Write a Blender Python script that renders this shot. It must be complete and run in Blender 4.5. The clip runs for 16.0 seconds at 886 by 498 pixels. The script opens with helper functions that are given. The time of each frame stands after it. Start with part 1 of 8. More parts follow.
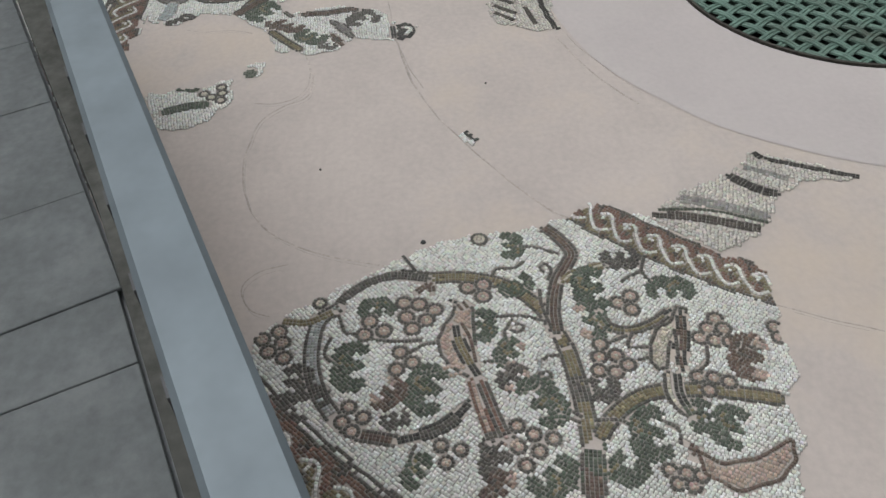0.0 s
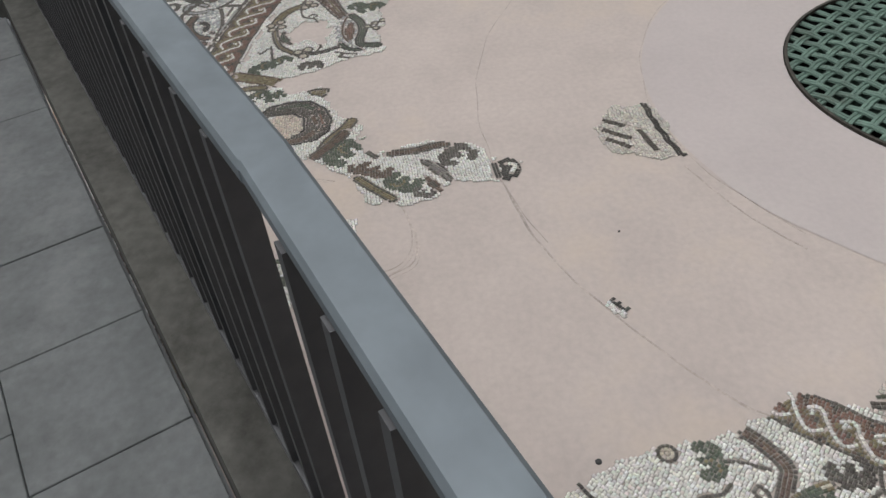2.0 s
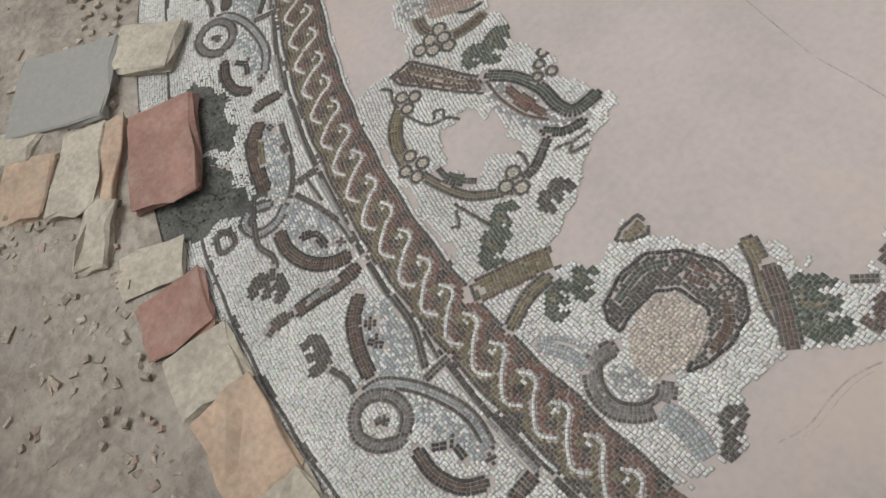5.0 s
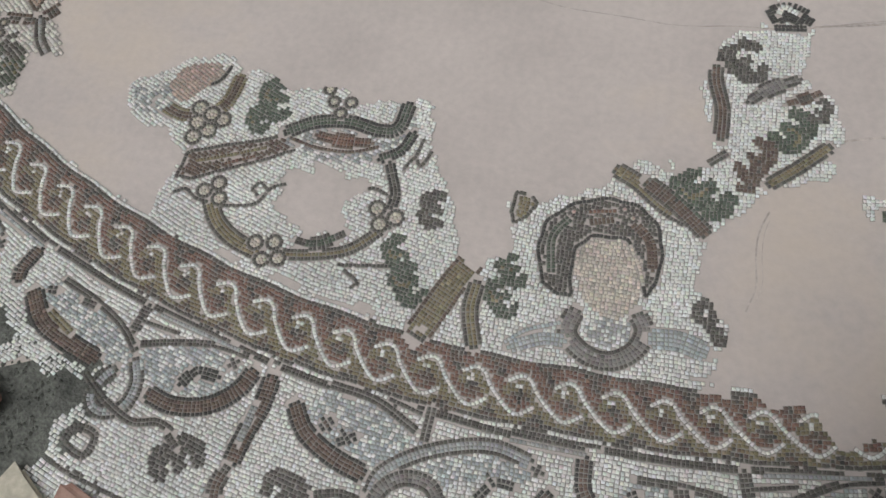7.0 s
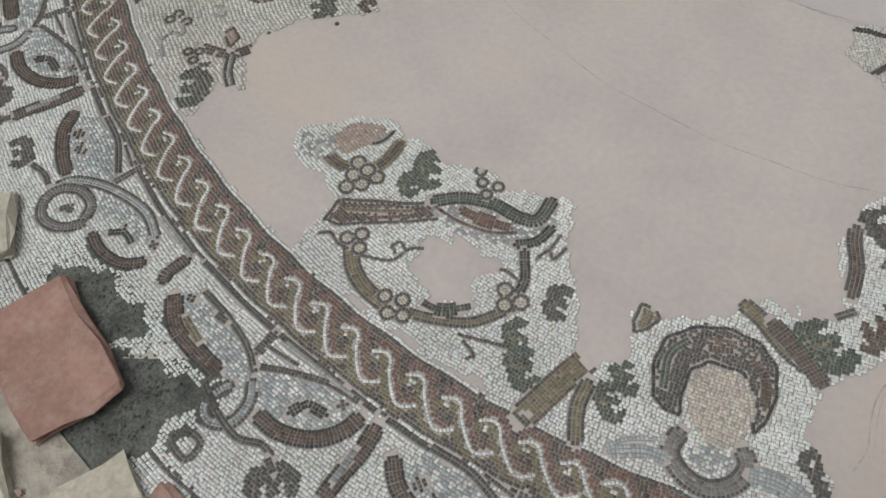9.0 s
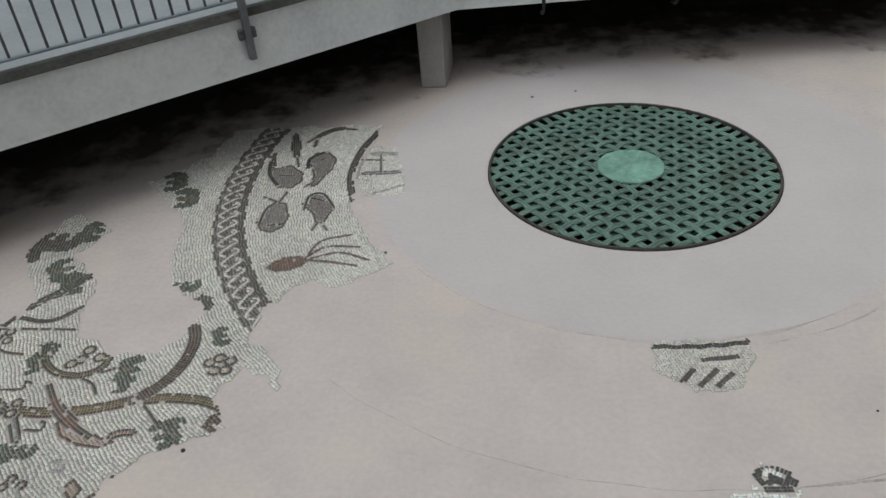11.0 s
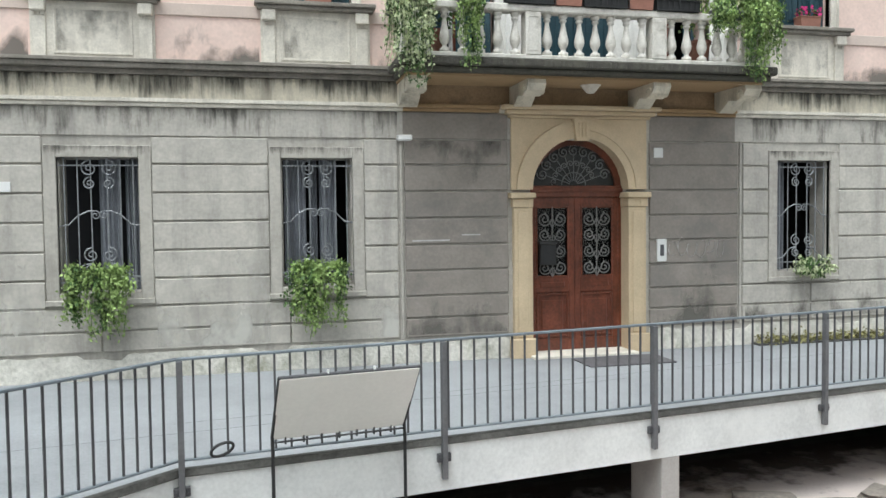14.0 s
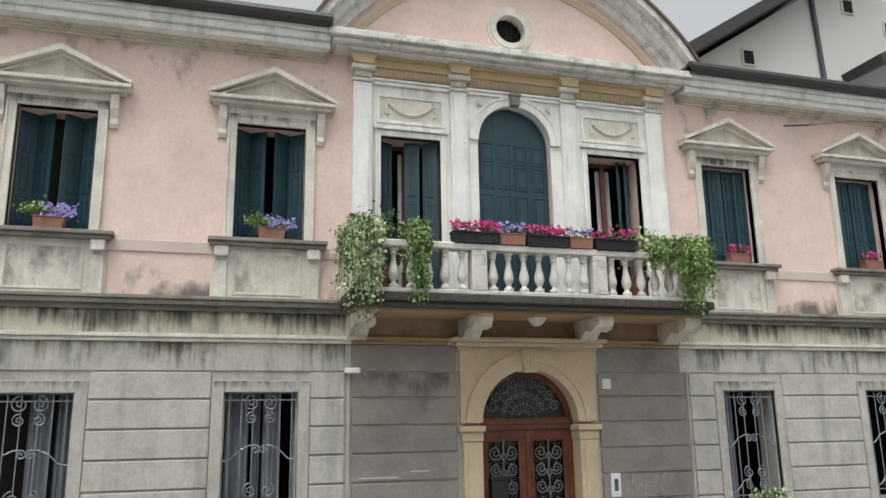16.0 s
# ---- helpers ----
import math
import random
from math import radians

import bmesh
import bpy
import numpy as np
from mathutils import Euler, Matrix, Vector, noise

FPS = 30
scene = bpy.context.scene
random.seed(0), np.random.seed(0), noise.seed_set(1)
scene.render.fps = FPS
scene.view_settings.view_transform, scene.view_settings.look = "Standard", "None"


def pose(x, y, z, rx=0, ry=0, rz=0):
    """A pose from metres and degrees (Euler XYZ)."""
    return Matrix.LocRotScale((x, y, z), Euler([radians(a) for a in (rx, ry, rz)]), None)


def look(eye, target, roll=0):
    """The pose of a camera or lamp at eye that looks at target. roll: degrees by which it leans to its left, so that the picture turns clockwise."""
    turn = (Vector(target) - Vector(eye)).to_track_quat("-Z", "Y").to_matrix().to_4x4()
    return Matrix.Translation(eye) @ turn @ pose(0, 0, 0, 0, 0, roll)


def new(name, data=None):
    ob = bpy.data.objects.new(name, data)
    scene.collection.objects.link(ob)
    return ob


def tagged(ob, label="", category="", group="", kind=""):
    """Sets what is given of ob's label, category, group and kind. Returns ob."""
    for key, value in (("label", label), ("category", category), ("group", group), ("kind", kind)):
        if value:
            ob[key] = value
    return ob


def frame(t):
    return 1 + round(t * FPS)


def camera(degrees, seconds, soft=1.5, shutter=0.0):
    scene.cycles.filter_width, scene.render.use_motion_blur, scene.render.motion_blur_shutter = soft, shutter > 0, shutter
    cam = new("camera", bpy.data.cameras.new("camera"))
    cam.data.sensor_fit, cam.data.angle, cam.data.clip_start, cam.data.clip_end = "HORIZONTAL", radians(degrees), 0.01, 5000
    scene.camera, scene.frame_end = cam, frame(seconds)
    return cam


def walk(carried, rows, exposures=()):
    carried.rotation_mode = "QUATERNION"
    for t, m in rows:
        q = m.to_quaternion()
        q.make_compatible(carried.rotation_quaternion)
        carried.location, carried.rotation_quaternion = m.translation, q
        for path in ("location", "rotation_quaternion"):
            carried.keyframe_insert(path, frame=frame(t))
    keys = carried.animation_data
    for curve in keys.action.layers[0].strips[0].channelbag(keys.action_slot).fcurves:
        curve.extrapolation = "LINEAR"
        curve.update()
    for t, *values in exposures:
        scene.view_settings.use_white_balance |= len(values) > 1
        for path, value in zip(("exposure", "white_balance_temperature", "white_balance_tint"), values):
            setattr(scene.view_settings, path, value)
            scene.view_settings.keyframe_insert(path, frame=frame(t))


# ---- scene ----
cam = camera(58.8, 16.0)

PATH = [
    (0, (4.218, -2.563, 2.286), (2.837, -2.512, 0.841), -1.8),
    (0.5, (4.174, -2.614, 2.294), (2.749, -2.624, 0.89), -2.4),
    (1, (4.025, -2.726, 2.297), (2.587, -2.725, 0.907), -2.1),
    (1.5, (3.752, -2.898, 2.281), (2.293, -2.880, 0.924), -3.4),
    (2, (3.366, -3.053, 2.299), (1.897, -3.0, 0.942), -5.4),
    (2.5, (2.864, -3.233, 2.331), (1.413, -3.17, 0.956), -12.8),
    (3, (2.377, -3.363, 2.359), (0.991, -3.332, 0.917), -24.9),
    (3.5, (1.892, -3.577, 2.367), (0.541, -3.581, 0.892), -31.4),
    (3.7, (1.704, -3.688, 2.341), (0.362, -3.691, 0.858), -34.3),
    (5.8, (-0.067, -4.512, 2.51), (-0.689, -4.092, 0.656), -30.4),
    (6, (-0.155, -4.574, 2.504), (-0.652, -4.031, 0.644), -22.7),
    (6.5, (-0.274, -4.616, 2.497), (-0.632, -3.962, 0.641), -17.4),
    (7, (-0.418, -4.714, 2.5), (-0.68, -3.979, 0.658), -10.9),
    (7.5, (-0.544, -4.842, 2.494), (-0.751, -4.073, 0.66), -4.7),
    (8, (-0.611, -4.908, 2.495), (-0.816, -4.126, 0.665), 3.8),
    (8.2, (-0.613, -4.905, 2.501), (-0.866, -4.138, 0.672), 3.8),
    (10.3, (-0.687, -4.792, 2.773), (-1.261, -3.423, 1.432), -9.4),
    (10.5, (-0.647, -4.802, 2.77), (-1.133, -3.356, 1.476), -8.2),
    (11, (-0.59, -4.81, 2.784), (-0.846, -3.208, 1.614), -4.8),
    (11.5, (-0.682, -4.786, 2.816), (-0.729, -3.063, 1.802), -4.5),
    (12, (-0.698, -4.769, 2.842), (-0.565, -2.971, 1.977), -3.5),
    (12.5, (-0.724, -4.755, 2.891), (-0.447, -2.887, 2.23), -2.4),
    (13, (-0.728, -4.757, 2.911), (-0.337, -2.847, 2.463), -1.3),
    (13.5, (-0.713, -4.749, 2.928), (-0.277, -2.816, 2.655), -0.3),
    (14, (-0.689, -4.728, 2.961), (-0.231, -2.783, 2.877), -0.7),
    (14.5, (-0.671, -4.725, 2.999), (-0.141, -2.798, 3.084), -0.2),
    (15, (-0.644, -4.737, 3.138), (-0.093, -2.829, 3.368), 0.3),
    (15.5, (-0.627, -4.741, 3.216), (-0.066, -2.853, 3.561), 0.3),
    (16, (-0.625, -4.743, 3.23), (-0.06, -2.877, 3.676), -1.0),
]
walk(cam, [(t, look(eye, target, roll)) for t, eye, target, roll in PATH],
     [(0, -0.36, 6230, 6), (3.5, -0.30, 6520, 11), (7, -0.45, 6250, 7), (8.2, -0.45, 6250, 7), (10.5, -0.44, 6100, 4), (11.5, -0.30, 5980, 4), (12.5, 0.22, 5950, 4), (13.5, 0.6, 6030, 4), (14, 0.76, 6100, 5), (15, 0.77, 6200, 7), (16, 0.51, 6320, 8)])

# ---- world, sun, exposure ----
world = bpy.data.worlds.new("overcast_sky")
scene.world = world
world.use_nodes = True
wn = world.node_tree
wn.nodes.clear()
sky = wn.nodes.new("ShaderNodeTexSky")
sky.sky_type = "NISHITA"
sky.sun_disc = False
sky.sun_elevation, sky.sun_rotation = radians(68), radians(222)
sky.dust_density, sky.air_density = 6.0, 1.0
grey = wn.nodes.new("ShaderNodeHueSaturation")
grey.inputs["Saturation"].default_value = 0.08
bg = wn.nodes.new("ShaderNodeBackground")
bg.inputs["Strength"].default_value = 0.15
wo = wn.nodes.new("ShaderNodeOutputWorld")
wn.links.new(sky.outputs[0], grey.inputs["Color"])
wn.links.new(grey.outputs[0], bg.inputs[0])
wn.links.new(bg.outputs[0], wo.inputs[0])
sun = new("sun", bpy.data.lights.new("sun", "SUN"))
sun.data.energy, sun.data.angle, sun.data.color = 0.8, radians(40), (1.0, 1.0, 1.0)
sun.matrix_world = look((-3.5, -3.9, 13), (0, 0, 0))


# ---- materials ----
def mat(name, color, rough=0.8, var=0.25, grain=60.0, blotch=1.5, bump=0.25, metal=0.0, stain=None, stain_scale=2.0,
        stain_amount=0.5, streak=False, per_object=0.0, attribute="", bump_dist=0.004):
    m = bpy.data.materials.new(name)
    m.use_nodes = True
    nt = m.node_tree
    nt.nodes.clear()
    N, L = nt.nodes.new, nt.links.new
    out, bs = N("ShaderNodeOutputMaterial"), N("ShaderNodeBsdfPrincipled")
    L(bs.outputs[0], out.inputs[0])
    bs.inputs["Roughness"].default_value, bs.inputs["Metallic"].default_value = rough, metal
    tc = N("ShaderNodeNewGeometry")
    pos = tc.outputs["Position"]
    fine, big = N("ShaderNodeTexNoise"), N("ShaderNodeTexNoise")
    fine.inputs["Scale"].default_value, fine.inputs["Detail"].default_value = grain, 3
    big.inputs["Scale"].default_value, big.inputs["Detail"].default_value, big.inputs["Roughness"].default_value = blotch, 5, 0.65
    L(pos, fine.inputs["Vector"]), L(pos, big.inputs["Vector"])
    if attribute:
        at = N("ShaderNodeAttribute")
        at.attribute_name = attribute
        base = at.outputs["Color"]
    else:
        rgb = N("ShaderNodeRGB")
        rgb.outputs[0].default_value = (*color, 1)
        base = rgb.outputs[0]

    def vary(col, fac, lo, hi):
        mr, mx = N("ShaderNodeMapRange"), N("ShaderNodeMix")
        mr.inputs["From Min"].default_value, mr.inputs["From Max"].default_value = 0.3, 0.7
        mr.inputs["To Min"].default_value, mr.inputs["To Max"].default_value = lo, hi
        L(fac, mr.inputs["Value"])
        mx.data_type, mx.blend_type = "RGBA", "MULTIPLY"
        mx.inputs["Factor"].default_value = 1.0
        comb = N("ShaderNodeCombineColor")
        for k in range(3):
            L(mr.outputs[0], comb.inputs[k])
        L(col, mx.inputs["A"]), L(comb.outputs[0], mx.inputs["B"])
        return mx.outputs["Result"]

    base = vary(base, fine.outputs["Fac"], 1 - var * 0.6, 1 + var * 0.6)
    base = vary(base, big.outputs["Fac"], 1 - var, 1 + var)
    if per_object:
        oi = N("ShaderNodeObjectInfo")
        mr = N("ShaderNodeMapRange")
        mr.inputs["From Min"].default_value, mr.inputs["From Max"].default_value = 0, 1
        L(oi.outputs["Random"], mr.inputs["Value"])
        mr.inputs["To Min"].default_value, mr.inputs["To Max"].default_value = 0.3 + 0.2 * (1 - per_object), 0.7 - 0.2 * (1 - per_object)
        base = vary(base, mr.outputs[0], 1 - per_object, 1 + per_object)
    if stain:
        sn = N("ShaderNodeTexNoise")
        sn.inputs["Scale"].default_value, sn.inputs["Detail"].default_value, sn.inputs["Roughness"].default_value = stain_scale, 6, 0.7
        if streak:
            mp = N("ShaderNodeMapping")
            mp.inputs["Scale"].default_value = (1.0, 1.0, 0.14)
            L(pos, mp.inputs["Vector"]), L(mp.outputs[0], sn.inputs["Vector"])
        else:
            L(pos, sn.inputs["Vector"])
        rp = N("ShaderNodeMapRange")
        rp.inputs["From Min"].default_value, rp.inputs["From Max"].default_value = 0.5, 0.72
        rp.inputs["To Max"].default_value = stain_amount
        L(sn.outputs["Fac"], rp.inputs["Value"])
        mx = N("ShaderNodeMix")
        mx.data_type = "RGBA"
        L(rp.outputs[0], mx.inputs["Factor"]), L(base, mx.inputs["A"])
        mx.inputs["B"].default_value = (*stain, 1)
        base = mx.outputs["Result"]
    L(base, bs.inputs["Base Color"])
    if bump:
        bp = N("ShaderNodeBump")
        bp.inputs["Strength"].default_value, bp.inputs["Distance"].default_value = bump, bump_dist
        add = N("ShaderNodeMath")
        L(fine.outputs["Fac"], add.inputs[0]), L(big.outputs["Fac"], add.inputs[1])
        L(add.outputs[0], bp.inputs["Height"]), L(bp.outputs[0], bs.inputs["Normal"])
    return m


PLASTER = mat("floor_plaster", (0.475, 0.410, 0.376), 0.85, 0.085, 34, 2.2, 0.4, stain=(0.495, 0.40, 0.305), stain_scale=0.55, stain_amount=0.7)
PLASTER_COOL = mat("repair_plaster", (0.465, 0.412, 0.398), 0.85, 0.05, 34, 1.3, 0.25, stain=(0.50, 0.455, 0.43), stain_scale=1.6, stain_amount=0.4)
CONCRETE = mat("concrete", (0.61, 0.615, 0.60), 0.85, 0.12, 30, 1.5, 0.3, stain=(0.70, 0.70, 0.68), stain_scale=1.8, stain_amount=0.9)
# near black: the shade below the street slab is put into this colour
SHADED_CONCRETE = mat("concrete_wall", (0.03, 0.028, 0.025), 0.9, 0.2, 20, 1.2, 0.3)
PILLAR = mat("pillar_concrete", (0.36, 0.34, 0.32), 0.85, 0.1, 40, 2, 0.25)
MOSS = mat("mossy_concrete", (0.082, 0.08, 0.072), 0.95, 0.3, 35, 3, 0.5, stain=(0.022, 0.021, 0.017), stain_scale=5, stain_amount=0.85)
ASPHALT = mat("street_stone", (0.235, 0.243, 0.250), 0.85, 0.15, 50, 0.8, 0.3, stain=(0.27, 0.278, 0.282), stain_scale=0.7, stain_amount=0.5)
PAVER = mat("paving_stone", (0.112, 0.118, 0.119), 0.75, 0.2, 45, 5.0, 0.4, stain=(0.19, 0.196, 0.194), stain_scale=6, stain_amount=0.5, per_object=0.07)
CHALK = mat("chalk", (0.62, 0.63, 0.63), 0.95, 0.2, 80, 8, 0.1)
GUM = mat("dark_spots", (0.05, 0.05, 0.05), 0.9, 0.2, 80, 8, 0.1)
STEEL = mat("galvanised_steel", (0.155, 0.18, 0.20), 0.55, 0.16, 25, 5, 0.08, metal=0.3, stain=(0.22, 0.25, 0.275), stain_scale=3.0, stain_amount=0.6)
DARK_STEEL = mat("weathered_steel", (0.085, 0.085, 0.09), 0.55, 0.15, 40, 4, 0.1, metal=0.3)
POST = mat("post_steel", (0.135, 0.135, 0.14), 0.55, 0.15, 40, 4, 0.1, metal=0.3)
IRON = mat("black_iron", (0.025, 0.025, 0.025), 0.5, 0.2, 60, 5, 0.15, metal=0.3)
GREY_IRON = mat("wrought_iron", (0.25, 0.26, 0.27), 0.6, 0.2, 60, 5, 0.15, metal=0.3)
DARK_IRON = mat("dark_wrought_iron", (0.19, 0.19, 0.185), 0.55, 0.2, 60, 5, 0.15, metal=0.3)
BRONZE = mat("green_bronze", (0.118, 0.185, 0.15), 0.55, 0.3, 30, 3.2, 0.3, metal=0.15, stain=(0.075, 0.082, 0.062), stain_scale=2.2, stain_amount=0.85)
BRONZE_DIRT = mat("grate_rim_dirt", (0.05, 0.045, 0.037), 0.9, 0.3, 40, 5, 0.4)
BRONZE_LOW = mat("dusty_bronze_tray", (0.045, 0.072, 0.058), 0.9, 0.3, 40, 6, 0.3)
BRONZE_PLATE = mat("green_bronze_plate", (0.18, 0.315, 0.245), 0.6, 0.28, 30, 4, 0.2, metal=0.15)
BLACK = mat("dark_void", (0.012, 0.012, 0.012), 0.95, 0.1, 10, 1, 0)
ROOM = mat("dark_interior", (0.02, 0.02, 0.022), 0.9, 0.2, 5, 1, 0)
PINK = mat("pink_stucco", (0.715, 0.548, 0.478), 0.9, 0.10, 22, 1.3, 0.35, stain=(0.60, 0.50, 0.44), stain_scale=0.9, stain_amount=0.6)
STONE = mat("grey_stone", (0.43, 0.405, 0.36), 0.9, 0.15, 26, 3.2, 0.35, stain=(0.17, 0.16, 0.145), stain_scale=2.4, stain_amount=0.6, streak=True, per_object=0.10)
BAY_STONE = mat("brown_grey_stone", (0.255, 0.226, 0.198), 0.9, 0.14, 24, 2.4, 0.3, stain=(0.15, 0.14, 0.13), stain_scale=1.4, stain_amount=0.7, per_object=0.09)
FRAME = mat("grey_window_stone", (0.41, 0.385, 0.34), 0.9, 0.14, 26, 3.5, 0.4, stain=(0.20, 0.185, 0.16), stain_scale=3.5, stain_amount=0.6, streak=True)
TRIM = mat("pale_stone", (0.64, 0.60, 0.52), 0.85, 0.16, 45, 3.5, 0.4, stain=(0.25, 0.225, 0.19), stain_scale=3.5, stain_amount=0.5, streak=True)
WHITE = mat("white_stone", (0.78, 0.765, 0.72), 0.8, 0.10, 45, 2.5, 0.25, stain=(0.30, 0.285, 0.25), stain_scale=3, stain_amount=0.65, streak=True)
LEDGE = mat("weathered_ledge", (0.23, 0.21, 0.18), 0.95, 0.25, 35, 2.5, 0.5, stain=(0.075, 0.07, 0.055), stain_scale=2.2, stain_amount=0.85)
CREAM = mat("cream_stone", (0.54, 0.43, 0.285), 0.85, 0.10, 45, 2, 0.2, stain=(0.36, 0.30, 0.19), stain_scale=2.5, stain_amount=0.4)
FRIEZE = mat("stained_frieze", (0.60, 0.55, 0.44), 0.9, 0.14, 45, 1.5, 0.3, stain=(0.17, 0.15, 0.12), stain_scale=3.0, stain_amount=0.8, streak=True)
OCHRE_PALE = mat("ochre_plaster", (0.56, 0.43, 0.26), 0.9, 0.12, 45, 2, 0.2, stain=(0.42, 0.31, 0.19), stain_scale=3, stain_amount=0.6)
OCHRE_BAND = mat("brown_ochre_band", (0.30, 0.205, 0.12), 0.9, 0.2, 45, 2, 0.25, stain=(0.10, 0.075, 0.05), stain_scale=2.2, stain_amount=0.7)
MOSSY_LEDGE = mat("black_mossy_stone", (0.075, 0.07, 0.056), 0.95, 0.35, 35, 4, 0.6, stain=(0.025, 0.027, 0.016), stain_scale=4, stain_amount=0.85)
OCHRE = mat("ochre_soffit", (0.36, 0.245, 0.13), 0.9, 0.2, 45, 2, 0.2, stain=(0.22, 0.15, 0.09), stain_scale=2, stain_amount=0.6)
PEELED = mat("peeled_plaster", (0.60, 0.58, 0.52), 0.95, 0.2, 25, 2.5, 0.6, stain=(0.24, 0.24, 0.17), stain_scale=2.2, stain_amount=0.9, bump_dist=0.02)
WOOD = mat("red_brown_wood", (0.135, 0.042, 0.023), 0.3, 0.4, 26, 4, 0.2, stain=(0.055, 0.018, 0.011), stain_scale=7, stain_amount=0.8, streak=True)
SHUTTER = mat("dark_teal_paint", (0.013, 0.045, 0.060), 0.45, 0.22, 30, 2, 0.12, stain=(0.028, 0.075, 0.092), stain_scale=4, stain_amount=0.4, streak=True)
BLUE = mat("blue_paint", (0.045, 0.14, 0.22), 0.5, 0.15, 30, 2, 0.1)
CURTAIN = mat("grey_curtain", (0.20, 0.21, 0.235), 0.9, 0.15, 30, 2, 0.1)
TERRACOTTA = mat("terracotta", (0.26, 0.12, 0.085), 0.8, 0.15, 40, 4, 0.2)
ROOF = mat("dark_gutter", (0.035, 0.033, 0.032), 0.5, 0.15, 30, 2, 0.1)
TILE = mat("roof_tile", (0.13, 0.085, 0.065), 0.85, 0.25, 30, 3, 0.3)
PALE_WALL = mat("pale_render", (0.66, 0.65, 0.60), 0.9, 0.06, 25, 0.8, 0.2, stain=(0.55, 0.54, 0.50), stain_scale=0.8, stain_amount=0.5)
BOARD = mat("panel_back", (0.76, 0.75, 0.71), 0.6, 0.04, 30, 1, 0.03)
PLASTIC = mat("white_plastic", (0.7, 0.7, 0.68), 0.4, 0.03, 30, 3, 0.02)
LEAF_A = mat("leaf_green", (0.25, 0.345, 0.11), 0.6, 0.45, 14, 6, 0)
LEAF_B = mat("leaf_dark", (0.065, 0.125, 0.03), 0.6, 0.45, 14, 6, 0)
LEAF_C = mat("leaf_pale", (0.47, 0.52, 0.31), 0.6, 0.4, 14, 6, 0)
MAGENTA = mat("magenta_petals", (0.42, 0.012, 0.13), 0.7, 0.3, 20, 8, 0)
VIOLET = mat("violet_petals", (0.27, 0.22, 0.47), 0.7, 0.3, 20, 8, 0)
SOIL_RUBBLE = mat("earth_rubble", (0.36, 0.315, 0.26), 0.95, 0.3, 22, 4, 0.9, stain=(0.28, 0.265, 0.235), stain_scale=2, stain_amount=0.8, bump_dist=0.03)
GRAVEL = mat("dark_gravel", (0.115, 0.115, 0.10), 0.95, 0.5, 90, 6, 0.9, bump_dist=0.01)
BRICK_RED = mat("old_red_brick", (0.32, 0.185, 0.145), 0.9, 0.2, 40, 6, 0.5, stain=(0.42, 0.31, 0.25), stain_scale=9, stain_amount=0.7)
BRICK_TAN = mat("old_tan_brick", (0.47, 0.345, 0.25), 0.9, 0.2, 40, 6, 0.5, stain=(0.42, 0.37, 0.28), stain_scale=7, stain_amount=0.6)
BRICK_PALE = mat("pale_rubble_stone", (0.47, 0.42, 0.335), 0.9, 0.2, 40, 5, 0.5, stain=(0.29, 0.27, 0.21), stain_scale=6, stain_amount=0.6)
TESSERAE = mat("tesserae_stone", (0.5, 0.5, 0.5), 0.6, 0.13, 120, 3.0, 0.1, attribute="tint")


def glass_mat(name, color, rough):
    m = bpy.data.materials.new(name)
    m.use_nodes = True
    b = m.node_tree.nodes["Principled BSDF"]
    b.inputs["Base Color"].default_value = (*color, 1)
    b.inputs["Roughness"].default_value = rough
    b.inputs["Transmission Weight"].default_value = 1.0
    b.inputs["IOR"].default_value = 1.45
    return m


def stain_mat(name, color, scale, squash):
    """Thin film: strands of grime, lime or painted floor shade whose cover fades with the sheet's own 'cover' value."""
    m = bpy.data.materials.new(name)
    m.use_nodes = True
    nt = m.node_tree
    nt.nodes.clear()
    N, L = nt.nodes.new, nt.links.new
    out, bs, mx, tr = N("ShaderNodeOutputMaterial"), N("ShaderNodeBsdfPrincipled"), N("ShaderNodeMixShader"), N("ShaderNodeBsdfTransparent")
    geo, mp, nz, nz2, at = N("ShaderNodeNewGeometry"), N("ShaderNodeMapping"), N("ShaderNodeTexNoise"), N("ShaderNodeTexNoise"), N("ShaderNodeAttribute")
    at.attribute_name = "cover"
    mp.inputs["Scale"].default_value = (1.0, 1.0, squash)
    L(geo.outputs["Position"], mp.inputs["Vector"]), L(mp.outputs[0], nz.inputs["Vector"]), L(geo.outputs["Position"], nz2.inputs["Vector"])
    nz.inputs["Scale"].default_value, nz.inputs["Detail"].default_value, nz.inputs["Roughness"].default_value = scale, 4, 0.65
    nz2.inputs["Scale"].default_value, nz2.inputs["Detail"].default_value = 1.7, 4
    s1, s2, rp = N("ShaderNodeMath"), N("ShaderNodeMath"), N("ShaderNodeMapRange")
    L(nz.outputs["Fac"], s1.inputs[0]), L(nz2.outputs["Fac"], s1.inputs[1])
    L(s1.outputs[0], s2.inputs[0]), L(at.outputs["Fac"], s2.inputs[1])
    rp.inputs["From Min"].default_value, rp.inputs["From Max"].default_value, rp.inputs["To Max"].default_value = 1.46, 1.80, 0.8
    L(s2.outputs[0], rp.inputs["Value"]), L(rp.outputs[0], mx.inputs[0])
    bs.inputs["Base Color"].default_value, bs.inputs["Roughness"].default_value = (*color, 1), 0.95
    L(tr.outputs[0], mx.inputs[1]), L(bs.outputs[0], mx.inputs[2]), L(mx.outputs[0], out.inputs[0])
    return m


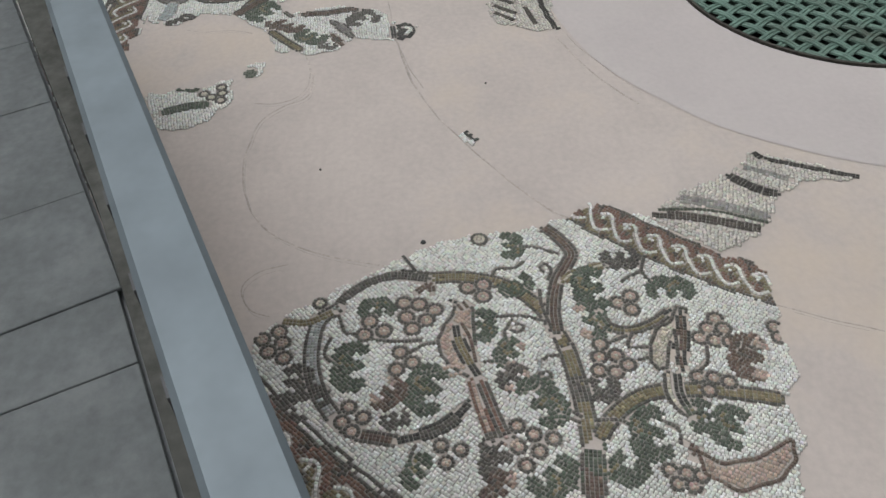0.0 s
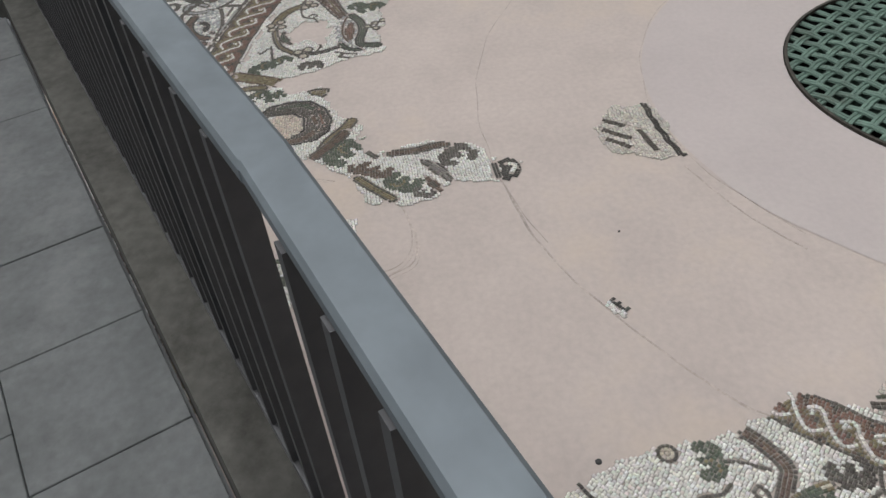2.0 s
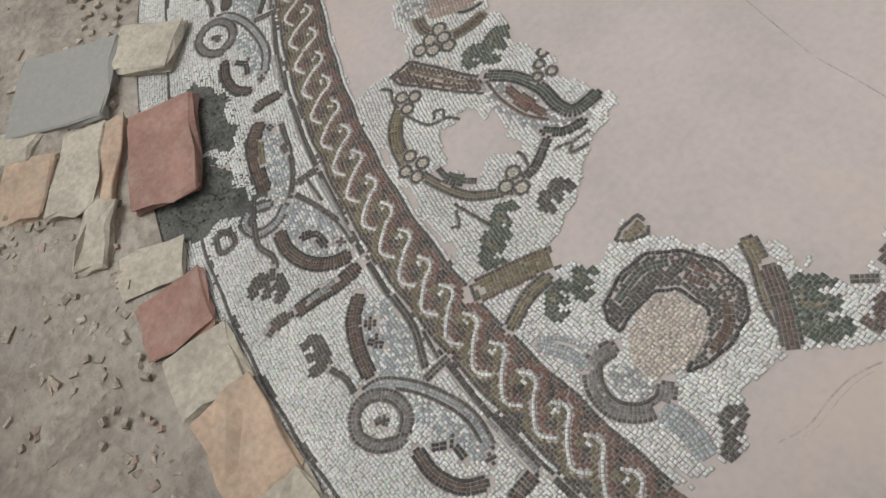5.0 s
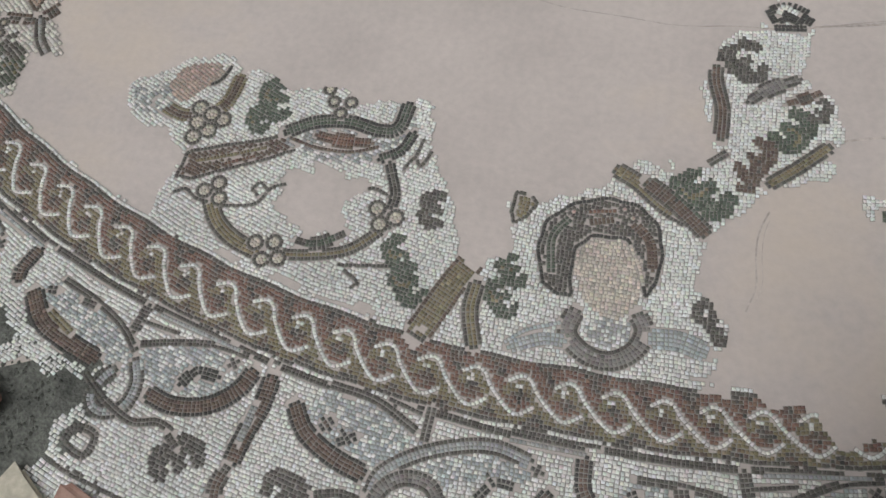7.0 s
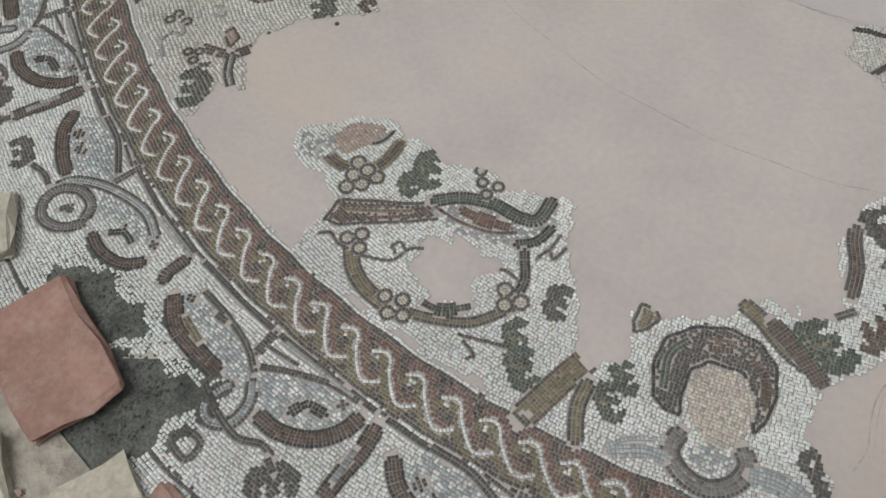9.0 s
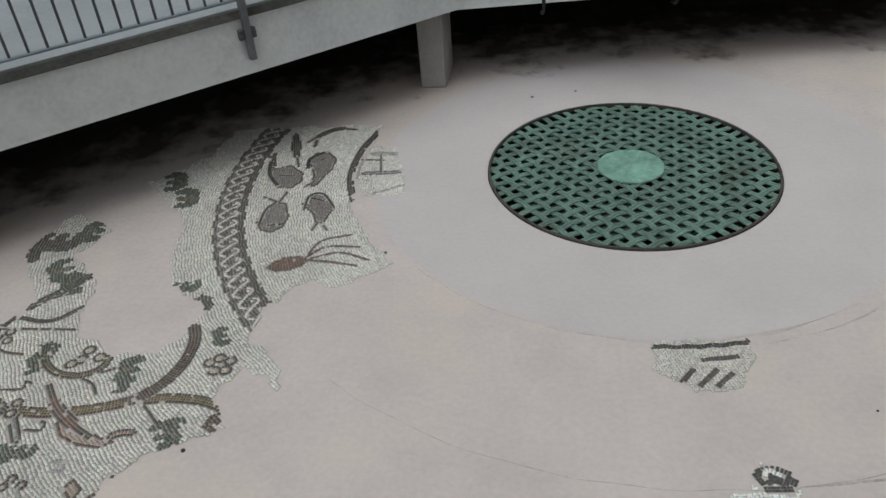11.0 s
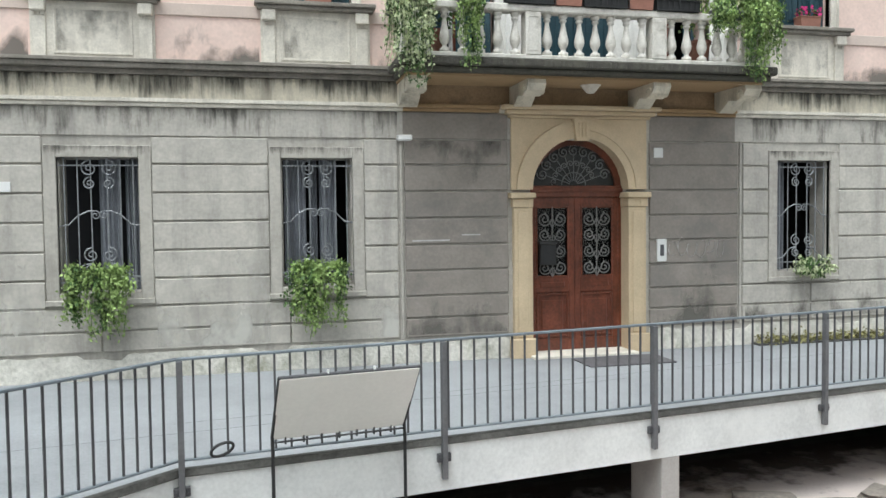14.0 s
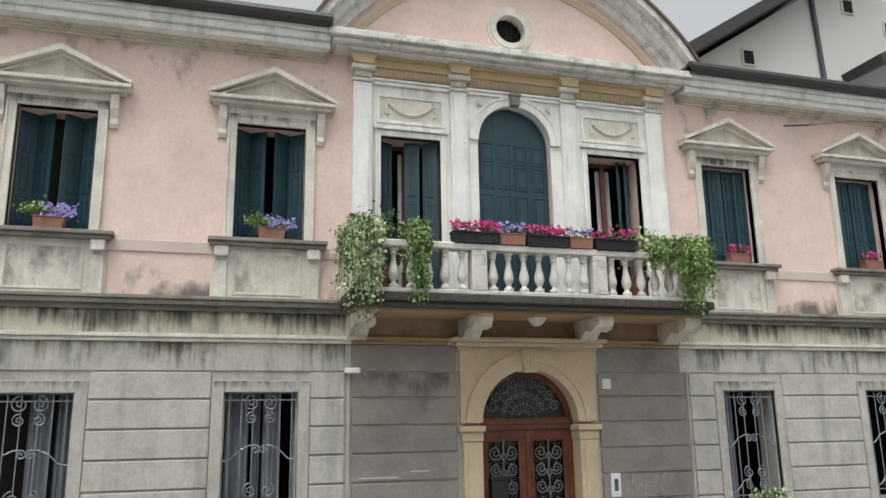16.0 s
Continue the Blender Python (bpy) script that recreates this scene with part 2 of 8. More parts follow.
GRIME = stain_mat("black_grime", (0.085, 0.08, 0.068), 11.0, 0.12)
GRIME_SOFT = stain_mat("grey_grime", (0.12, 0.115, 0.10), 3.5, 0.5)
LIME = stain_mat("lime_bloom", (0.52, 0.505, 0.46), 3.0, 0.6)
# these two colours paint the slab's shade on the plaster floor
SHADE_FILM = stain_mat("slab_shade_film", (0.12, 0.095, 0.076), 4.0, 1.0)
SHADE_FLOOR = mat("slab_shade_floor", (0.12, 0.10, 0.082), 0.95, 0.35, 20, 2, 0.6)
GLASS = glass_mat("window_glass", (0.75, 0.8, 0.8), 0.03)


# ---- mesh helpers ----
def mesh_object(name, bm, material):
    me = bpy.data.meshes.new(name)
    bm.normal_update()
    bm.to_mesh(me)
    bm.free()
    for m in material if isinstance(material, (list, tuple)) else [material]:
        me.materials.append(m)
    return new(name, me)


def part(name, bm, material, parent, label=""):
    ob = mesh_object(name, bm, material)
    ob.parent = parent
    return tagged(ob, label=label)


def thing(name, label, category, place=(0, 0, 0), group="", kind=""):
    ob = new(name)
    ob.location = place
    ob.empty_display_size = 0.1
    return tagged(ob, label=label, category=category, group=group, kind=kind)


def solo(name, bm, material, label, category, group="", kind=""):
    return tagged(mesh_object(name, bm, material), label=label, category=category, group=group, kind=kind)


def box(bm, x0, x1, y0, y1, z0, z1, bevel=0.0, m=None):
    vs = [bm.verts.new(Vector((x, y, z))) for z in (z0, z1) for y in (y0, y1) for x in (x0, x1)]
    fs = [bm.faces.new([vs[i] for i in f]) for f in ((0, 2, 3, 1), (4, 5, 7, 6), (0, 1, 5, 4), (2, 6, 7, 3), (0, 4, 6, 2), (1, 3, 7, 5))]
    if bevel:
        es = list({e for f in fs for e in f.edges})
        r = bmesh.ops.bevel(bm, geom=es, offset=bevel, segments=1, affect="EDGES", clamp_overlap=True)
        vs = list({v for f in r["faces"] for v in f.verts} | {v for v in vs if v.is_valid})
    if m is not None:
        for v in vs:
            v.co = m @ v.co
    return bm


def prism(bm, poly, a, b, axis="y"):
    """A polygon of (u, v) pushed from a to b along an axis: y takes x, z; z takes x, y; x takes y, z."""
    def at(u, v, w):
        return {"y": (u, w, v), "z": (u, v, w), "x": (w, u, v)}[axis]
    lo, hi = [bm.verts.new(at(u, v, a)) for u, v in poly], [bm.verts.new(at(u, v, b)) for u, v in poly]
    n = len(poly)
    faces = [bm.faces.new(lo), bm.faces.new(hi[::-1])]
    faces += [bm.faces.new((lo[i], hi[i], hi[(i + 1) % n], lo[(i + 1) % n])) for i in range(n)]
    bmesh.ops.recalc_face_normals(bm, faces=faces)
    return bm


def tube(bm, pts, r, n=5, flat=1.0):
    pts = [Vector(p) for p in pts]
    rings = []
    for i, p in enumerate(pts):
        d = (pts[min(i + 1, len(pts) - 1)] - pts[max(i - 1, 0)]).normalized()
        a = d.cross(Vector((0, 0, 1)))
        if a.length < 0.05:
            a = d.cross(Vector((0, 1, 0)))
        a.normalize()
        b = d.cross(a)
        rings.append([bm.verts.new(p + r * (math.cos(t) * a + flat * math.sin(t) * b)) for t in (2 * math.pi * k / n for k in range(n))])
    for u, v in zip(rings, rings[1:]):
        for k in range(n):
            bm.faces.new((u[k], u[(k + 1) % n], v[(k + 1) % n], v[k]))
    bm.faces.new(rings[0][::-1]), bm.faces.new(rings[-1])
    return bm


def lathe(bm, profile, n=12, at=(0, 0, 0)):
    rings = [[bm.verts.new((at[0] + r * math.cos(2 * math.pi * k / n), at[1] + r * math.sin(2 * math.pi * k / n), at[2] + z)) for k in range(n)] for r, z in profile]
    for u, v in zip(rings, rings[1:]):
        for k in range(n):
            bm.faces.new((u[k], u[(k + 1) % n], v[(k + 1) % n], v[k]))
    bm.faces.new(rings[0][::-1]), bm.faces.new(rings[-1])
    return bm


def B():
    return bmesh.new()


def smooth(ob):
    ob.data.polygons.foreach_set("use_smooth", [True] * len(ob.data.polygons))
    return ob


def offset_poly(poly, d):
    """Moves each side of a counter-clockwise polygon outwards by d."""
    n, out = len(poly), []
    for i in range(n):
        p0, p1, p2 = Vector(poly[i - 1]), Vector(poly[i]), Vector(poly[(i + 1) % n])
        a, b = (p1 - p0).normalized(), (p2 - p1).normalized()
        na, nb = Vector((a.y, -a.x)), Vector((b.y, -b.x))
        k = (na + nb) / (1 + na.dot(nb))
        out.append(tuple(p1 + d * k))
    return out


# ---- the pit: floor, slab edge, pillars, street ----
# the rail's line round the pit, counter-clockwise
RIM = [(-1.29, 1.26), (-5.6, -2.54), (-5.5, -5.2), (-2.5, -6.5), (-0.3, -5.62), (0.38, -4.451), (2.88, -3.22), (8.0, -0.985), (8.0, 2.58)]
SLAB_TOP, SLAB_LOW, STREET, RAIL_TOP = 1.12, 0.68, 1.06, 1.95


def ring_sheet(bm, inner, outer, z):
    a, b = [bm.verts.new((*p, z)) for p in inner], [bm.verts.new((*p, z)) for p in outer]
    n = len(inner)
    for i in range(n):
        bm.faces.new((a[i], b[i], b[(i + 1) % n], a[(i + 1) % n]))
    return bm


bm = B()
segs = 96
inner = [(-0.01 + 0.975 * math.cos(2 * math.pi * k / segs), -0.03 + 0.975 * math.sin(2 * math.pi * k / segs)) for k in range(segs)]
outer = [(11 * math.cos(2 * math.pi * k / segs), 11 * math.sin(2 * math.pi * k / segs)) for k in range(segs)]
mid = [(5.03 * x / 11, 5.03 * y / 11) for x, y in outer]
ring_sheet(bm, inner, outer, 0.0)
bmesh.ops.recalc_face_normals(bm, faces=bm.faces)
cool_in = [(0.979 * x / 0.975, 0.979 * y / 0.975) for x, y in inner]
floor_ob = solo("floor", bm, PLASTER, "smooth pinkish-beige lime plaster floor of the excavation", "floor", kind="structure")
bm = B()
cool_out = []
for k in range(segs):
    a = 2 * math.pi * k / segs
    r = 1.77 + 0.012 * noise.noise((math.cos(a) * 4, math.sin(a) * 4, 6))
    cool_out.append((r * math.cos(a), r * math.sin(a)))
ring_sheet(bm, cool_in, cool_out, 0.0025)
bmesh.ops.recalc_face_normals(bm, faces=bm.faces)
solo("floor_repair_ring", bm, PLASTER_COOL, "cooler grey-pink plaster ring round the well", "floor", kind="structure")

# dark ring in place of the deep shade under the slab
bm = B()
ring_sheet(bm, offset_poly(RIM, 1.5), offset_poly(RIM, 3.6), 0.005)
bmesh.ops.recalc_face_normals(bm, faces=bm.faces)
solo("ground_under_slab", bm, SHADE_FLOOR, "dark brown floor ring painting the deep shade under the street slab", "ground", kind="structure")
# painted shade: a film that thickens from the rim inwards under the slab
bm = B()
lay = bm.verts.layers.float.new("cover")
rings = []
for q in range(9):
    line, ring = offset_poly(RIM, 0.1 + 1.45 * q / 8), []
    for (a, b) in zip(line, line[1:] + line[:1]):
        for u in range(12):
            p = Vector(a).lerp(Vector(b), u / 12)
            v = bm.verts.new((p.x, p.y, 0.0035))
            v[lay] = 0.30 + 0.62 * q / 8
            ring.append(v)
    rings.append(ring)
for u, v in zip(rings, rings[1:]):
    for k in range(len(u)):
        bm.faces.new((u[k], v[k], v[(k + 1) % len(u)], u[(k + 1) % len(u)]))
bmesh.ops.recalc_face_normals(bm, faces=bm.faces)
solo("ground_earth_film", bm, SHADE_FILM, "brown film over the plaster painting the shade under the slab", "earth", kind="structure").visible_shadow = False

slab_in, kerb_out = offset_poly(RIM, 0.0), offset_poly(RIM, 0.05)
bm = B()
for z0, z1, a, b in ((SLAB_LOW, SLAB_TOP - 0.045, slab_in, kerb_out),):
    lo_i, hi_i = [bm.verts.new((*p, z0)) for p in a], [bm.verts.new((*p, z1)) for p in a]
    lo_o, hi_o = [bm.verts.new((*p, z0)) for p in b], [bm.verts.new((*p, z1)) for p in b]
    n = len(a)
    for i in range(n):
        j = (i + 1) % n
        bm.faces.new((lo_i[i], lo_i[j], hi_i[j], hi_i[i]))
        bm.faces.new((lo_o[i], hi_o[i], hi_o[j], lo_o[j]))
        bm.faces.new((lo_i[i], lo_o[i], lo_o[j], lo_i[j]))
        bm.faces.new((hi_i[i], hi_i[j], hi_o[j], hi_o[i]))
bmesh.ops.recalc_face_normals(bm, faces=bm.faces)
solo("slab_edge_beam", bm, CONCRETE, "pale grey concrete edge beam with flaking white paint round the pit", "concrete beam", kind="structure")
bm = B()
ki, ko = offset_poly(RIM, -0.02), offset_poly(RIM, 0.068)
ki = ki[:5] + offset_poly(RIM, -0.045)[5:8] + ki[8:]
kt = offset_poly(RIM, -0.01)
kt = kt[:5] + offset_poly(RIM, -0.042)[5:8] + kt[8:]
lo_i, hi_i = [bm.verts.new((*p, SLAB_TOP - 0.043)) for p in ki], [bm.verts.new((*p, SLAB_TOP)) for p in kt]
hi_o, lo_o = [bm.verts.new((*p, SLAB_TOP)) for p in offset_poly(RIM, 0.06)], [bm.verts.new((*p, STREET - 0.04)) for p in ko]
n = len(RIM)
for i in range(n):
    j = (i + 1) % n
    for u, v in ((lo_i, hi_i), (hi_i, hi_o), (hi_o, lo_o), (lo_o, lo_i)):
        bm.faces.new((u[i], u[j], v[j], v[i]))
bmesh.ops.recalc_face_normals(bm, faces=bm.faces)
solo("kerb", bm, MOSS, "dark mossy concrete kerb under the railing", "kerb", kind="structure")

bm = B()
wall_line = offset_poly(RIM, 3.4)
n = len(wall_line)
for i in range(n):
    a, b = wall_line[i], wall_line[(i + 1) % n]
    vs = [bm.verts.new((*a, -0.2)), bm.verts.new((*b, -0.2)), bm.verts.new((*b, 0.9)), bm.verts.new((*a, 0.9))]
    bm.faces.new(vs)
pit_wall = solo("wall_pit", bm, SHADED_CONCRETE, "concrete retaining wall under the street slab, near black in place of shade", "wall", kind="structure")
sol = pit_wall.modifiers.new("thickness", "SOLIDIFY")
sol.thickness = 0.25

bm = B()
street_in = offset_poly(RIM, 0.07)
far = [(-70, 70), (-70, -20), (-60, -70), (-10, -70), (5, -70), (20, -70), (40, -70), (70, -10), (70, 70)]
ring_sheet(bm, street_in, far, STREET - 0.03)
bmesh.ops.recalc_face_normals(bm, faces=bm.faces)
solo("ground", bm, ASPHALT, "grey stone street round the excavation", "street", kind="structure")


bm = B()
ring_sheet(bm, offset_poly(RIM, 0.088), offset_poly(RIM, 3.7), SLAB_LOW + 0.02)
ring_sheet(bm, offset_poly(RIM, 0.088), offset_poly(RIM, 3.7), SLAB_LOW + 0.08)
solo("ceiling_pit", bm, SHADED_CONCRETE, "concrete underside of the street slab, near black in place of shade", "ceiling", kind="structure")


def pillar(x, y, w=0.2, d=0.45, turn=0.0):
    bm = B()
    box(bm, -w / 2, w / 2, -d / 2, d / 2, 0, SLAB_LOW, 0.008)
    ob = solo("pillar", bm, PILLAR, "plain grey rectangular concrete pillar carrying the street slab", "pillar", group="pillars under the slab")
    ob.matrix_world = pose(x, y, 0, 0, 0, turn)


pillar(-1.52, 1.52, 0.21, 0.42, -3)
pillar(3.0, 2.12, 0.2, 0.5, 8)
pillar(-4.42, -1.02, 0.2, 0.42, 48)
pillar(6.9, 2.75, 0.2, 0.5, 8)
bm = B()
box(bm, -2.2, -1.95, 2.2, 2.5, 0.25, SLAB_LOW, 0.01)
solo("junction_box", bm, PILLAR, "grey box hung under the slab", "box")


# ---- railing ----
def along(a, b, t):
    return a[0] + (b[0] - a[0]) * t, a[1] + (b[1] - a[1]) * t


def railing(a, b, posts, material, spacing=0.118, label="grey steel railing with thin vertical bars", lean=0.0, wide=0.024, drop=0.0):
    root = thing("railing", label, "railing", (0, 0, 0), group="railings round the pit")
    L, ext = math.dist(a, b), 0.02 if lean == 0 else 0.008
    ang = math.atan2(b[1] - a[1], b[0] - a[0])
    m = Matrix.Translation((a[0], a[1], 0)) @ Matrix.Rotation(ang, 4, "Z")
    part("handrail", box(B(), -ext, L + ext, -wide - lean, wide - lean, RAIL_TOP - 0.02 - drop, RAIL_TOP - drop, 0.004, m), material, root)
    part("bottom_rail", box(B(), 0, L, (-0.02 if lean == 0 else -0.064), (0.02 if lean == 0 else -0.032), 1.185, 1.197, 0.002, m), material if lean == 0 else DARK_STEEL, root)
    k = int(L / spacing)
    b0, b1 = (0.004, 0.016) if lean == 0 else (-0.062, -0.034)
    for i in range(1, k):
        x = L * i / k
        part("bar", box(B(), x - 0.008, x + 0.008, b0, b1, 1.197, RAIL_TOP - 0.02, 0, m), DARK_STEEL, root)
    for x in posts:
        post = part("post", box(B(), x - 0.022, x + 0.022, (-0.062 if lean == 0 else -0.074), (-0.012 if lean == 0 else -0.044), 0.79 if lean == 0 else 1.121, RAIL_TOP - 0.02, 0.003, m), POST, root)
        if lean:
            continue
        bmx = B()
        box(bmx, x - 0.06, x + 0.06, -0.04, -0.003, 0.93, 1.0, 0.004, m)
        part("bracket", bmx, DARK_STEEL, post)
        for dx in (-0.04, 0.04):
            bmx = B()
            lathe(bmx, [(0.009, 0), (0.009, 0.012), (0.004, 0.014)], 6)
            q = m @ Matrix.Translation((x + dx, -0.04, 0.965)) @ Matrix.Rotation(radians(90), 4, "X")
            for v in bmx.verts:
                v.co = q @ v.co
            part("bolt", bmx, DARK_STEEL, post)
    return root


# far side, running to both sides of the far corner
railing(RIM[0], RIM[8], [0.02] + [2.08 * k for k in range(1, 5)], STEEL)
railing(RIM[1], RIM[0], [math.dist(RIM[0], RIM[1]) - 1.73 - 1.95 * k for k in range(0, 3)], STEEL, 0.108)
railing(RIM[7], RIM[6], [1.0, 2.9, 4.7], STEEL, 0.085, lean=0.0595, wide=0.0225)
railing(RIM[6], RIM[5], [0.5, 2.2], STEEL, 0.085, lean=0.0595, wide=0.0235, drop=0.001)
railing(RIM[5], RIM[4], [0.02, 1.8], STEEL)
railing(RIM[4], RIM[3], [0.9, 2.3], STEEL)
railing(RIM[3], RIM[2], [1.0, 2.8], STEEL)
railing(RIM[2], RIM[1], [0.8, 2.2], STEEL)
railing(RIM[8], RIM[7], [0.8, 2.4], STEEL)


# ---- facade ----
FY, DOOR_X = 5.4, 3.62
BASE = STREET - 0.05


def wall_cells(bm, x0, x1, z0, z1, y0, y1, holes):
    xs = sorted({x0, x1, *[h[0] for h in holes], *[h[1] for h in holes]})
    zs = sorted({z0, z1, *[h[2] for h in holes], *[h[3] for h in holes]})
    for zi, zj in zip(zs, zs[1:]):
        run = None
        for xi, xj in zip(xs, xs[1:]):
            cx, cz = (xi + xj) / 2, (zi + zj) / 2
            solid = not any(h[0] < cx < h[1] and h[2] < cz < h[3] for h in holes)
            if solid:
                run = (run[0] if run else xi, xj)
            if run and (not solid or xj == xs[-1]):
                box(bm, run[0], run[1], y0, y1, zi, zj)
                run = None
    return bm


GF = [(-2.99, -2.07), (-0.39, 0.51), (6.73, 7.63), (9.33, 10.23), (11.9, 12.8)]
UP = [(-2.99, -2.07), (-0.37, 0.53), (6.71, 7.61), (9.28, 10.18), (11.85, 12.75)]
GZ0, GZ1, UZ0, UZ1 = 2.09, 3.71, 5.64, 7.22
BAY = [(1.56, 2.42, 4.87, 7.22), (2.99, 4.13, 4.87, 7.86), (4.72, 5.6, 4.87, 7.22)]
DOOR = (2.92, 4.34, BASE, 4.02)
XL, XR = -3.88, 14.5
bm = B()
wall_cells(bm, XL, XR, BASE, 4.79, FY, FY + 0.4, [(a, b, GZ0, GZ1) for a, b in GF] + [DOOR])
gf_wall = solo("wall_ground_floor", bm, STONE, "weathered grey stone ground-floor wall of an old palazzo", "wall", kind="structure")
bm = B()
wall_cells(bm, XL, XR, 4.79, 8.4, FY, FY + 0.4, [(a, b, UZ0, UZ1) for a, b in UP] + [(a, b, 4.87, d) for a, b, c, d in BAY])
up_wall = solo("wall_upper_floor", bm, PINK, "faded pink stucco upper wall with grey stains", "wall", kind="structure")

# rooms behind the openings; their unlit darkness is put into a near-black colour
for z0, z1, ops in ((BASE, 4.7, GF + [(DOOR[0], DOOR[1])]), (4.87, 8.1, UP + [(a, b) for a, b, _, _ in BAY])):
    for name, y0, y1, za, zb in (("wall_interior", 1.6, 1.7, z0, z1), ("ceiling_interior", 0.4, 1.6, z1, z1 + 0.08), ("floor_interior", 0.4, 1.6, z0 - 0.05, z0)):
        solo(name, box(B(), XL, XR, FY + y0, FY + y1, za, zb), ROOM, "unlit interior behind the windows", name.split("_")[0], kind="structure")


def arch_frame(bm, cx, w, spring, x0, x1, z1, y0, y1, n=14):
    """The wall above an arched opening of half width w, filled from the arch to the box x0..x1, z1."""
    pts = [(cx + w * math.cos(math.pi * k / n), spring + w * math.sin(math.pi * k / n)) for k in range(n + 1)]
    for (ax, az), (bx, bz) in zip(pts, pts[1:]):
        prism(bm, [(ax, az), (ax, z1), (bx, z1), (bx, bz)], y0, y1)
    if x1 > cx + w:
        box(bm, cx + w, x1, y0, y1, spring, z1), box(bm, x0, cx - w, y0, y1, spring, z1)
    return bm


def arc_band(bm, cx, r0, r1, spring, y0, y1, a0=0.0, a1=180.0, n=20):
    for k in range(n):
        t0, t1 = (radians(a0 + (a1 - a0) * q / n) for q in (k, k + 1))
        prism(bm, [(cx + r * math.cos(t), spring + r * math.sin(t)) for r, t in ((r0, t0), (r1, t0), (r1, t1), (r0, t1))], y0, y1)
    return bm


# stone courses of the ground floor, each block a piece of the wall
COURSES = [1.36, 1.62, 1.91, 2.245, 2.585, 2.935, 3.285, 3.63, 3.965]
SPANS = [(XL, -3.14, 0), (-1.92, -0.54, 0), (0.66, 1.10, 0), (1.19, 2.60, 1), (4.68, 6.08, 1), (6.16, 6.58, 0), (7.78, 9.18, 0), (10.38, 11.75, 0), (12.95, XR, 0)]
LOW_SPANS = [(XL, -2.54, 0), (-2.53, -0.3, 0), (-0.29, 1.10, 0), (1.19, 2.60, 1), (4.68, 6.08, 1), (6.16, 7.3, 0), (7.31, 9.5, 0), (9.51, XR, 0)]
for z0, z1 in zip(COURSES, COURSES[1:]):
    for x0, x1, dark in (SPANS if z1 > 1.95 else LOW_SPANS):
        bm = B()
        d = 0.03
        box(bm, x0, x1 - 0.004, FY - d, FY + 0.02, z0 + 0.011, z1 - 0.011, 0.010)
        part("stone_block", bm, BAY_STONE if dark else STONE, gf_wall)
bm = B()
for x0, x1 in ((XL, 2.60), (4.68, XR)):
    k = int((x1 - x0) / 0.07)
    prev = None
    pts = [(x0 + (x1 - x0) * i / k, 1.34 - 0.05 * abs(noise.noise((i * 0.21, 3, x0))) - 0.05 * (noise.noise((i * 0.07, 9, 1)) > 0.1)) for i in range(k + 1)]
    prism(bm, [(x0, BASE), (x1, BASE)] + pts[::-1], FY - 0.024, FY + 0.01)
wall_base = solo("wall_base", bm, PEELED, "peeling pale plaster along the foot of the wall", "wall base", kind="structure")
for x in (1.145, 6.12):
    bm = B()
    box(bm, x - 0.016, x + 0.016, FY - 0.035, FY, 1.35, 3.98, 0.006)
    solo("trim_pilaster_edge", bm, FRAME, "narrow pale stone strip at the edge of the middle bay", "trim", kind="structure")


def moulding(name, steps, material, x0=XL, x1=XR, label="", y=FY):
    """A horizontal moulding: (depth, z0, z1) steps."""
    bm = B()
    for d, z0, z1 in steps:
        box(bm, x0, x1, y - d, y + 0.005, z0, z1, 0.006)
    return solo(name, bm, material, label, "moulding", kind="structure")


moulding("trim_plain_band", [(0.02, 3.972, 4.32)], STONE, label="plain grey stone band above the ground floor windows")
moulding("trim_lower_moulding", [(0.05, 4.322, 4.37), (0.08, 4.372, 4.42)], TRIM, label="thin pale stone moulding")
moulding("trim_frieze", [(0.03, 4.422, 4.70)], FRIEZE, label="rain-streaked cream frieze")
moulding("trim_string_course", [(0.09, 4.702, 4.76), (0.17, 4.762, 4.82), (0.20, 4.822, 4.865)], LEDGE, label="black-weathered projecting string course")
moulding("trim_sill_band", [(0.022, 5.43, 5.58)], mat("band_stucco", (0.56, 0.46, 0.40), 0.9, 0.08, 40, 1.2, 0.2), x1=1.16, label="pale band at sill height")
moulding("trim_sill_band", [(0.022, 5.43, 5.58)], bpy.data.materials["band_stucco"], x0=6.0, label="pale band at sill height")
for x0, x1 in ((XL, 0.8), (6.35, XR)):
    moulding("trim_cornice_lower", [(0.04, 8.22, 8.252), (0.09, 8.254, 8.28), (0.15, 8.282, 8.31)], FRIEZE, x0, x1, "flaking cream cornice moulding")
    moulding("trim_cornice", [(0.30, 8.312, 8.40), (0.36, 8.402, 8.50), (0.42, 8.502, 8.56)], WHITE, x0, x1, "white stone cornice under the eaves")
    bm = B()
    tube(bm, [(x0, FY - 0.47, 8.64), (x1, FY - 0.47, 8.64)], 0.095, 10)
    solo("gutter", bm, ROOF, "dark metal gutter along the eaves", "gutter", kind="structure")
    bm = B()
    prism(bm, [(FY - 0.5, 8.57), (FY - 0.5, 8.64), (FY + 5.0, 10.3), (FY + 5.0, 10.2)], x0, x1, "x")
    roof = solo("roof", bm, TILE, "low tiled roof above the eaves", "roof", kind="structure")
    bm = B()
    k = int((x1 - x0) / 0.22)
    for i in range(k):
        x = x0 + (i + 0.5) * (x1 - x0) / k
        tube(bm, [(x, FY - 0.40, 8.63), (x, FY + 0.6, 8.98)], 0.07, 6)
    part("roof_tile", bm, TILE, roof)


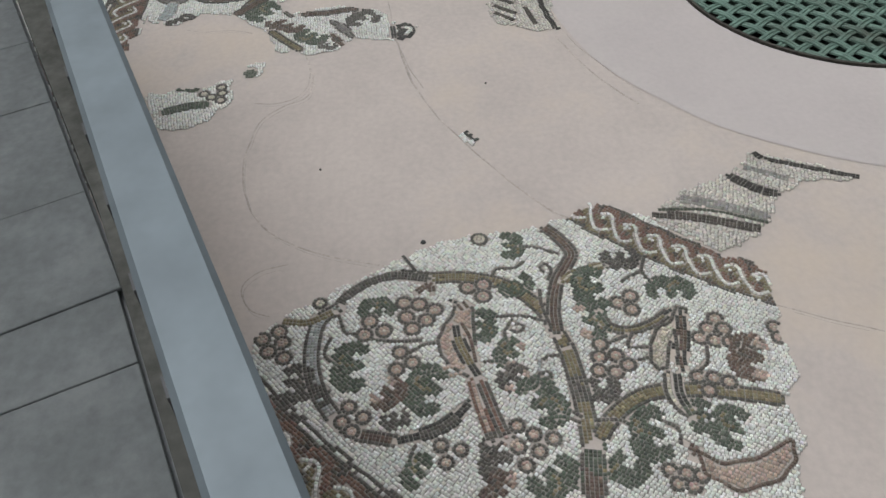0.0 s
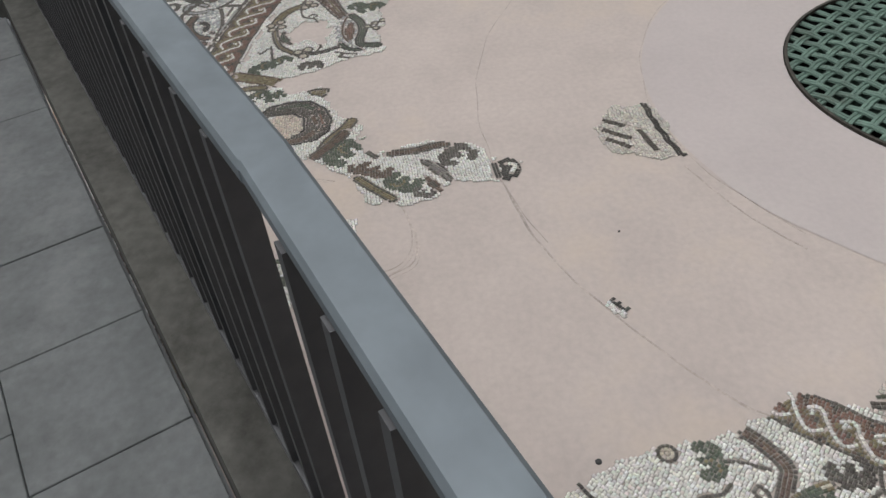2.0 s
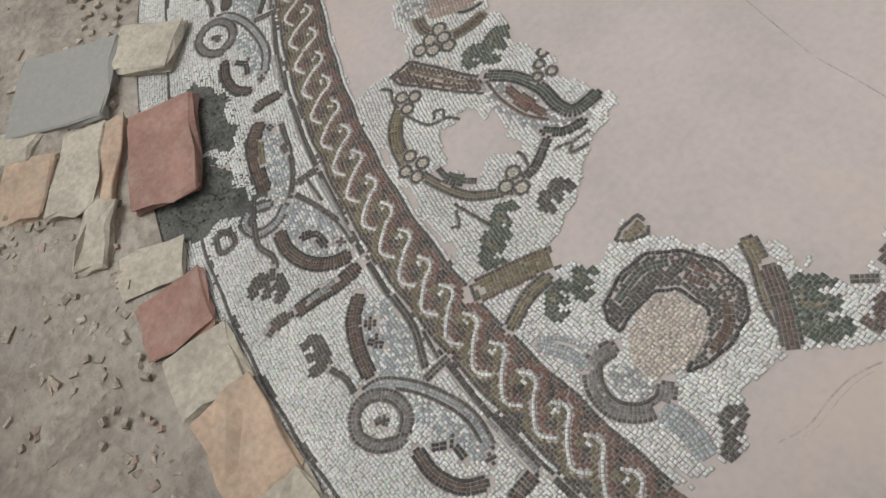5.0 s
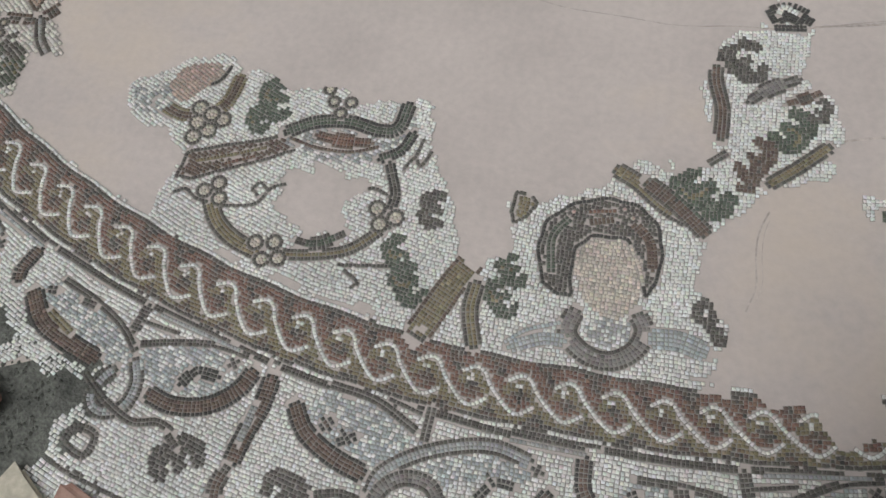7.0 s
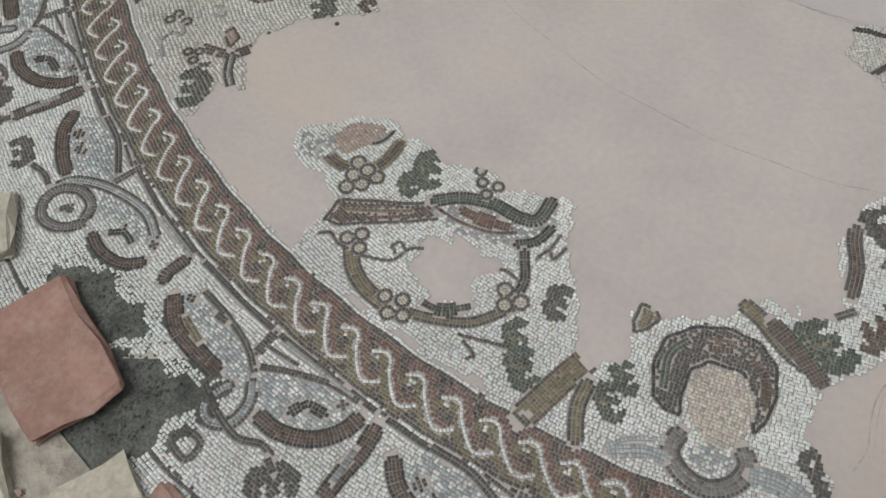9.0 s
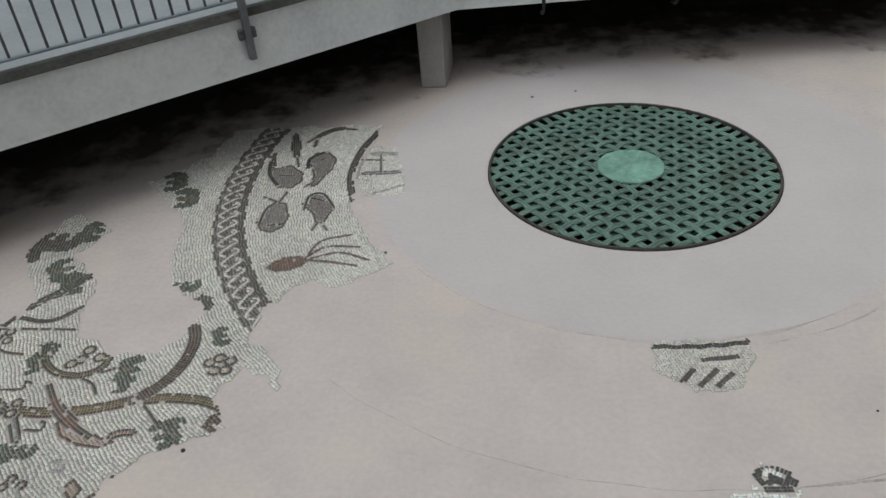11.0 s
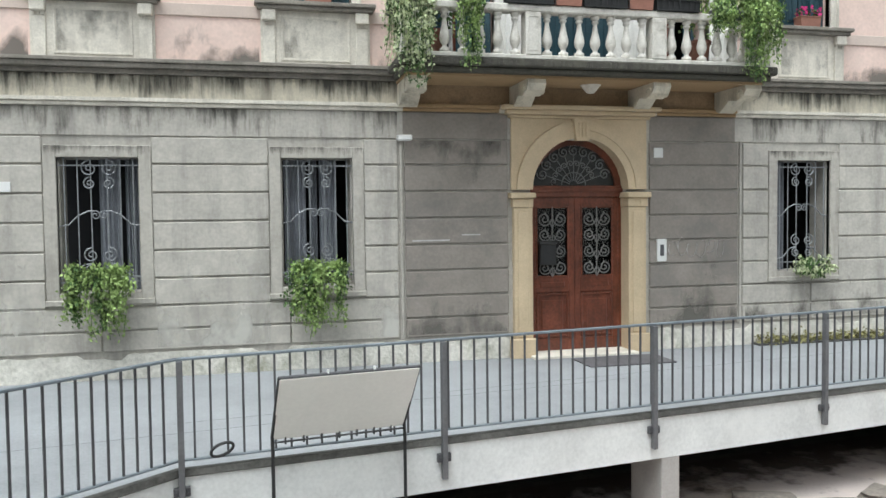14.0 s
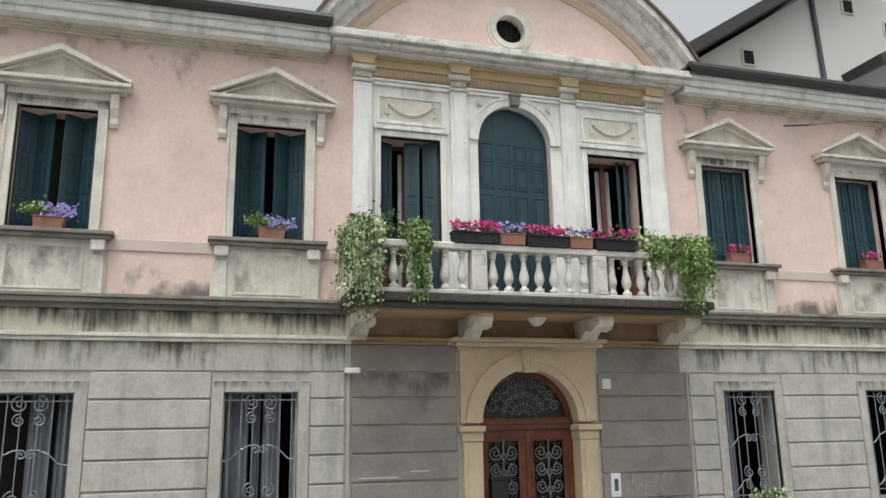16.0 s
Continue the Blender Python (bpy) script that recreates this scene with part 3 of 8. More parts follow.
def scroll(cx, cz, r, y, turns=1.6, start=0.0, hand=1, n=22):
    return [(cx + r * (1 - k / n * 0.85) * math.cos(radians(start) + hand * turns * 2 * math.pi * k / n), y,
             cz + r * (1 - k / n * 0.85) * math.sin(radians(start) + hand * turns * 2 * math.pi * k / n)) for k in range(n + 1)]


def rect_frame(bm, x0, x1, z0, z1, w, y0, y1, bottom=True, bev=0.008):
    box(bm, x0 - w, x0, y0, y1, z0 - (w if bottom else 0), z1 + w, bev)
    box(bm, x1, x1 + w, y0, y1, z0 - (w if bottom else 0), z1 + w, bev)
    box(bm, x0 - 0.001, x1 + 0.001, y0 + 0.002, y1, z1, z1 + w - 0.002, bev)
    if bottom:
        box(bm, x0 - 0.001, x1 + 0.001, y0 + 0.002, y1, z0 - w + 0.002, z0, bev)
    return bm


def ground_window(x0, x1, curtain):
    root = thing("window_ground", "barred ground-floor window in a pale stone frame with grey curtains", "window", ((x0 + x1) / 2, FY, GZ0), group="ground floor windows", kind="structure")
    off = Matrix.Translation((-(x0 + x1) / 2, -FY, -GZ0))

    def p(name, bm, material, parent=root, label=""):
        for v in bm.verts:
            v.co = off @ v.co
        return part(name, bm, material, parent, label)
    fr = B()
    rect_frame(fr, x0, x1, GZ0, GZ1, 0.145, FY - 0.035, FY + 0.06)
    p("window_frame", fr, FRAME)
    inn = B()
    box(inn, x0, x0 + 0.02, FY + 0.06, FY + 0.4, GZ0, GZ1), box(inn, x1 - 0.02, x1, FY + 0.06, FY + 0.4, GZ0, GZ1)
    p("jamb", inn, FRAME)
    p("window_sill", box(B(), x0 - 0.16, x1 + 0.16, FY - 0.06, FY + 0.06, GZ0 - 0.15, GZ0 - 0.08, 0.01), FRAME)
    for a, b in curtain:
        bm = B()
        k = 14
        for i in range(k):
            u0, u1 = (x0 + (x1 - x0) * (a + (b - a) * q / k) for q in (i, i + 1))
            w0, w1 = 0.02 * math.sin(i * 1.9), 0.02 * math.sin((i + 1) * 1.9)
            prism(bm, [(u0, FY + 0.3 + w0), (u1, FY + 0.3 + w1), (u1, FY + 0.305 + w1), (u0, FY + 0.305 + w0)], GZ0, GZ1, "z")
        p("curtain", bm, CURTAIN, label="grey hanging curtain")
    g = B()
    y = FY + 0.03
    cx, w = (x0 + x1) / 2, x1 - x0
    for f in (0.08, 0.24, 0.40, 0.60, 0.76, 0.92):
        tube(g, [(x0 + f * w, y, GZ0), (x0 + f * w, y, GZ1)], 0.008, 5)
    for zz in (GZ0 + 0.12, GZ1 - 0.1):
        box(g, x0, x1, y - 0.006, y + 0.006, zz, zz + 0.015)
    for s in (-1, 1):
        for zz, r in ((GZ1 - 0.13, 0.10), (GZ1 - 0.31, 0.075), (GZ0 + 0.45, 0.09), (GZ0 + 0.27, 0.07)):
            tube(g, scroll(cx + s * 0.105, zz, r, y - 0.01, 1.6, 90, -s), 0.009, 4)
        zz = GZ0 + 0.93
        tube(g, [(cx + s * w * 0.5, y, zz - 0.13), (cx + s * w * 0.38, y, zz - 0.11), (cx + s * w * 0.26, y, zz), (cx + s * w * 0.14, y, zz + 0.05), (cx + s * w * 0.06, y, zz + 0.05)], 0.009, 4)
        tube(g, scroll(cx + s * 0.05, zz, 0.055, y, 1.4, 90, s), 0.008, 4)
        tube(g, [(cx + s * w * 0.5, y, GZ0 + 0.17), (cx + s * w * 0.35, y, GZ0 + 0.2), (cx + s * w * 0.22, y, GZ0 + 0.33), (cx + s * w * 0.1, y, GZ0 + 0.36)], 0.009, 4)
    p("window_grille", g, GREY_IRON, label="wrought iron grille with scrolls")
    return root


for (x0, x1), cur in zip(GF, (((0.45, 0.72), (0.78, 0.97)), ((0.05, 0.36), (0.40, 0.52), (0.55, 0.8)), ((0.1, 0.4),), ((0.1, 0.4),), ((0.1, 0.4),))):
    ground_window(x0, x1, cur)


def shutter_leaf(bm, w, h):
    """A panelled shutter leaf standing from x 0 to w."""
    box(bm, 0, w, 0, 0.03, 0, h, 0.003)
    for z0, z1 in ((0.08, 0.30), (0.34, 0.62), (0.66, 0.94)):
        rect = (0.06 * w / 0.22, w - 0.06 * w / 0.22)
        for a, b, c, d in ((rect[0], rect[1], z0 * h, z0 * h + 0.02), (rect[0], rect[1], z1 * h - 0.02, z1 * h), (rect[0], rect[0] + 0.02, z0 * h, z1 * h), (rect[1] - 0.02, rect[1], z0 * h, z1 * h)):
            box(bm, a, b, -0.012, 0.0, c, d)
        box(bm, rect[0] + 0.03, rect[1] - 0.03, -0.006, 0.0, z0 * h + 0.03, z1 * h - 0.03, 0.004)
    return bm


def shutters(root, x0, x1, z0, z1, swings, y=None):
    """Four folding leaves set in an opening; swings: hinge side, offset and turn."""
    y = FY + 0.16 if y is None else y
    w = (x1 - x0) / 4
    for x, turn, *deep in swings:
        bm = shutter_leaf(B(), w * 1.0, z1 - z0 - 0.02)
        m = Matrix.Translation((x, y + sum(deep), z0 + 0.01)) @ Matrix.Rotation(radians(turn), 4, "Z")
        for v in bm.verts:
            v.co = m @ v.co
        part("shutter", bm, SHUTTER, root, "dark teal panelled wooden shutter")


def upper_window(x0, x1, swings):
    cx = (x0 + x1) / 2
    root = thing("window_upper", "tall upper window in a pale stone frame with a pediment and dark teal shutters", "window", (0, 0, 0), group="upper windows", kind="structure")
    part("window_frame", rect_frame(B(), x0, x1, UZ0, UZ1, 0.125, FY - 0.04, FY + 0.1, False), TRIM, root)
    part("window_frame", rect_frame(B(), x0 - 0.09, x1 + 0.09, UZ0, UZ1 + 0.09, 0.034, FY - 0.055, FY - 0.041, False, 0.004), TRIM, root)
    sill = B()
    box(sill, x0 - 0.30, x1 + 0.30, FY - 0.17, FY + 0.1, UZ0 - 0.05, UZ0, 0.008)
    box(sill, x0 - 0.27, x1 + 0.27, FY - 0.13, FY + 0.0, UZ0 - 0.10, UZ0 - 0.051, 0.008)
    part("window_sill", sill, LEDGE, root, "dark weathered stone sill")
    apron = B()
    box(apron, x0 - 0.23, x1 + 0.23, FY - 0.03, FY, 4.87, UZ0 - 0.101)
    rect_frame(apron, x0 + 0.05, x1 - 0.05, 4.95, 5.45, 0.03, FY - 0.042, FY - 0.029, True, 0.004)
    part("apron", apron, TRIM, root)
    for s in (-1, 1):
        c = B()
        xc = cx + s * ((x1 - x0) / 2 + 0.13)
        box(c, xc - 0.075, xc + 0.075, FY - 0.055, FY - 0.031, 4.88, 5.36, 0.004)
        box(c, xc - 0.085, xc + 0.085, FY - 0.12, FY - 0.031, 5.40, 5.535, 0.012)
        for k in range(3):
            box(c, xc - 0.07 + k * 0.05, xc - 0.035 + k * 0.05, FY - 0.07, FY - 0.05, 5.36, 5.40)
        part("bracket", c, TRIM, root, "pale carved stone bracket")
        c = B()
        xc = cx + s * ((x1 - x0) / 2 + 0.19)
        prism(c, [(FY - 0.13, 7.42), (FY, 7.42), (FY, 7.0), (FY - 0.03, 7.0), (FY - 0.06, 7.05), (FY - 0.04, 7.12), (FY - 0.10, 7.25)], xc - 0.05, xc + 0.05, "x")
        part("corbel", c, TRIM, root, "scrolled stone corbel under the pediment")
    ent = B()
    box(ent, x0 - 0.13, x1 + 0.13, FY - 0.05, FY, UZ1 + 0.126, 7.44)
    box(ent, x0 - 0.32, x1 + 0.32, FY - 0.17, FY, 7.442, 7.49, 0.006)
    box(ent, x0 - 0.38, x1 + 0.38, FY - 0.23, FY, 7.492, 7.54, 0.006)
    part("entablature", ent, TRIM, root)
    ped = B()
    hw, za, zb = (x1 - x0) / 2 + 0.38, 7.542, 7.93
    prism(ped, [(cx - hw + 0.12, za), (cx + hw - 0.12, za), (cx, zb - 0.06)], FY - 0.06, FY)
    for s in (-1, 1):
        prism(ped, [(cx + s * hw, za), (cx + s * (hw + 0.01), za + 0.045), (cx, zb + 0.06), (cx, zb - 0.02)], FY - 0.23, FY)
        prism(ped, [(cx + s * (hw - 0.12), za), (cx + s * (hw - 0.05), za), (cx, zb - 0.021), (cx, zb - 0.06)], FY - 0.14, FY)
    part("pediment", ped, TRIM, root, "triangular stone pediment streaked dark by rain")
    shutters(root, x0, x1, UZ0, UZ1, swings)
    return root


for (x0, x1), kind in zip(UP, (0, 0, 1, 2, 2)):
    w = (x1 - x0) / 4
    if kind == 0:
        sw = [(x0 + 0.015, 38), (x0 + 0.015 + w * 0.79, -32, w * 0.62), (x1 - 0.015 - w * 1.64, 32, 0.0), (x1 - 0.015 - w * 0.79, -38, w * 0.55)]
    elif kind == 1:
        sw = [(x0 + 0.01, 6), (x0 + w, -10), (x0 + 2 * w + 0.05, 8), (x0 + 3 * w + 0.02, -6)]
    else:
        sw = [(x0 + k * w, 5 if k % 2 else -5) for k in range(4)]
    upper_window(x0, x1, sw)

# ---- middle bay: pilasters, three openings, curved gable ----
bay = thing("window_bay", "white stone three-part window bay with pilasters and garland panels", "window bay", (0, 0, 0), kind="structure")
part("wall", box(wall_cells(B(), 1.16, 6.02, 4.87, 8.08, FY - 0.03, FY, [(a, b, 4.87, d) for a, b, c, d in BAY]), 1.17, 1.18, FY - 0.03, FY, 4.9, 5.0), WHITE, bay)
PIL = [(1.16, 1.43), (2.57, 2.82), (4.30, 4.55), (5.74, 6.02)]
for a, b in PIL:
    bm = B()
    box(bm, a, b, FY - 0.09, FY - 0.031, 4.88, 7.98, 0.006)
    box(bm, a + 0.04, b - 0.04, FY - 0.105, FY - 0.091, 5.0, 7.9, 0.006)
    part("pilaster", bm, WHITE, bay, "fluted white stone pilaster")
    bm = B()
    box(bm, a - 0.02, b + 0.02, FY - 0.12, FY - 0.03, 7.982, 8.03, 0.006)
    box(bm, a + 0.01, b - 0.01, FY - 0.10, FY - 0.03, 8.032, 8.14, 0.006)
    for k in range(5):
        box(bm, a + 0.02 + k * 0.045, a + 0.045 + k * 0.045, FY - 0.115, FY - 0.10, 8.05, 8.13)
    box(bm, a - 0.04, b + 0.04, FY - 0.17, FY - 0.03, 8.142, 8.22, 0.012)
    part("capital", bm, TRIM, bay)
    bm = B()
    prism(bm, [(a - 0.01, 8.222), (b + 0.01, 8.222), (b + 0.01, 8.27), (b + 0.05, 8.368), (a - 0.05, 8.368), (a - 0.01, 8.27)], FY - 0.20, FY - 0.03)
    part("impost", bm, OCHRE_PALE, bay)
for (a, b, c, d) in (BAY[0], BAY[2]):
    part("window_frame", rect_frame(B(), a, b, c, d, 0.085, FY - 0.06, FY + 0.08, False), WHITE, bay)
    bm = B()
    box(bm, a - 0.11, b + 0.11, FY - 0.10, FY - 0.03, d + 0.09, d + 0.14, 0.006)
    rect_frame(bm, a - 0.02, b + 0.02, d + 0.24, d + 0.58, 0.05, FY - 0.055, FY - 0.031, True, 0.004)
    part("panel", bm, WHITE, bay)
    part("panel_field", box(B(), a - 0.015, b + 0.015, FY - 0.036, FY - 0.031, d + 0.245, d + 0.575), TRIM, bay)
    bm = B()
    cx = (a + b) / 2
    pts = [(cx + (q - 0.5) * 0.66, FY - 0.05, d + 0.50 - 0.17 * (1 - (2 * q - 1) ** 2)) for q in (k / 14 for k in range(15))]
    tube(bm, pts, 0.022, 6)
    for s in (-1, 1):
        tube(bm, [(cx + s * 0.33, FY - 0.05, d + 0.55), (cx + s * 0.36, FY - 0.05, d + 0.42), (cx + s * 0.34, FY - 0.05, d + 0.33)], 0.028, 6)
    part("garland", bm, TRIM, bay, "carved stone garland")
    w = (b - a) / 4
    if a < 3:
        sw = [(a + 0.02, 20), (a + 0.06, 40), (b - 2 * w - 0.05, -20), (b - w, -28)]
    else:
        sw = [(a + 0.02, 70), (a + 0.08, 78), (b - 1.2 * w, 55), (b - 0.6 * w, 62)]
    shutters(bay, a, b, c, d, sw)
    bm = B()
    rect_frame(bm, a + 0.08, b - 0.08, c + 0.06, d - 0.06, 0.06, FY + 0.33, FY + 0.37, True)
    box(bm, (a + b) / 2 - 0.04, (a + b) / 2 + 0.04, FY + 0.33, FY + 0.37, c, d)
    part("casement", bm, WOOD, bay, "red-brown wooden casement")
    bm = B()
    for i in range(8):
        u = a + 0.34 + i * 0.03
        prism(bm, [(u, FY + 0.39 + 0.012 * (i % 2)), (u + 0.03, FY + 0.39 + 0.012 * ((i + 1) % 2)), (u + 0.03, FY + 0.395 + 0.012 * ((i + 1) % 2)), (u, FY + 0.395 + 0.012 * (i % 2))], c, d - 0.1, "z")
    part("curtain", bm, mat("white_curtain", (0.6, 0.6, 0.58), 0.9, 0.05, 20, 2, 0), bay)
a, b, c, d = BAY[1]
cx, hw = (a + b) / 2, (b - a) / 2
spring = d - hw
bm = arch_frame(B(), cx, hw, spring, a - 0.03, b + 0.03, d + 0.02, FY - 0.025, FY + 0.12)
part("spandrel", bm, WHITE, bay)
bm = arc_band(B(), cx, hw - 0.005, hw + 0.10, spring, FY - 0.065, FY - 0.026)
arc_band(bm, cx, hw + 0.101, hw + 0.14, spring, FY - 0.08, FY - 0.026)
part("archivolt", bm, WHITE, bay)
bm = B()
box(bm, cx - 0.07, cx + 0.07, FY - 0.14, FY - 0.03, d - 0.02, d + 0.17, 0.015)
box(bm, cx - 0.09, cx + 0.09, FY - 0.16, FY - 0.03, d + 0.12, d + 0.17, 0.01)
part("keystone", bm, LEDGE, bay, "dark weathered keystone")
for s in (-1, 1):
    bm = B()
    q = Matrix.Translation((cx + s * 0.55, FY - 0.06, 7.86)) @ Matrix.Rotation(radians(90), 4, "X")
    lathe(bm, [(0.045, 0), (0.045, 0.015), (0.02, 0.02)], 12)
    for v in bm.verts:
        v.co = q @ v.co
    part("rosette", bm, TRIM, bay)
sh = B()
n, leaf = 12, 0
for s in (-1, 1):
    pts = [(cx, c), (cx + s * (hw - 0.01), c), *[(cx + s * (hw - 0.01) * math.cos(radians(90) * k / n), spring + (hw - 0.01) * math.sin(radians(90) * k / n)) for k in range(n + 1)]]
    bm = B()
    y0 = FY + (0.10 if s > 0 else 0.06)
    prism(bm, pts[::s], y0, y0 + 0.035)
    for u in (0.04, 0.31):
        for z0, z1 in ((5.1, 5.75), (5.85, 6.5), (6.62, 6.95), (7.02, 7.28)):
            xa, xb = sorted((cx + s * u, cx + s * (u + 0.2)))
            rect_frame(bm, xa + 0.02, xb - 0.02, z0, z1, 0.018, y0 - 0.012, y0 - 0.0, True, 0.002)
            box(bm, xa + 0.04, xb - 0.04, y0 - 0.008, y0, z0 + 0.03, z1 - 0.03, 0.003)
    xa = cx + s * 0.29
    box(bm, xa - 0.008, xa + 0.008, y0 - 0.004, y0, c, spring + 0.45)
    part("shutter", bm, SHUTTER, bay, "tall arched dark teal shutter")
# entablature and gable
bm = B()
box(bm, 1.2, 6.0, FY - 0.06, FY, 8.10, 8.22)
for k in range(120):
    x = 1.2 + k * 0.04
    box(bm, x, x + 0.022, FY - 0.085, FY - 0.06, 8.115, 8.21)
part("frieze", bm, CREAM, bay, "ochre-stained frieze with small flutes")
bm = B()
box(bm, 1.15, 6.05, FY - 0.10, FY, 8.222, 8.25, 0.006)
box(bm, 1.17, 6.03, FY - 0.085, FY, 8.252, 8.34)
box(bm, 1.12, 6.08, FY - 0.15, FY, 8.342, 8.37, 0.006)
part("upper_frieze", bm, OCHRE_PALE, bay, "ochre band under the cornice")
bm = B()
box(bm, 1.18, 6.0, FY - 0.075, FY - 0.031, 7.97, 8.02, 0.006)
box(bm, 1.18, 6.0, FY - 0.10, FY - 0.031, 8.022, 8.06, 0.006)
part("architrave", bm, WHITE, bay)
GX, GR, GZC = 3.58, 3.38, 6.90
gable = thing("gable", "curved pink stucco gable with white stone edge and round window", "gable", (0, 0, 0), kind="structure")
bm = B()
box(bm, 0.88, 6.30, FY - 0.28, FY + 0.3, 8.372, 8.41, 0.008)
box(bm, 0.82, 6.36, FY - 0.38, FY + 0.3, 8.412, 8.475, 0.008)
box(bm, 0.76, 6.42, FY - 0.45, FY + 0.3, 8.477, 8.58, 0.01)
part("cornice", bm, mat("gable_cornice", (0.66, 0.64, 0.59), 0.9, 0.15, 30, 3, 0.4, stain=(0.16, 0.15, 0.13), stain_scale=4.5, stain_amount=0.75), gable, "blackened white stone cornice")
n = 28
a0 = math.degrees(math.acos(2.80 / GR))
bm = B()
ocx, ocz, ocr = 3.56, 9.12, 0.27
top = [(GX + (GR - 0.05) * math.cos(radians(a0 + (180 - 2 * a0) * k / n)), GZC + (GR - 0.05) * math.sin(radians(a0 + (180 - 2 * a0) * k / n))) for k in range(n + 1)]
# tympanum ring by ring round the round window
m2 = 36
ring = [(ocx + ocr * math.cos(2 * math.pi * k / m2), ocz + ocr * math.sin(2 * math.pi * k / m2)) for k in range(m2)]


def gable_edge(t):
    """Where a ray from the round window at the angle t leaves the gable's outline."""
    d, s = (math.cos(t), math.sin(t)), 0.0
    while s < 5:
        s += 0.02
        x, z = ocx + d[0] * s, ocz + d[1] * s
        if z < 8.57 or math.hypot(x - GX, z - GZC) > GR - 0.05:
            break
    return x, z


edge = [gable_edge(2 * math.pi * k / m2) for k in range(m2)]
for k in range(m2):
    j = (k + 1) % m2
    prism(bm, [ring[k], edge[k], edge[j], ring[j]], FY - 0.02, FY + 0.2)
part("tympanum", bm, PINK, gable)
bm = arc_band(B(), ocx, ocr - 0.04, ocr + 0.05, ocz, FY - 0.05, FY + 0.1, 0, 360, 32)
arc_band(bm, ocx, ocr + 0.051, ocr + 0.10, ocz, FY - 0.035, FY + 0.0, 0, 360, 32)
part("oculus_ring", bm, TRIM, gable, "round stone window surround")
# near-black disc and bars, painting the dark inside the round window
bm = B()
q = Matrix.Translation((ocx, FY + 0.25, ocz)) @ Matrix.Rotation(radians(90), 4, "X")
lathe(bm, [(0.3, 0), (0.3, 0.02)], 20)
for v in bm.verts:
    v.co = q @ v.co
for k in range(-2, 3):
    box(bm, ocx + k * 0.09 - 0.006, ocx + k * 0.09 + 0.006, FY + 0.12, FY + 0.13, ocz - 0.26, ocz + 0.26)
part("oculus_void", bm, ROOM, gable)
bm = arc_band(B(), GX, GR - 0.10, GR + 0.02, GZC, FY - 0.28, FY + 0.3, a0 - 1, 181 - a0, 40)
arc_band(bm, GX, GR + 0.021, GR + 0.12, GZC, FY - 0.42, FY + 0.3, a0 - 2, 182 - a0, 40)
arc_band(bm, GX, GR - 0.22, GR - 0.101, GZC, FY - 0.12, FY + 0.02, a0 - 1, 181 - a0, 40)
part("gable_moulding", bm, bpy.data.materials["gable_cornice"], gable, "weathered white stone arch moulding")
bm = arc_band(B(), GX, GR - 0.42, GR - 0.33, GZC, FY - 0.045, FY - 0.021, a0 + 3, 177 - a0, 40)
part("gable_inner_moulding", bm, CREAM, gable)
bm = arc_band(B(), GX, GR + 0.1205, GR + 0.16, GZC, FY - 0.46, FY + 3.0, a0 - 2, 182 - a0, 40)
part("gable_roof", bm, TILE, gable)

# ---- front door ----
door = thing("door_1", "arched red-brown wooden double door with iron scroll grilles in a cream stone surround", "door", (0, 0, 0), kind="structure")
dx0, dx1, dsp = DOOR[0], DOOR[1], 3.30
dcx, dhw = (dx0 + dx1) / 2, (dx1 - dx0) / 2
bm = arch_frame(B(), dcx, dhw, dsp, 2.64, 4.62, 4.26, FY - 0.05, FY + 0.35)
part("spandrel", bm, CREAM, door, "cream stone spandrel")
bm = B()
for s in (-1, 1):
    box(bm, *sorted((dcx + s * (dhw - 0.006), dcx + s * (dhw + 0.26))), FY - 0.08, FY + 0.35, BASE, 3.06, 0.008)
    box(bm, *sorted((dcx + s * (dhw + 0.05), dcx + s * (dhw + 0.21))), FY - 0.095, FY - 0.08, BASE + 0.3, 3.0, 0.006)
    for k in range(5):
        xk = dcx + s * (dhw + 0.03 + k * 0.045)
        box(bm, *sorted((xk, xk + s * 0.028)), FY - 0.095, FY - 0.08, 3.065, 3.17)
    box(bm, *sorted((dcx + s * (dhw - 0.015), dcx + s * (dhw + 0.28))), FY - 0.09, FY + 0.35, 3.062, 3.18, 0.006)
    box(bm, *sorted((dcx + s * (dhw - 0.04), dcx + s * (dhw + 0.32))), FY - 0.13, FY + 0.35, 3.182, 3.26, 0.012)
    box(bm, *sorted((dcx + s * (dhw - 0.03), dcx + s * (dhw + 0.33))), FY - 0.14, FY - 0.08, BASE, BASE + 0.28, 0.012)
part("pilaster", bm, CREAM, door)
bm = arc_band(B(), dcx, dhw - 0.01, dhw + 0.10, dsp, FY - 0.085, FY + 0.02)
arc_band(bm, dcx, dhw + 0.101, dhw + 0.22, dsp, FY - 0.10, FY + 0.02)
part("archivolt", bm, CREAM, door)
bm = B()
box(bm, 2.60, 4.66, FY - 0.09, FY, 4.262, 4.30, 0.006)
box(bm, 2.55, 4.71, FY - 0.16, FY, 4.302, 4.36, 0.01)
box(bm, 2.49, 4.77, FY - 0.22, FY, 4.362, 4.42, 0.01)
part("cornice", bm, CREAM, door)
bm = B()
prism(bm, [(dcx - 0.09, 3.96), (dcx + 0.09, 3.96), (dcx + 0.13, 4.255), (dcx - 0.13, 4.255)], FY - 0.15, FY - 0.05)
for k in (-1, 0, 1):
    box(bm, dcx + k * 0.05 - 0.012, dcx + k * 0.05 + 0.012, FY - 0.165, FY - 0.15, 4.0, 4.2)
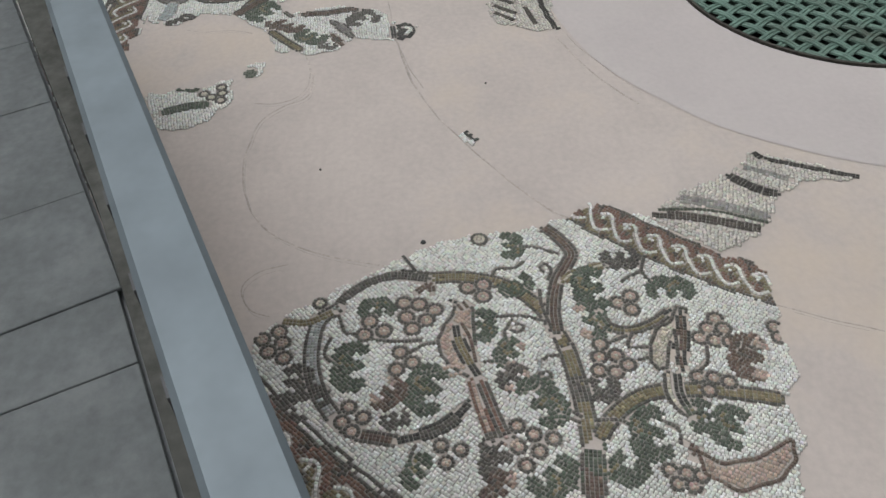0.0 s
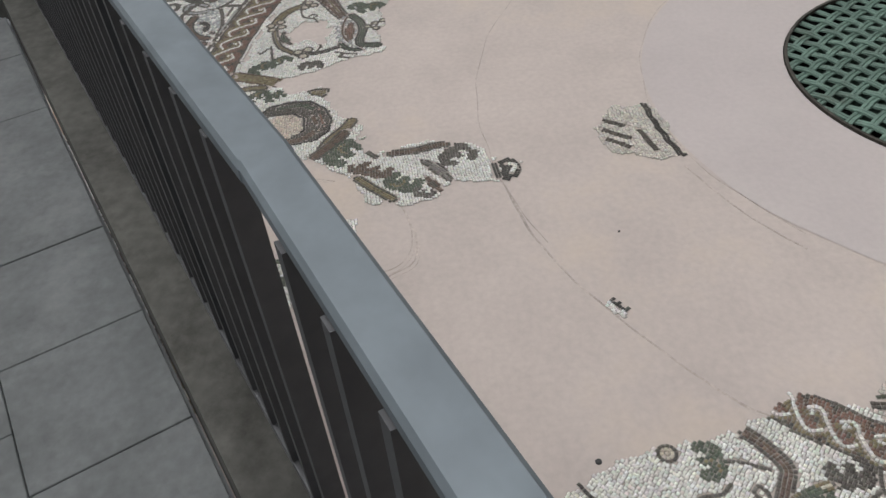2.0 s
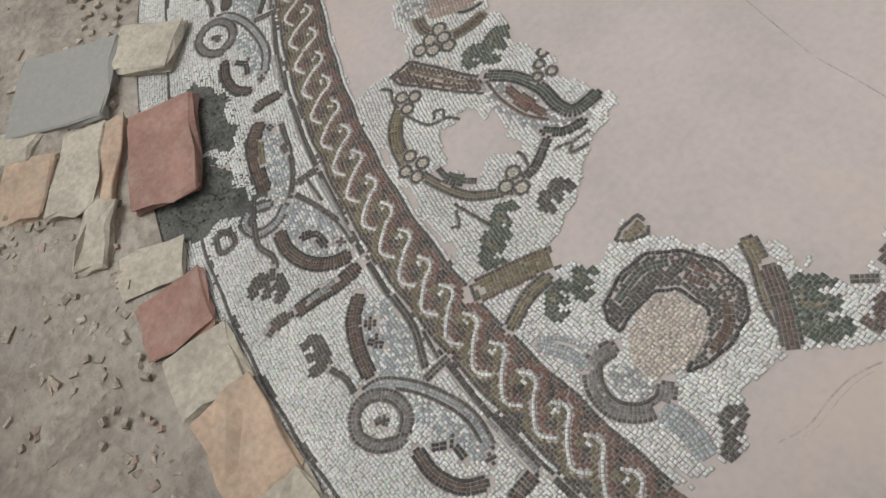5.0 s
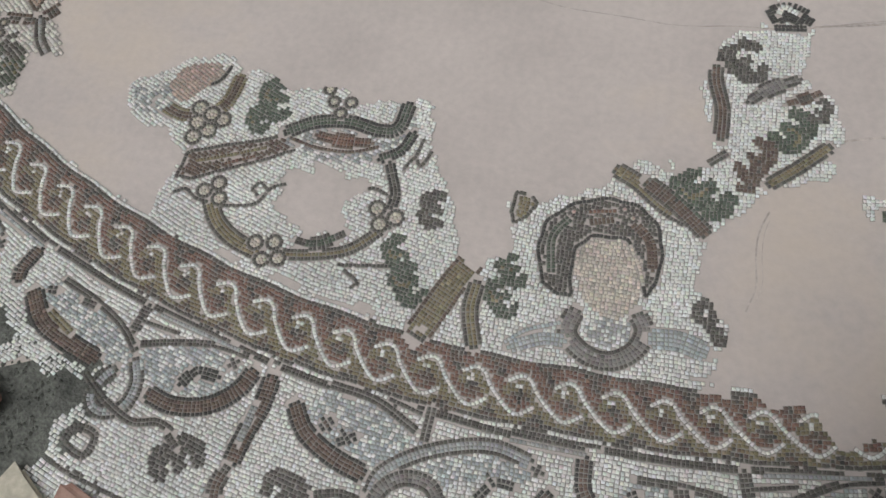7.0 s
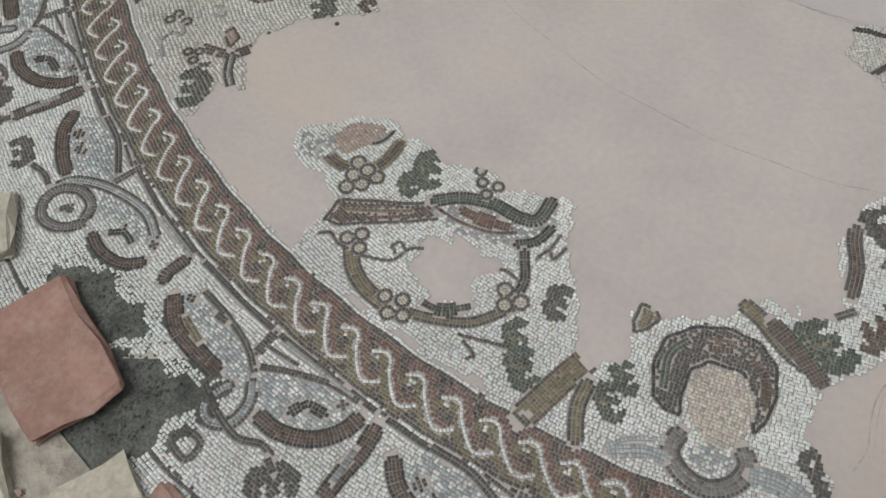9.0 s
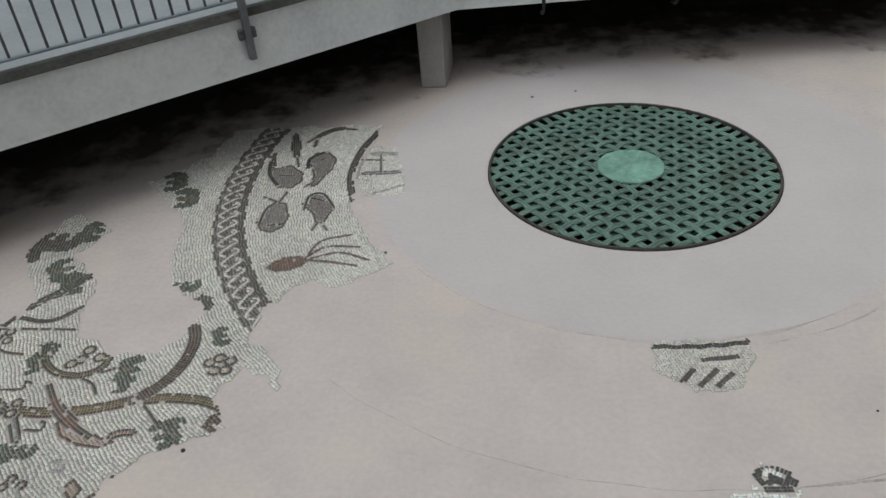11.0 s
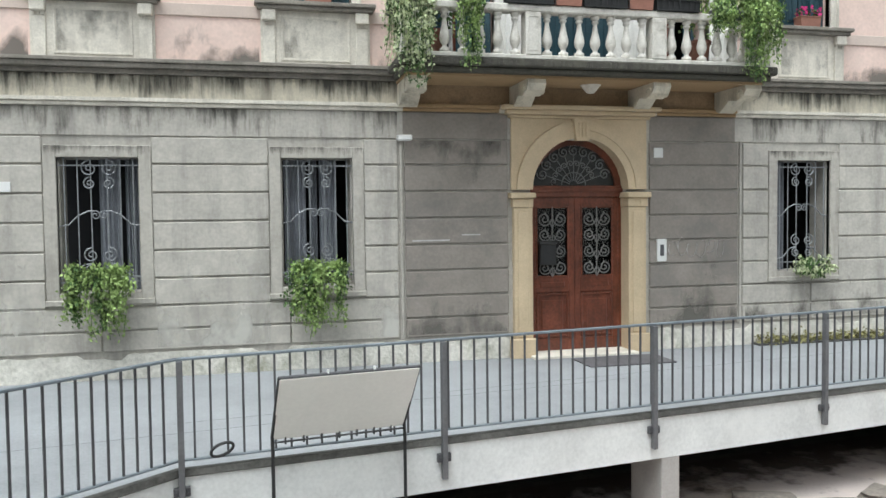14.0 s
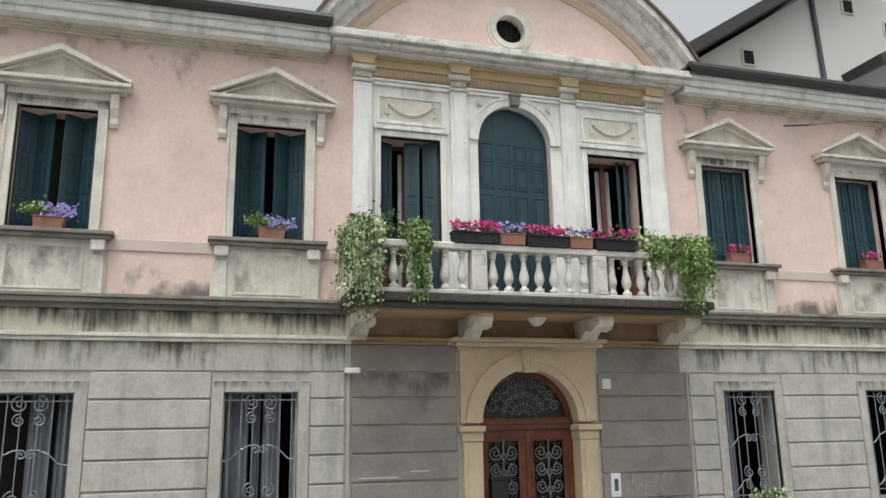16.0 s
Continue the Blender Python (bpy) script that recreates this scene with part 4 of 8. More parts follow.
part("keystone", bm, CREAM, door)
# wooden frame and leaves
DY = FY + 0.16
bm = B()
arc_band(bm, dcx, dhw - 0.09, dhw, dsp, DY, DY + 0.08)
box(bm, dx0, dx0 + 0.05, DY, DY + 0.08, BASE, dsp), box(bm, dx1 - 0.05, dx1, DY, DY + 0.08, BASE, dsp)
box(bm, dx0, dx1, DY - 0.03, DY + 0.08, dsp - 0.10, dsp + 0.06, 0.012)
box(bm, dx0, dx1, DY - 0.05, DY - 0.03, dsp - 0.03, dsp + 0.02, 0.006)
part("door_frame", bm, WOOD, door)
for s in (-1, 1):
    xa, xb = sorted((dcx + s * 0.002, dcx + s * (dhw - 0.048)))
    bm = B()
    for a, b, z0, z1 in ((xa, xa + 0.085, BASE + 0.04, dsp - 0.1), (xb - 0.085, xb, BASE + 0.04, dsp - 0.1), (xa + 0.084, xb - 0.084, BASE + 0.04, BASE + 0.22), (xa + 0.084, xb - 0.084, 1.88, 2.09), (xa + 0.084, xb - 0.084, 3.07, dsp - 0.098)):
        box(bm, a, b, DY + 0.01, DY + 0.06, z0, z1, 0.004)
    box(bm, xa + 0.08, xb - 0.08, DY + 0.03, DY + 0.05, BASE + 0.2, 1.9)
    rect_frame(bm, xa + 0.12, xb - 0.12, BASE + 0.27, 1.83, 0.03, DY + 0.005, DY + 0.03, True, 0.006)
    box(bm, xa + 0.17, xb - 0.17, DY + 0.012, DY + 0.03, BASE + 0.34, 1.77, 0.012)
    rect_frame(bm, xa + 0.11, xb - 0.11, 2.11, 3.05, 0.025, DY - 0.005, DY + 0.012, True, 0.004)
    box(bm, xa + 0.15, xb - 0.15, DY + 0.0, DY + 0.012, 1.95, 2.02, 0.008)
    leaf_ob = part("door_leaf", bm, WOOD, door, "polished red-brown panelled door leaf")
    g = B()
    gx = (xa + xb) / 2
    tube(g, [(gx, DY, 2.09), (gx, DY, 3.07)], 0.009, 5)
    for z, r in ((2.22, 0.09), (2.45, 0.085), (2.68, 0.085), (2.9, 0.095)):
        for q in (-1, 1):
            tube(g, scroll(gx + q * 0.115, z, r * 1.1, DY, 1.8, 0 if q < 0 else 180, q), 0.009, 4)
            tube(g, [(gx, DY, z - 0.12), (gx + q * 0.05, DY, z - 0.03), (gx + q * 0.11, DY, z + r)], 0.008, 4)
    part("door_grille", g, DARK_IRON, leaf_ob, "scrolled wrought iron grille")
    part("pane", box(B(), xa + 0.08, xb - 0.08, DY + 0.045, DY + 0.05, 2.09, 3.08), GLASS, leaf_ob).visible_shadow = False
bm = B()
for k in range(1, 10):
    t = radians(18 * k)
    tube(bm, [(dcx + r * math.cos(t), DY + 0.03, dsp + 0.07 + r * math.sin(t)) for r in (0.06, 0.3, 0.44)], 0.007, 4)
    tube(bm, scroll(dcx + 0.49 * math.cos(t), dsp + 0.07 + 0.48 * math.sin(t), 0.08, DY + 0.03, 1.5, 18 * k, 1), 0.011, 4)
    tube(bm, scroll(dcx + 0.30 * math.cos(t + 0.157), dsp + 0.07 + 0.30 * math.sin(t + 0.157), 0.045, DY + 0.03, 1.3, 18 * k + 90, -1), 0.008, 4)
tube(bm, [(dcx + 0.18 * math.cos(radians(15 * k)), DY + 0.03, dsp + 0.07 + 0.18 * math.sin(radians(15 * k))) for k in range(13)], 0.008, 4)
DUSTY_GLASS = mat("dusty_dark_glass", (0.022, 0.023, 0.022), 0.18, 0.35, 12, 5, 0.05)
pane = arc_band(B(), dcx, 0.02, dhw - 0.085, dsp + 0.061, DY + 0.05, DY + 0.056, 0, 180, 24)
part("fanlight_pane", pane, DUSTY_GLASS, door, "dusty dark fanlight glass")
part("fanlight_grille", bm, DARK_IRON, door, "fan-shaped wrought iron grille")
bm = B()
box(bm, dx0 + 0.17, dx0 + 0.41, DY - 0.08, DY + 0.0, 2.26, 2.58, 0.012)
box(bm, dx0 + 0.15, dx0 + 0.43, DY - 0.10, DY + 0.0, 2.55, 2.60, 0.01)
part("letter_box", bm, IRON, door, "black metal letter box on the door")
bm = B()
box(bm, dx0 - 0.05, dx1 + 0.05, FY - 0.28, FY + 0.3, BASE, STREET + 0.005, 0.01)
part("threshold", bm, TRIM, door)
bm = B()
box(bm, 3.35, 4.55, FY - 1.0, FY - 0.4, STREET - 0.03, STREET - 0.012, 0.006)
solo("door_mat", bm, mat("grey_mat", (0.09, 0.085, 0.09), 0.95, 0.2, 80, 4, 0.3), "flat dark grey doormat on the street", "doormat")
ic = thing("intercom", "pale plastic door intercom on the wall", "intercom", (4.86, FY - 0.02, 2.44))
part("plate", box(B(), -0.075, 0.075, -0.03, 0.0, -0.16, 0.16, 0.008), PLASTIC, ic)
part("screen", box(B(), -0.03, 0.03, -0.034, -0.03, -0.08, 0.08, 0.002), DARK_STEEL, ic)
bm = B()
box(bm, 4.74, 4.88, FY - 0.042, FY - 0.012, 3.74, 3.88, 0.004)
solo("wall_plaque", bm, PLASTIC, "small plain pale wall plaque", "plaque")
camr = thing("security_camera", "white security camera on the wall", "camera", (1.12, FY - 0.05, 3.98))
part("mount", box(B(), -0.03, 0.03, -0.02, 0.05, -0.03, 0.03, 0.006), PLASTIC, camr)
part("housing", box(B(), -0.02, 0.17, -0.1, -0.02, -0.045, 0.03, 0.015, Matrix.Rotation(radians(-12), 4, "Z")), PLASTIC, camr)

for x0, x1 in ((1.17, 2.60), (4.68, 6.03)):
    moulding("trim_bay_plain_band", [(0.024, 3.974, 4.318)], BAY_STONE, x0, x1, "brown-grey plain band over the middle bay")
moulding("trim_bay_band", [(0.037, 4.424, 4.70)], OCHRE_BAND, 1.17, 6.03, "brown ochre-stained band under the balcony")
moulding("trim_bay_moulding", [(0.054, 4.322, 4.368), (0.086, 4.3715, 4.4205)], bpy.data.materials["ochre_soffit"], 1.17, 2.48, "brown-stained moulding under the balcony")
moulding("trim_bay_moulding", [(0.054, 4.322, 4.368), (0.086, 4.3715, 4.4205)], bpy.data.materials["ochre_soffit"], 4.78, 6.03, "brown-stained moulding under the balcony")

# ---- balcony ----
BX0, BX1, BYF = 1.02, 5.98, 4.5
balc = thing("balcony", "white stone balcony with turned balusters, blackened underneath", "balcony", (0, 0, 0))
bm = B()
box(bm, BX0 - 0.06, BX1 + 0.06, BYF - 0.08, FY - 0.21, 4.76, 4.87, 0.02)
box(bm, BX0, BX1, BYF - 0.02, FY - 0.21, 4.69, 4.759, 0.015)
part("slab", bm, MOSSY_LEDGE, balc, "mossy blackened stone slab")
part("soffit", box(B(), BX0 + 0.06, BX1 - 0.06, BYF + 0.08, FY - 0.1, 4.66, 4.689), OCHRE, balc)
bm = B()
box(bm, BX0, BX1, BYF, BYF + 0.18, 5.45, 5.54, 0.015)
box(bm, BX0, BX0 + 0.18, BYF + 0.18, FY, 5.45, 5.54, 0.015), box(bm, BX1 - 0.18, BX1, BYF + 0.18, FY, 5.45, 5.54, 0.015)
part("top_rail", bm, mat("balcony_stone", (0.60, 0.575, 0.52), 0.85, 0.14, 45, 3, 0.3, stain=(0.20, 0.18, 0.14), stain_scale=4, stain_amount=0.7), balc)
bm = B()
box(bm, BX0, BX1, BYF, BYF + 0.18, 4.872, 4.93, 0.01)
box(bm, BX0, BX0 + 0.18, BYF + 0.18, FY, 4.872, 4.93, 0.01), box(bm, BX1 - 0.18, BX1, BYF + 0.18, FY, 4.872, 4.93, 0.01)
part("plinth", bm, bpy.data.materials["balcony_stone"], balc)
for x in (BX0, 2.56, 4.26, BX1 - 0.2):
    bm = B()
    box(bm, x, x + 0.2, BYF - 0.005, BYF + 0.185, 4.931, 5.449, 0.006)
    rect_frame(bm, x + 0.04, x + 0.16, 4.99, 5.39, 0.012, BYF - 0.013, BYF - 0.004, True, 0.002)
    part("pedestal", bm, bpy.data.materials["balcony_stone"], balc)
bal = B()
lathe(bal, [(0.062, 0.0), (0.062, 0.05), (0.035, 0.065), (0.03, 0.09), (0.055, 0.13), (0.067, 0.18), (0.06, 0.23), (0.038, 0.32), (0.027, 0.40), (0.03, 0.42), (0.045, 0.43), (0.045, 0.45), (0.03, 0.465), (0.055, 0.48), (0.055, 0.518)], 12)
bal_me = smooth(mesh_object("baluster", bal, bpy.data.materials["balcony_stone"]))
spots = []
for a, b, n in ((BX0 + 0.2, 2.56, 6), (2.76, 4.26, 7), (4.46, BX1 - 0.2, 6)):
    spots += [(a + (b - a) * (k + 0.5) / n, BYF + 0.09) for k in range(n)]
spots += [(x, BYF + 0.3 + 0.2 * k) for x in (BX0 + 0.09, BX1 - 0.09) for k in range(3)]
for k, (x, y) in enumerate(spots):
    ob = bal_me if k == 0 else new("baluster", bal_me.data)
    ob.parent = balc
    ob.location = (x, y, 4.931)
for x in (1.22, 2.74, 4.46, 5.8):
    bm = B()
    prism(bm, [(FY - 0.05, 4.66), (BYF + 0.12, 4.66), (BYF + 0.10, 4.60), (BYF + 0.16, 4.52), (BYF + 0.32, 4.47), (BYF + 0.5, 4.50), (FY - 0.25, 4.40), (FY - 0.16, 4.36), (FY - 0.05, 4.40)], x - 0.12, x + 0.12, "x")
    for s in (-1, 1):
        tube(bm, [(x + s * 0.12, BYF + 0.24 + 0.055 * math.cos(t), 4.55 + 0.055 * math.sin(t)) for t in (k * 0.6 for k in range(10))], 0.016, 5)
    part("corbel", bm, FRIEZE, balc, "carved scrolled stone corbel")
bm = B()
lathe(bm, [(0.05, -0.1), (0.12, -0.02), (0.14, 0.0)], 14, (dcx, BYF + 0.5, 4.658))
part("boss", bm, TRIM, balc)


# ---- plants ----
def leaves(bm, spots, size, rng, droop=0.6):
    for p in spots:
        s = size * rng.uniform(0.6, 1.3)
        m = Matrix.Translation(p) @ Euler((rng.uniform(-1.3, 0.4) - droop, rng.uniform(-0.7, 0.7), rng.uniform(0, 6.28))).to_matrix().to_4x4()
        vs = [bm.verts.new(m @ Vector(q)) for q in ((0, -s * 0.6, 0), (s * 0.45, 0, s * 0.12), (0, s * 0.7, 0), (-s * 0.45, 0, s * 0.12))]
        bm.faces.new((vs[0], vs[1], vs[2])), bm.faces.new((vs[0], vs[2], vs[3]))
    return bm


def hanging_plant(x, y, z, w, drop, depth, count, seed, material, label, size=0.045, over=0.12, shape=0.8, box_w=None):
    rng = random.Random(seed)
    root = thing("hanging_plant", label, "plant", (x, y, z), group="hanging plants")
    bw = (box_w or w * 0.8) / 2
    part("planter", box(B(), -bw, bw, -depth * 0.4, depth * 0.4, -0.16, 0.0, 0.012), DARK_STEEL, root, "dark planter box")
    part("bracket", box(B(), -0.03, 0.03, depth * 0.4, depth * 0.4 + 0.14, -0.12, -0.06, 0.004), DARK_STEEL, root)
    strands, pts = 26, []
    stems = B()
    for k in range(strands):
        sx = rng.uniform(-1, 1)
        length = drop * (1 - shape * 0.6 * abs(sx) ** 2) * rng.uniform(0.45, 1.05)
        ax = sx * w / 2
        x2 = ax + rng.uniform(-0.06, 0.06)
        line = [Vector((ax * 0.8, 0, -0.02)), Vector((ax, -depth * 0.3, over * rng.uniform(0.3, 1.0))), Vector((x2, -depth * 0.55 - 0.03 * rng.random(), -0.1)),
                Vector((x2 + rng.uniform(-0.05, 0.05), -depth * 0.5, -length * 0.6)), Vector((x2 + rng.uniform(-0.07, 0.07), -depth * 0.42, -length))]
        tube(stems, line, 0.004, 3)
        n = count // strands
        for _ in range(n):
            t = rng.random() * (len(line) - 1)
            i = min(int(t), len(line) - 2)
            pts.append(line[i].lerp(line[i + 1], t - i) + Vector((rng.gauss(0, 0.035), rng.gauss(0, 0.03), rng.gauss(0, 0.03))))
    part("stem", stems, LEAF_B, root)
    half = len(pts) // 4
    part("foliage", leaves(B(), pts[half:], size, rng), material, root)
    part("foliage", leaves(B(), pts[:half], size, rng), LEAF_B if material is not LEAF_B else LEAF_A, root)
    return root


hanging_plant(-2.52, FY - 0.2, 2.30, 0.74, 0.84, 0.24, 3400, 1, LEAF_A, "bushy green trailing plant in a window box", 0.038)
hanging_plant(0.0, FY - 0.2, 2.30, 0.74, 0.84, 0.24, 3400, 2, LEAF_A, "bushy green trailing plant in a window box", 0.038)
hanging_plant(7.2, FY - 0.16, 2.2, 0.52, 0.24, 0.18, 420, 3, LEAF_C, "small green plant in a window box", 0.045)
hanging_plant(9.8, FY - 0.16, 2.2, 0.52, 0.24, 0.18, 420, 4, LEAF_C, "small green plant in a window box", 0.045)
hanging_plant(1.14, BYF - 0.02, 5.64, 0.36, 1.2, 0.40, 3600, 5, LEAF_C, "pale variegated ivy trailing over the balcony corner", 0.034, 0.14, 0.3)
hanging_plant(1.0, BYF + 0.42, 5.62, 0.2, 0.95, 0.4, 1200, 15, LEAF_C, "pale variegated ivy trailing over the balcony end", 0.034, 0.14, 0.3)
hanging_plant(1.80, BYF - 0.04, 5.64, 0.25, 0.92, 0.26, 2000, 6, LEAF_A, "bright green ivy trailing over the balustrade", 0.032, 0.14, 0.4)
hanging_plant(5.30, BYF - 0.02, 5.60, 0.46, 0.42, 0.30, 1500, 7, LEAF_A, "green ivy trailing over the balustrade", 0.034, 0.16, 0.2)
hanging_plant(5.74, BYF + 0.0, 5.62, 0.50, 0.98, 0.38, 3600, 8, LEAF_A, "green ivy trailing over the balcony corner", 0.034, 0.14, 0.3)


def flower_box(x, y, z, w, petals, seed, label, greens=60, blooms=90, pot=TERRACOTTA, bush=0.0):
    rng = random.Random(seed)
    root = thing("flower_box", label, "flower box", (x, y, z), group="flower boxes")
    bm = B()
    prism(bm, [(-w / 2 + 0.015, 0), (w / 2 - 0.015, 0), (w / 2, 0.13), (-w / 2, 0.13)], -0.08, 0.08)
    part("trough", bm, pot, root)
    bm = B()
    box(bm, -w / 2 - 0.008, w / 2 + 0.008, -0.088, 0.088, 0.131, 0.15, 0.004)
    part("trough_rim", bm, pot, root)
    pts = [Vector((rng.uniform(-w / 2, w / 2), rng.uniform(-0.1, 0.1), 0.15 + rng.random() * 0.11)) for _ in range(greens)]
    if bush:
        pts += [Vector((-w / 2 - 0.02 + rng.gauss(0, 0.075), rng.gauss(0, 0.05), 0.2 + abs(rng.gauss(0, 0.06)))) for _ in range(int(260 * bush))]
    part("foliage", leaves(B(), pts, 0.04, rng, 0.0), LEAF_A if bush else LEAF_B, root)
    bm = B()
    for _ in range(blooms):
        c = Vector((rng.uniform(-w / 2, w / 2) * 1.05, rng.uniform(-0.13, 0.09), 0.17 + rng.random() * 0.13))
        if bush:
            c = Vector((rng.uniform(-0.1, w / 2 + 0.14), rng.uniform(-0.14, 0.08), 0.14 + rng.random() * 0.17 - 0.2 * max(0, c.x - w / 2)))
        r = rng.uniform(0.016, 0.03)
        m = Matrix.Translation(c) @ Euler((rng.uniform(0.6, 1.7), rng.uniform(-0.6, 0.6), rng.uniform(-0.6, 0.6))).to_matrix().to_4x4()
        mid_v = bm.verts.new(m @ Vector((0, 0, -0.006)))
        vs = [bm.verts.new(m @ Vector((r * (1 if k % 2 else 0.65) * math.cos(k * 0.628), r * (1 if k % 2 else 0.65) * math.sin(k * 0.628), 0))) for k in range(10)]
        for k in range(10):
            bm.faces.new((mid_v, vs[k], vs[(k + 1) % 10]))
    tagged(part("bloom", bm, petals, root), kind="stuff")
    return root


ZB = 5.541
flower_box(2.62, BYF + 0.06, ZB, 0.62, MAGENTA, 21, "dark trough of magenta petunias on the balustrade", 120, 150, IRON)
flower_box(3.12, BYF + 0.06, ZB, 0.36, VIOLET, 22, "terracotta trough of violet flowers on the balustrade", 80, 60)
flower_box(3.62, BYF + 0.06, ZB, 0.6, MAGENTA, 23, "dark trough of magenta petunias on the balustrade", 120, 150, IRON)
flower_box(4.1, BYF + 0.06, ZB, 0.34, VIOLET, 24, "terracotta trough of violet flowers on the balustrade", 80, 50)
flower_box(4.62, BYF + 0.06, ZB, 0.62, MAGENTA, 25, "dark trough of mixed magenta flowers on the balustrade", 160, 60, IRON)
for x0, x1 in ((2.32, 2.93), (3.32, 3.92), (4.31, 4.93)):
    bm = B()
    for k in range(9):
        x = x0 + (x1 - x0) * k / 8
        box(bm, x - 0.004, x + 0.004, BYF - 0.045, BYF - 0.037, ZB, ZB + 0.14)
    box(bm, x0, x1, BYF - 0.047, BYF - 0.035, ZB + 0.13, ZB + 0.142)
    box(bm, x0, x1, BYF - 0.047, BYF - 0.035, ZB + 0.0, ZB + 0.012)
    solo("flower_box_rack", bm, IRON, "black wire rack holding a flower trough", "rack", group="flower box racks")
rng = random.Random(31)
sp = thing("potted_shrub", "dark leafy shrub in a pot behind the balustrade", "plant", (1.50, BYF + 0.32, 4.9))
part("pot", lathe(B(), [(0.1, -0.03), (0.14, 0.3), (0.16, 0.3), (0.16, 0.34)], 14), TERRACOTTA, sp)
part("foliage", leaves(B(), [Vector((rng.gauss(0, 0.16), rng.gauss(0, 0.12), 0.72 + rng.gauss(0, 0.16))) for _ in range(700)], 0.05, rng, 0.2), LEAF_B, sp)
sp = thing("potted_shrub", "thin leafy shrub in a pot behind the balustrade", "plant", (5.1, BYF + 0.3, 4.9))
part("pot", lathe(B(), [(0.1, -0.03), (0.14, 0.3), (0.16, 0.3), (0.16, 0.34)], 14), TERRACOTTA, sp)
part("foliage", leaves(B(), [Vector((rng.gauss(0, 0.12), rng.gauss(0, 0.1), 0.75 + rng.gauss(0, 0.14))) for _ in range(240)], 0.05, rng, 0.2), LEAF_A, sp)
for (x0, x1), petals in zip(UP, (VIOLET, VIOLET, MAGENTA, MAGENTA, MAGENTA)):
    cx = (x0 + x1) / 2
    if petals is VIOLET:
        flower_box(cx + 0.03, FY - 0.07, UZ0, 0.34, VIOLET, int(50 + x0), "terracotta box with a green bush and violet flowers on a sill", 60, 110, TERRACOTTA, 1.0)
    else:
        flower_box(cx + 0.02, FY - 0.07, UZ0, 0.34, MAGENTA, int(50 + x0), "terracotta box with small magenta flowers on a sill", 60, 45)


# ---- rain stains on the facade ----
def grime(name, x0, x1, z0, z1, y, top, bottom, material, label):
    """A film of dirt on a wall, thickest where its cover is highest."""
    bm = B()
    lay = bm.verts.layers.float.new("cover")
    nx, nz = max(2, int((x1 - x0) / 0.12)), 8
    rows = []
    for j in range(nz + 1):
        row = []
        for i in range(nx + 1):
            x = x0 + (x1 - x0) * i / nx
            v = bm.verts.new((x, y, z0 + (z1 - z0) * j / nz))
            v[lay] = bottom + (top - bottom) * j / nz + 0.14 * noise.noise((x * 1.3, z0 * 7, 4))
            row.append(v)
        rows.append(row)
    for u, v in zip(rows, rows[1:]):
        for i in range(nx):
            bm.faces.new((u[i], u[i + 1], v[i + 1], v[i]))
    ob = solo(name, bm, material, label, "stain", kind="structure")
    ob.visible_shadow = False
    return ob


grime("trim_stain_frieze", XL, XR, 4.424, 4.70, FY - 0.0325, 0.72, 0.36, GRIME, "black rain streaks running down the frieze")
for x0, x1 in ((XL, 1.1), (6.16, XR)):
    grime("trim_stain_band", x0, x1, 3.975, 4.318, FY - 0.0225, 0.56, 0.36, GRIME, "dark rain streaks on the plain band")
for x0, x1 in ((XL, -3.25), (-1.82, -0.62), (0.78, 1.0), (6.1, 6.46), (7.86, 9.02), (10.42, 11.6)):
    grime("trim_stain_foot", x0, x1, 4.868, 5.42, FY - 0.003, 0.15, 0.74, GRIME_SOFT, "dark damp stain at the foot of the pink wall")
for x0, x1 in ((XL, 0.8), (6.35, XR)):
    grime("trim_stain_eaves", x0, x1, 7.55, 8.215, FY - 0.003, 0.46, 0.2, GRIME_SOFT, "grey rain stain under the cornice")
for a, b in UP:
    grime("trim_stain_apron", a + 0.06, b - 0.06, 4.96, 5.44, FY - 0.0435, 0.52, 0.5, GRIME_SOFT, "grey stain on the window apron")
    grime("trim_stain_lintel", a - 0.12, b + 0.12, 7.23, 7.345, FY - 0.0565, 0.62, 0.42, GRIME, "dark streaks on the window lintel")
for a, b in GF:
    grime("trim_stain_lintel", a - 0.13, b + 0.13, 3.715, 3.85, FY - 0.0375, 0.62, 0.36, GRIME, "dark streaks on the window lintel")
grime("trim_stain_balcony", 1.0, 6.0, 4.77, 4.86, 4.4185, 0.6, 0.6, GRIME, "black streaks on the balcony edge")
for x0, x1, z0, z1, d, hi, lo in ((4.70, 6.06, 1.40, 2.6, 0.0325, 0.15, 0.62), (1.21, 2.56, 1.40, 2.2, 0.0325, 0.2, 0.62), (6.2, 9.1, 1.4, 2.0, 0.0325, 0.2, 0.6), (1.22, 2.5, 3.3, 3.95, 0.0325, 0.5, 0.2)):
    grime("trim_stain_wall", x0, x1, z0, z1, FY - d, hi, lo, GRIME_SOFT, "dark damp patch on the stone wall")
for x0, x1 in ((XL, -3.16), (-1.9, -0.56), (0.7, 1.08)):
    grime("trim_bloom_wall", x0, x1, 1.40, 2.9, FY - 0.0325, 0.25, 0.66, LIME, "pale lime bloom low on the stone wall")

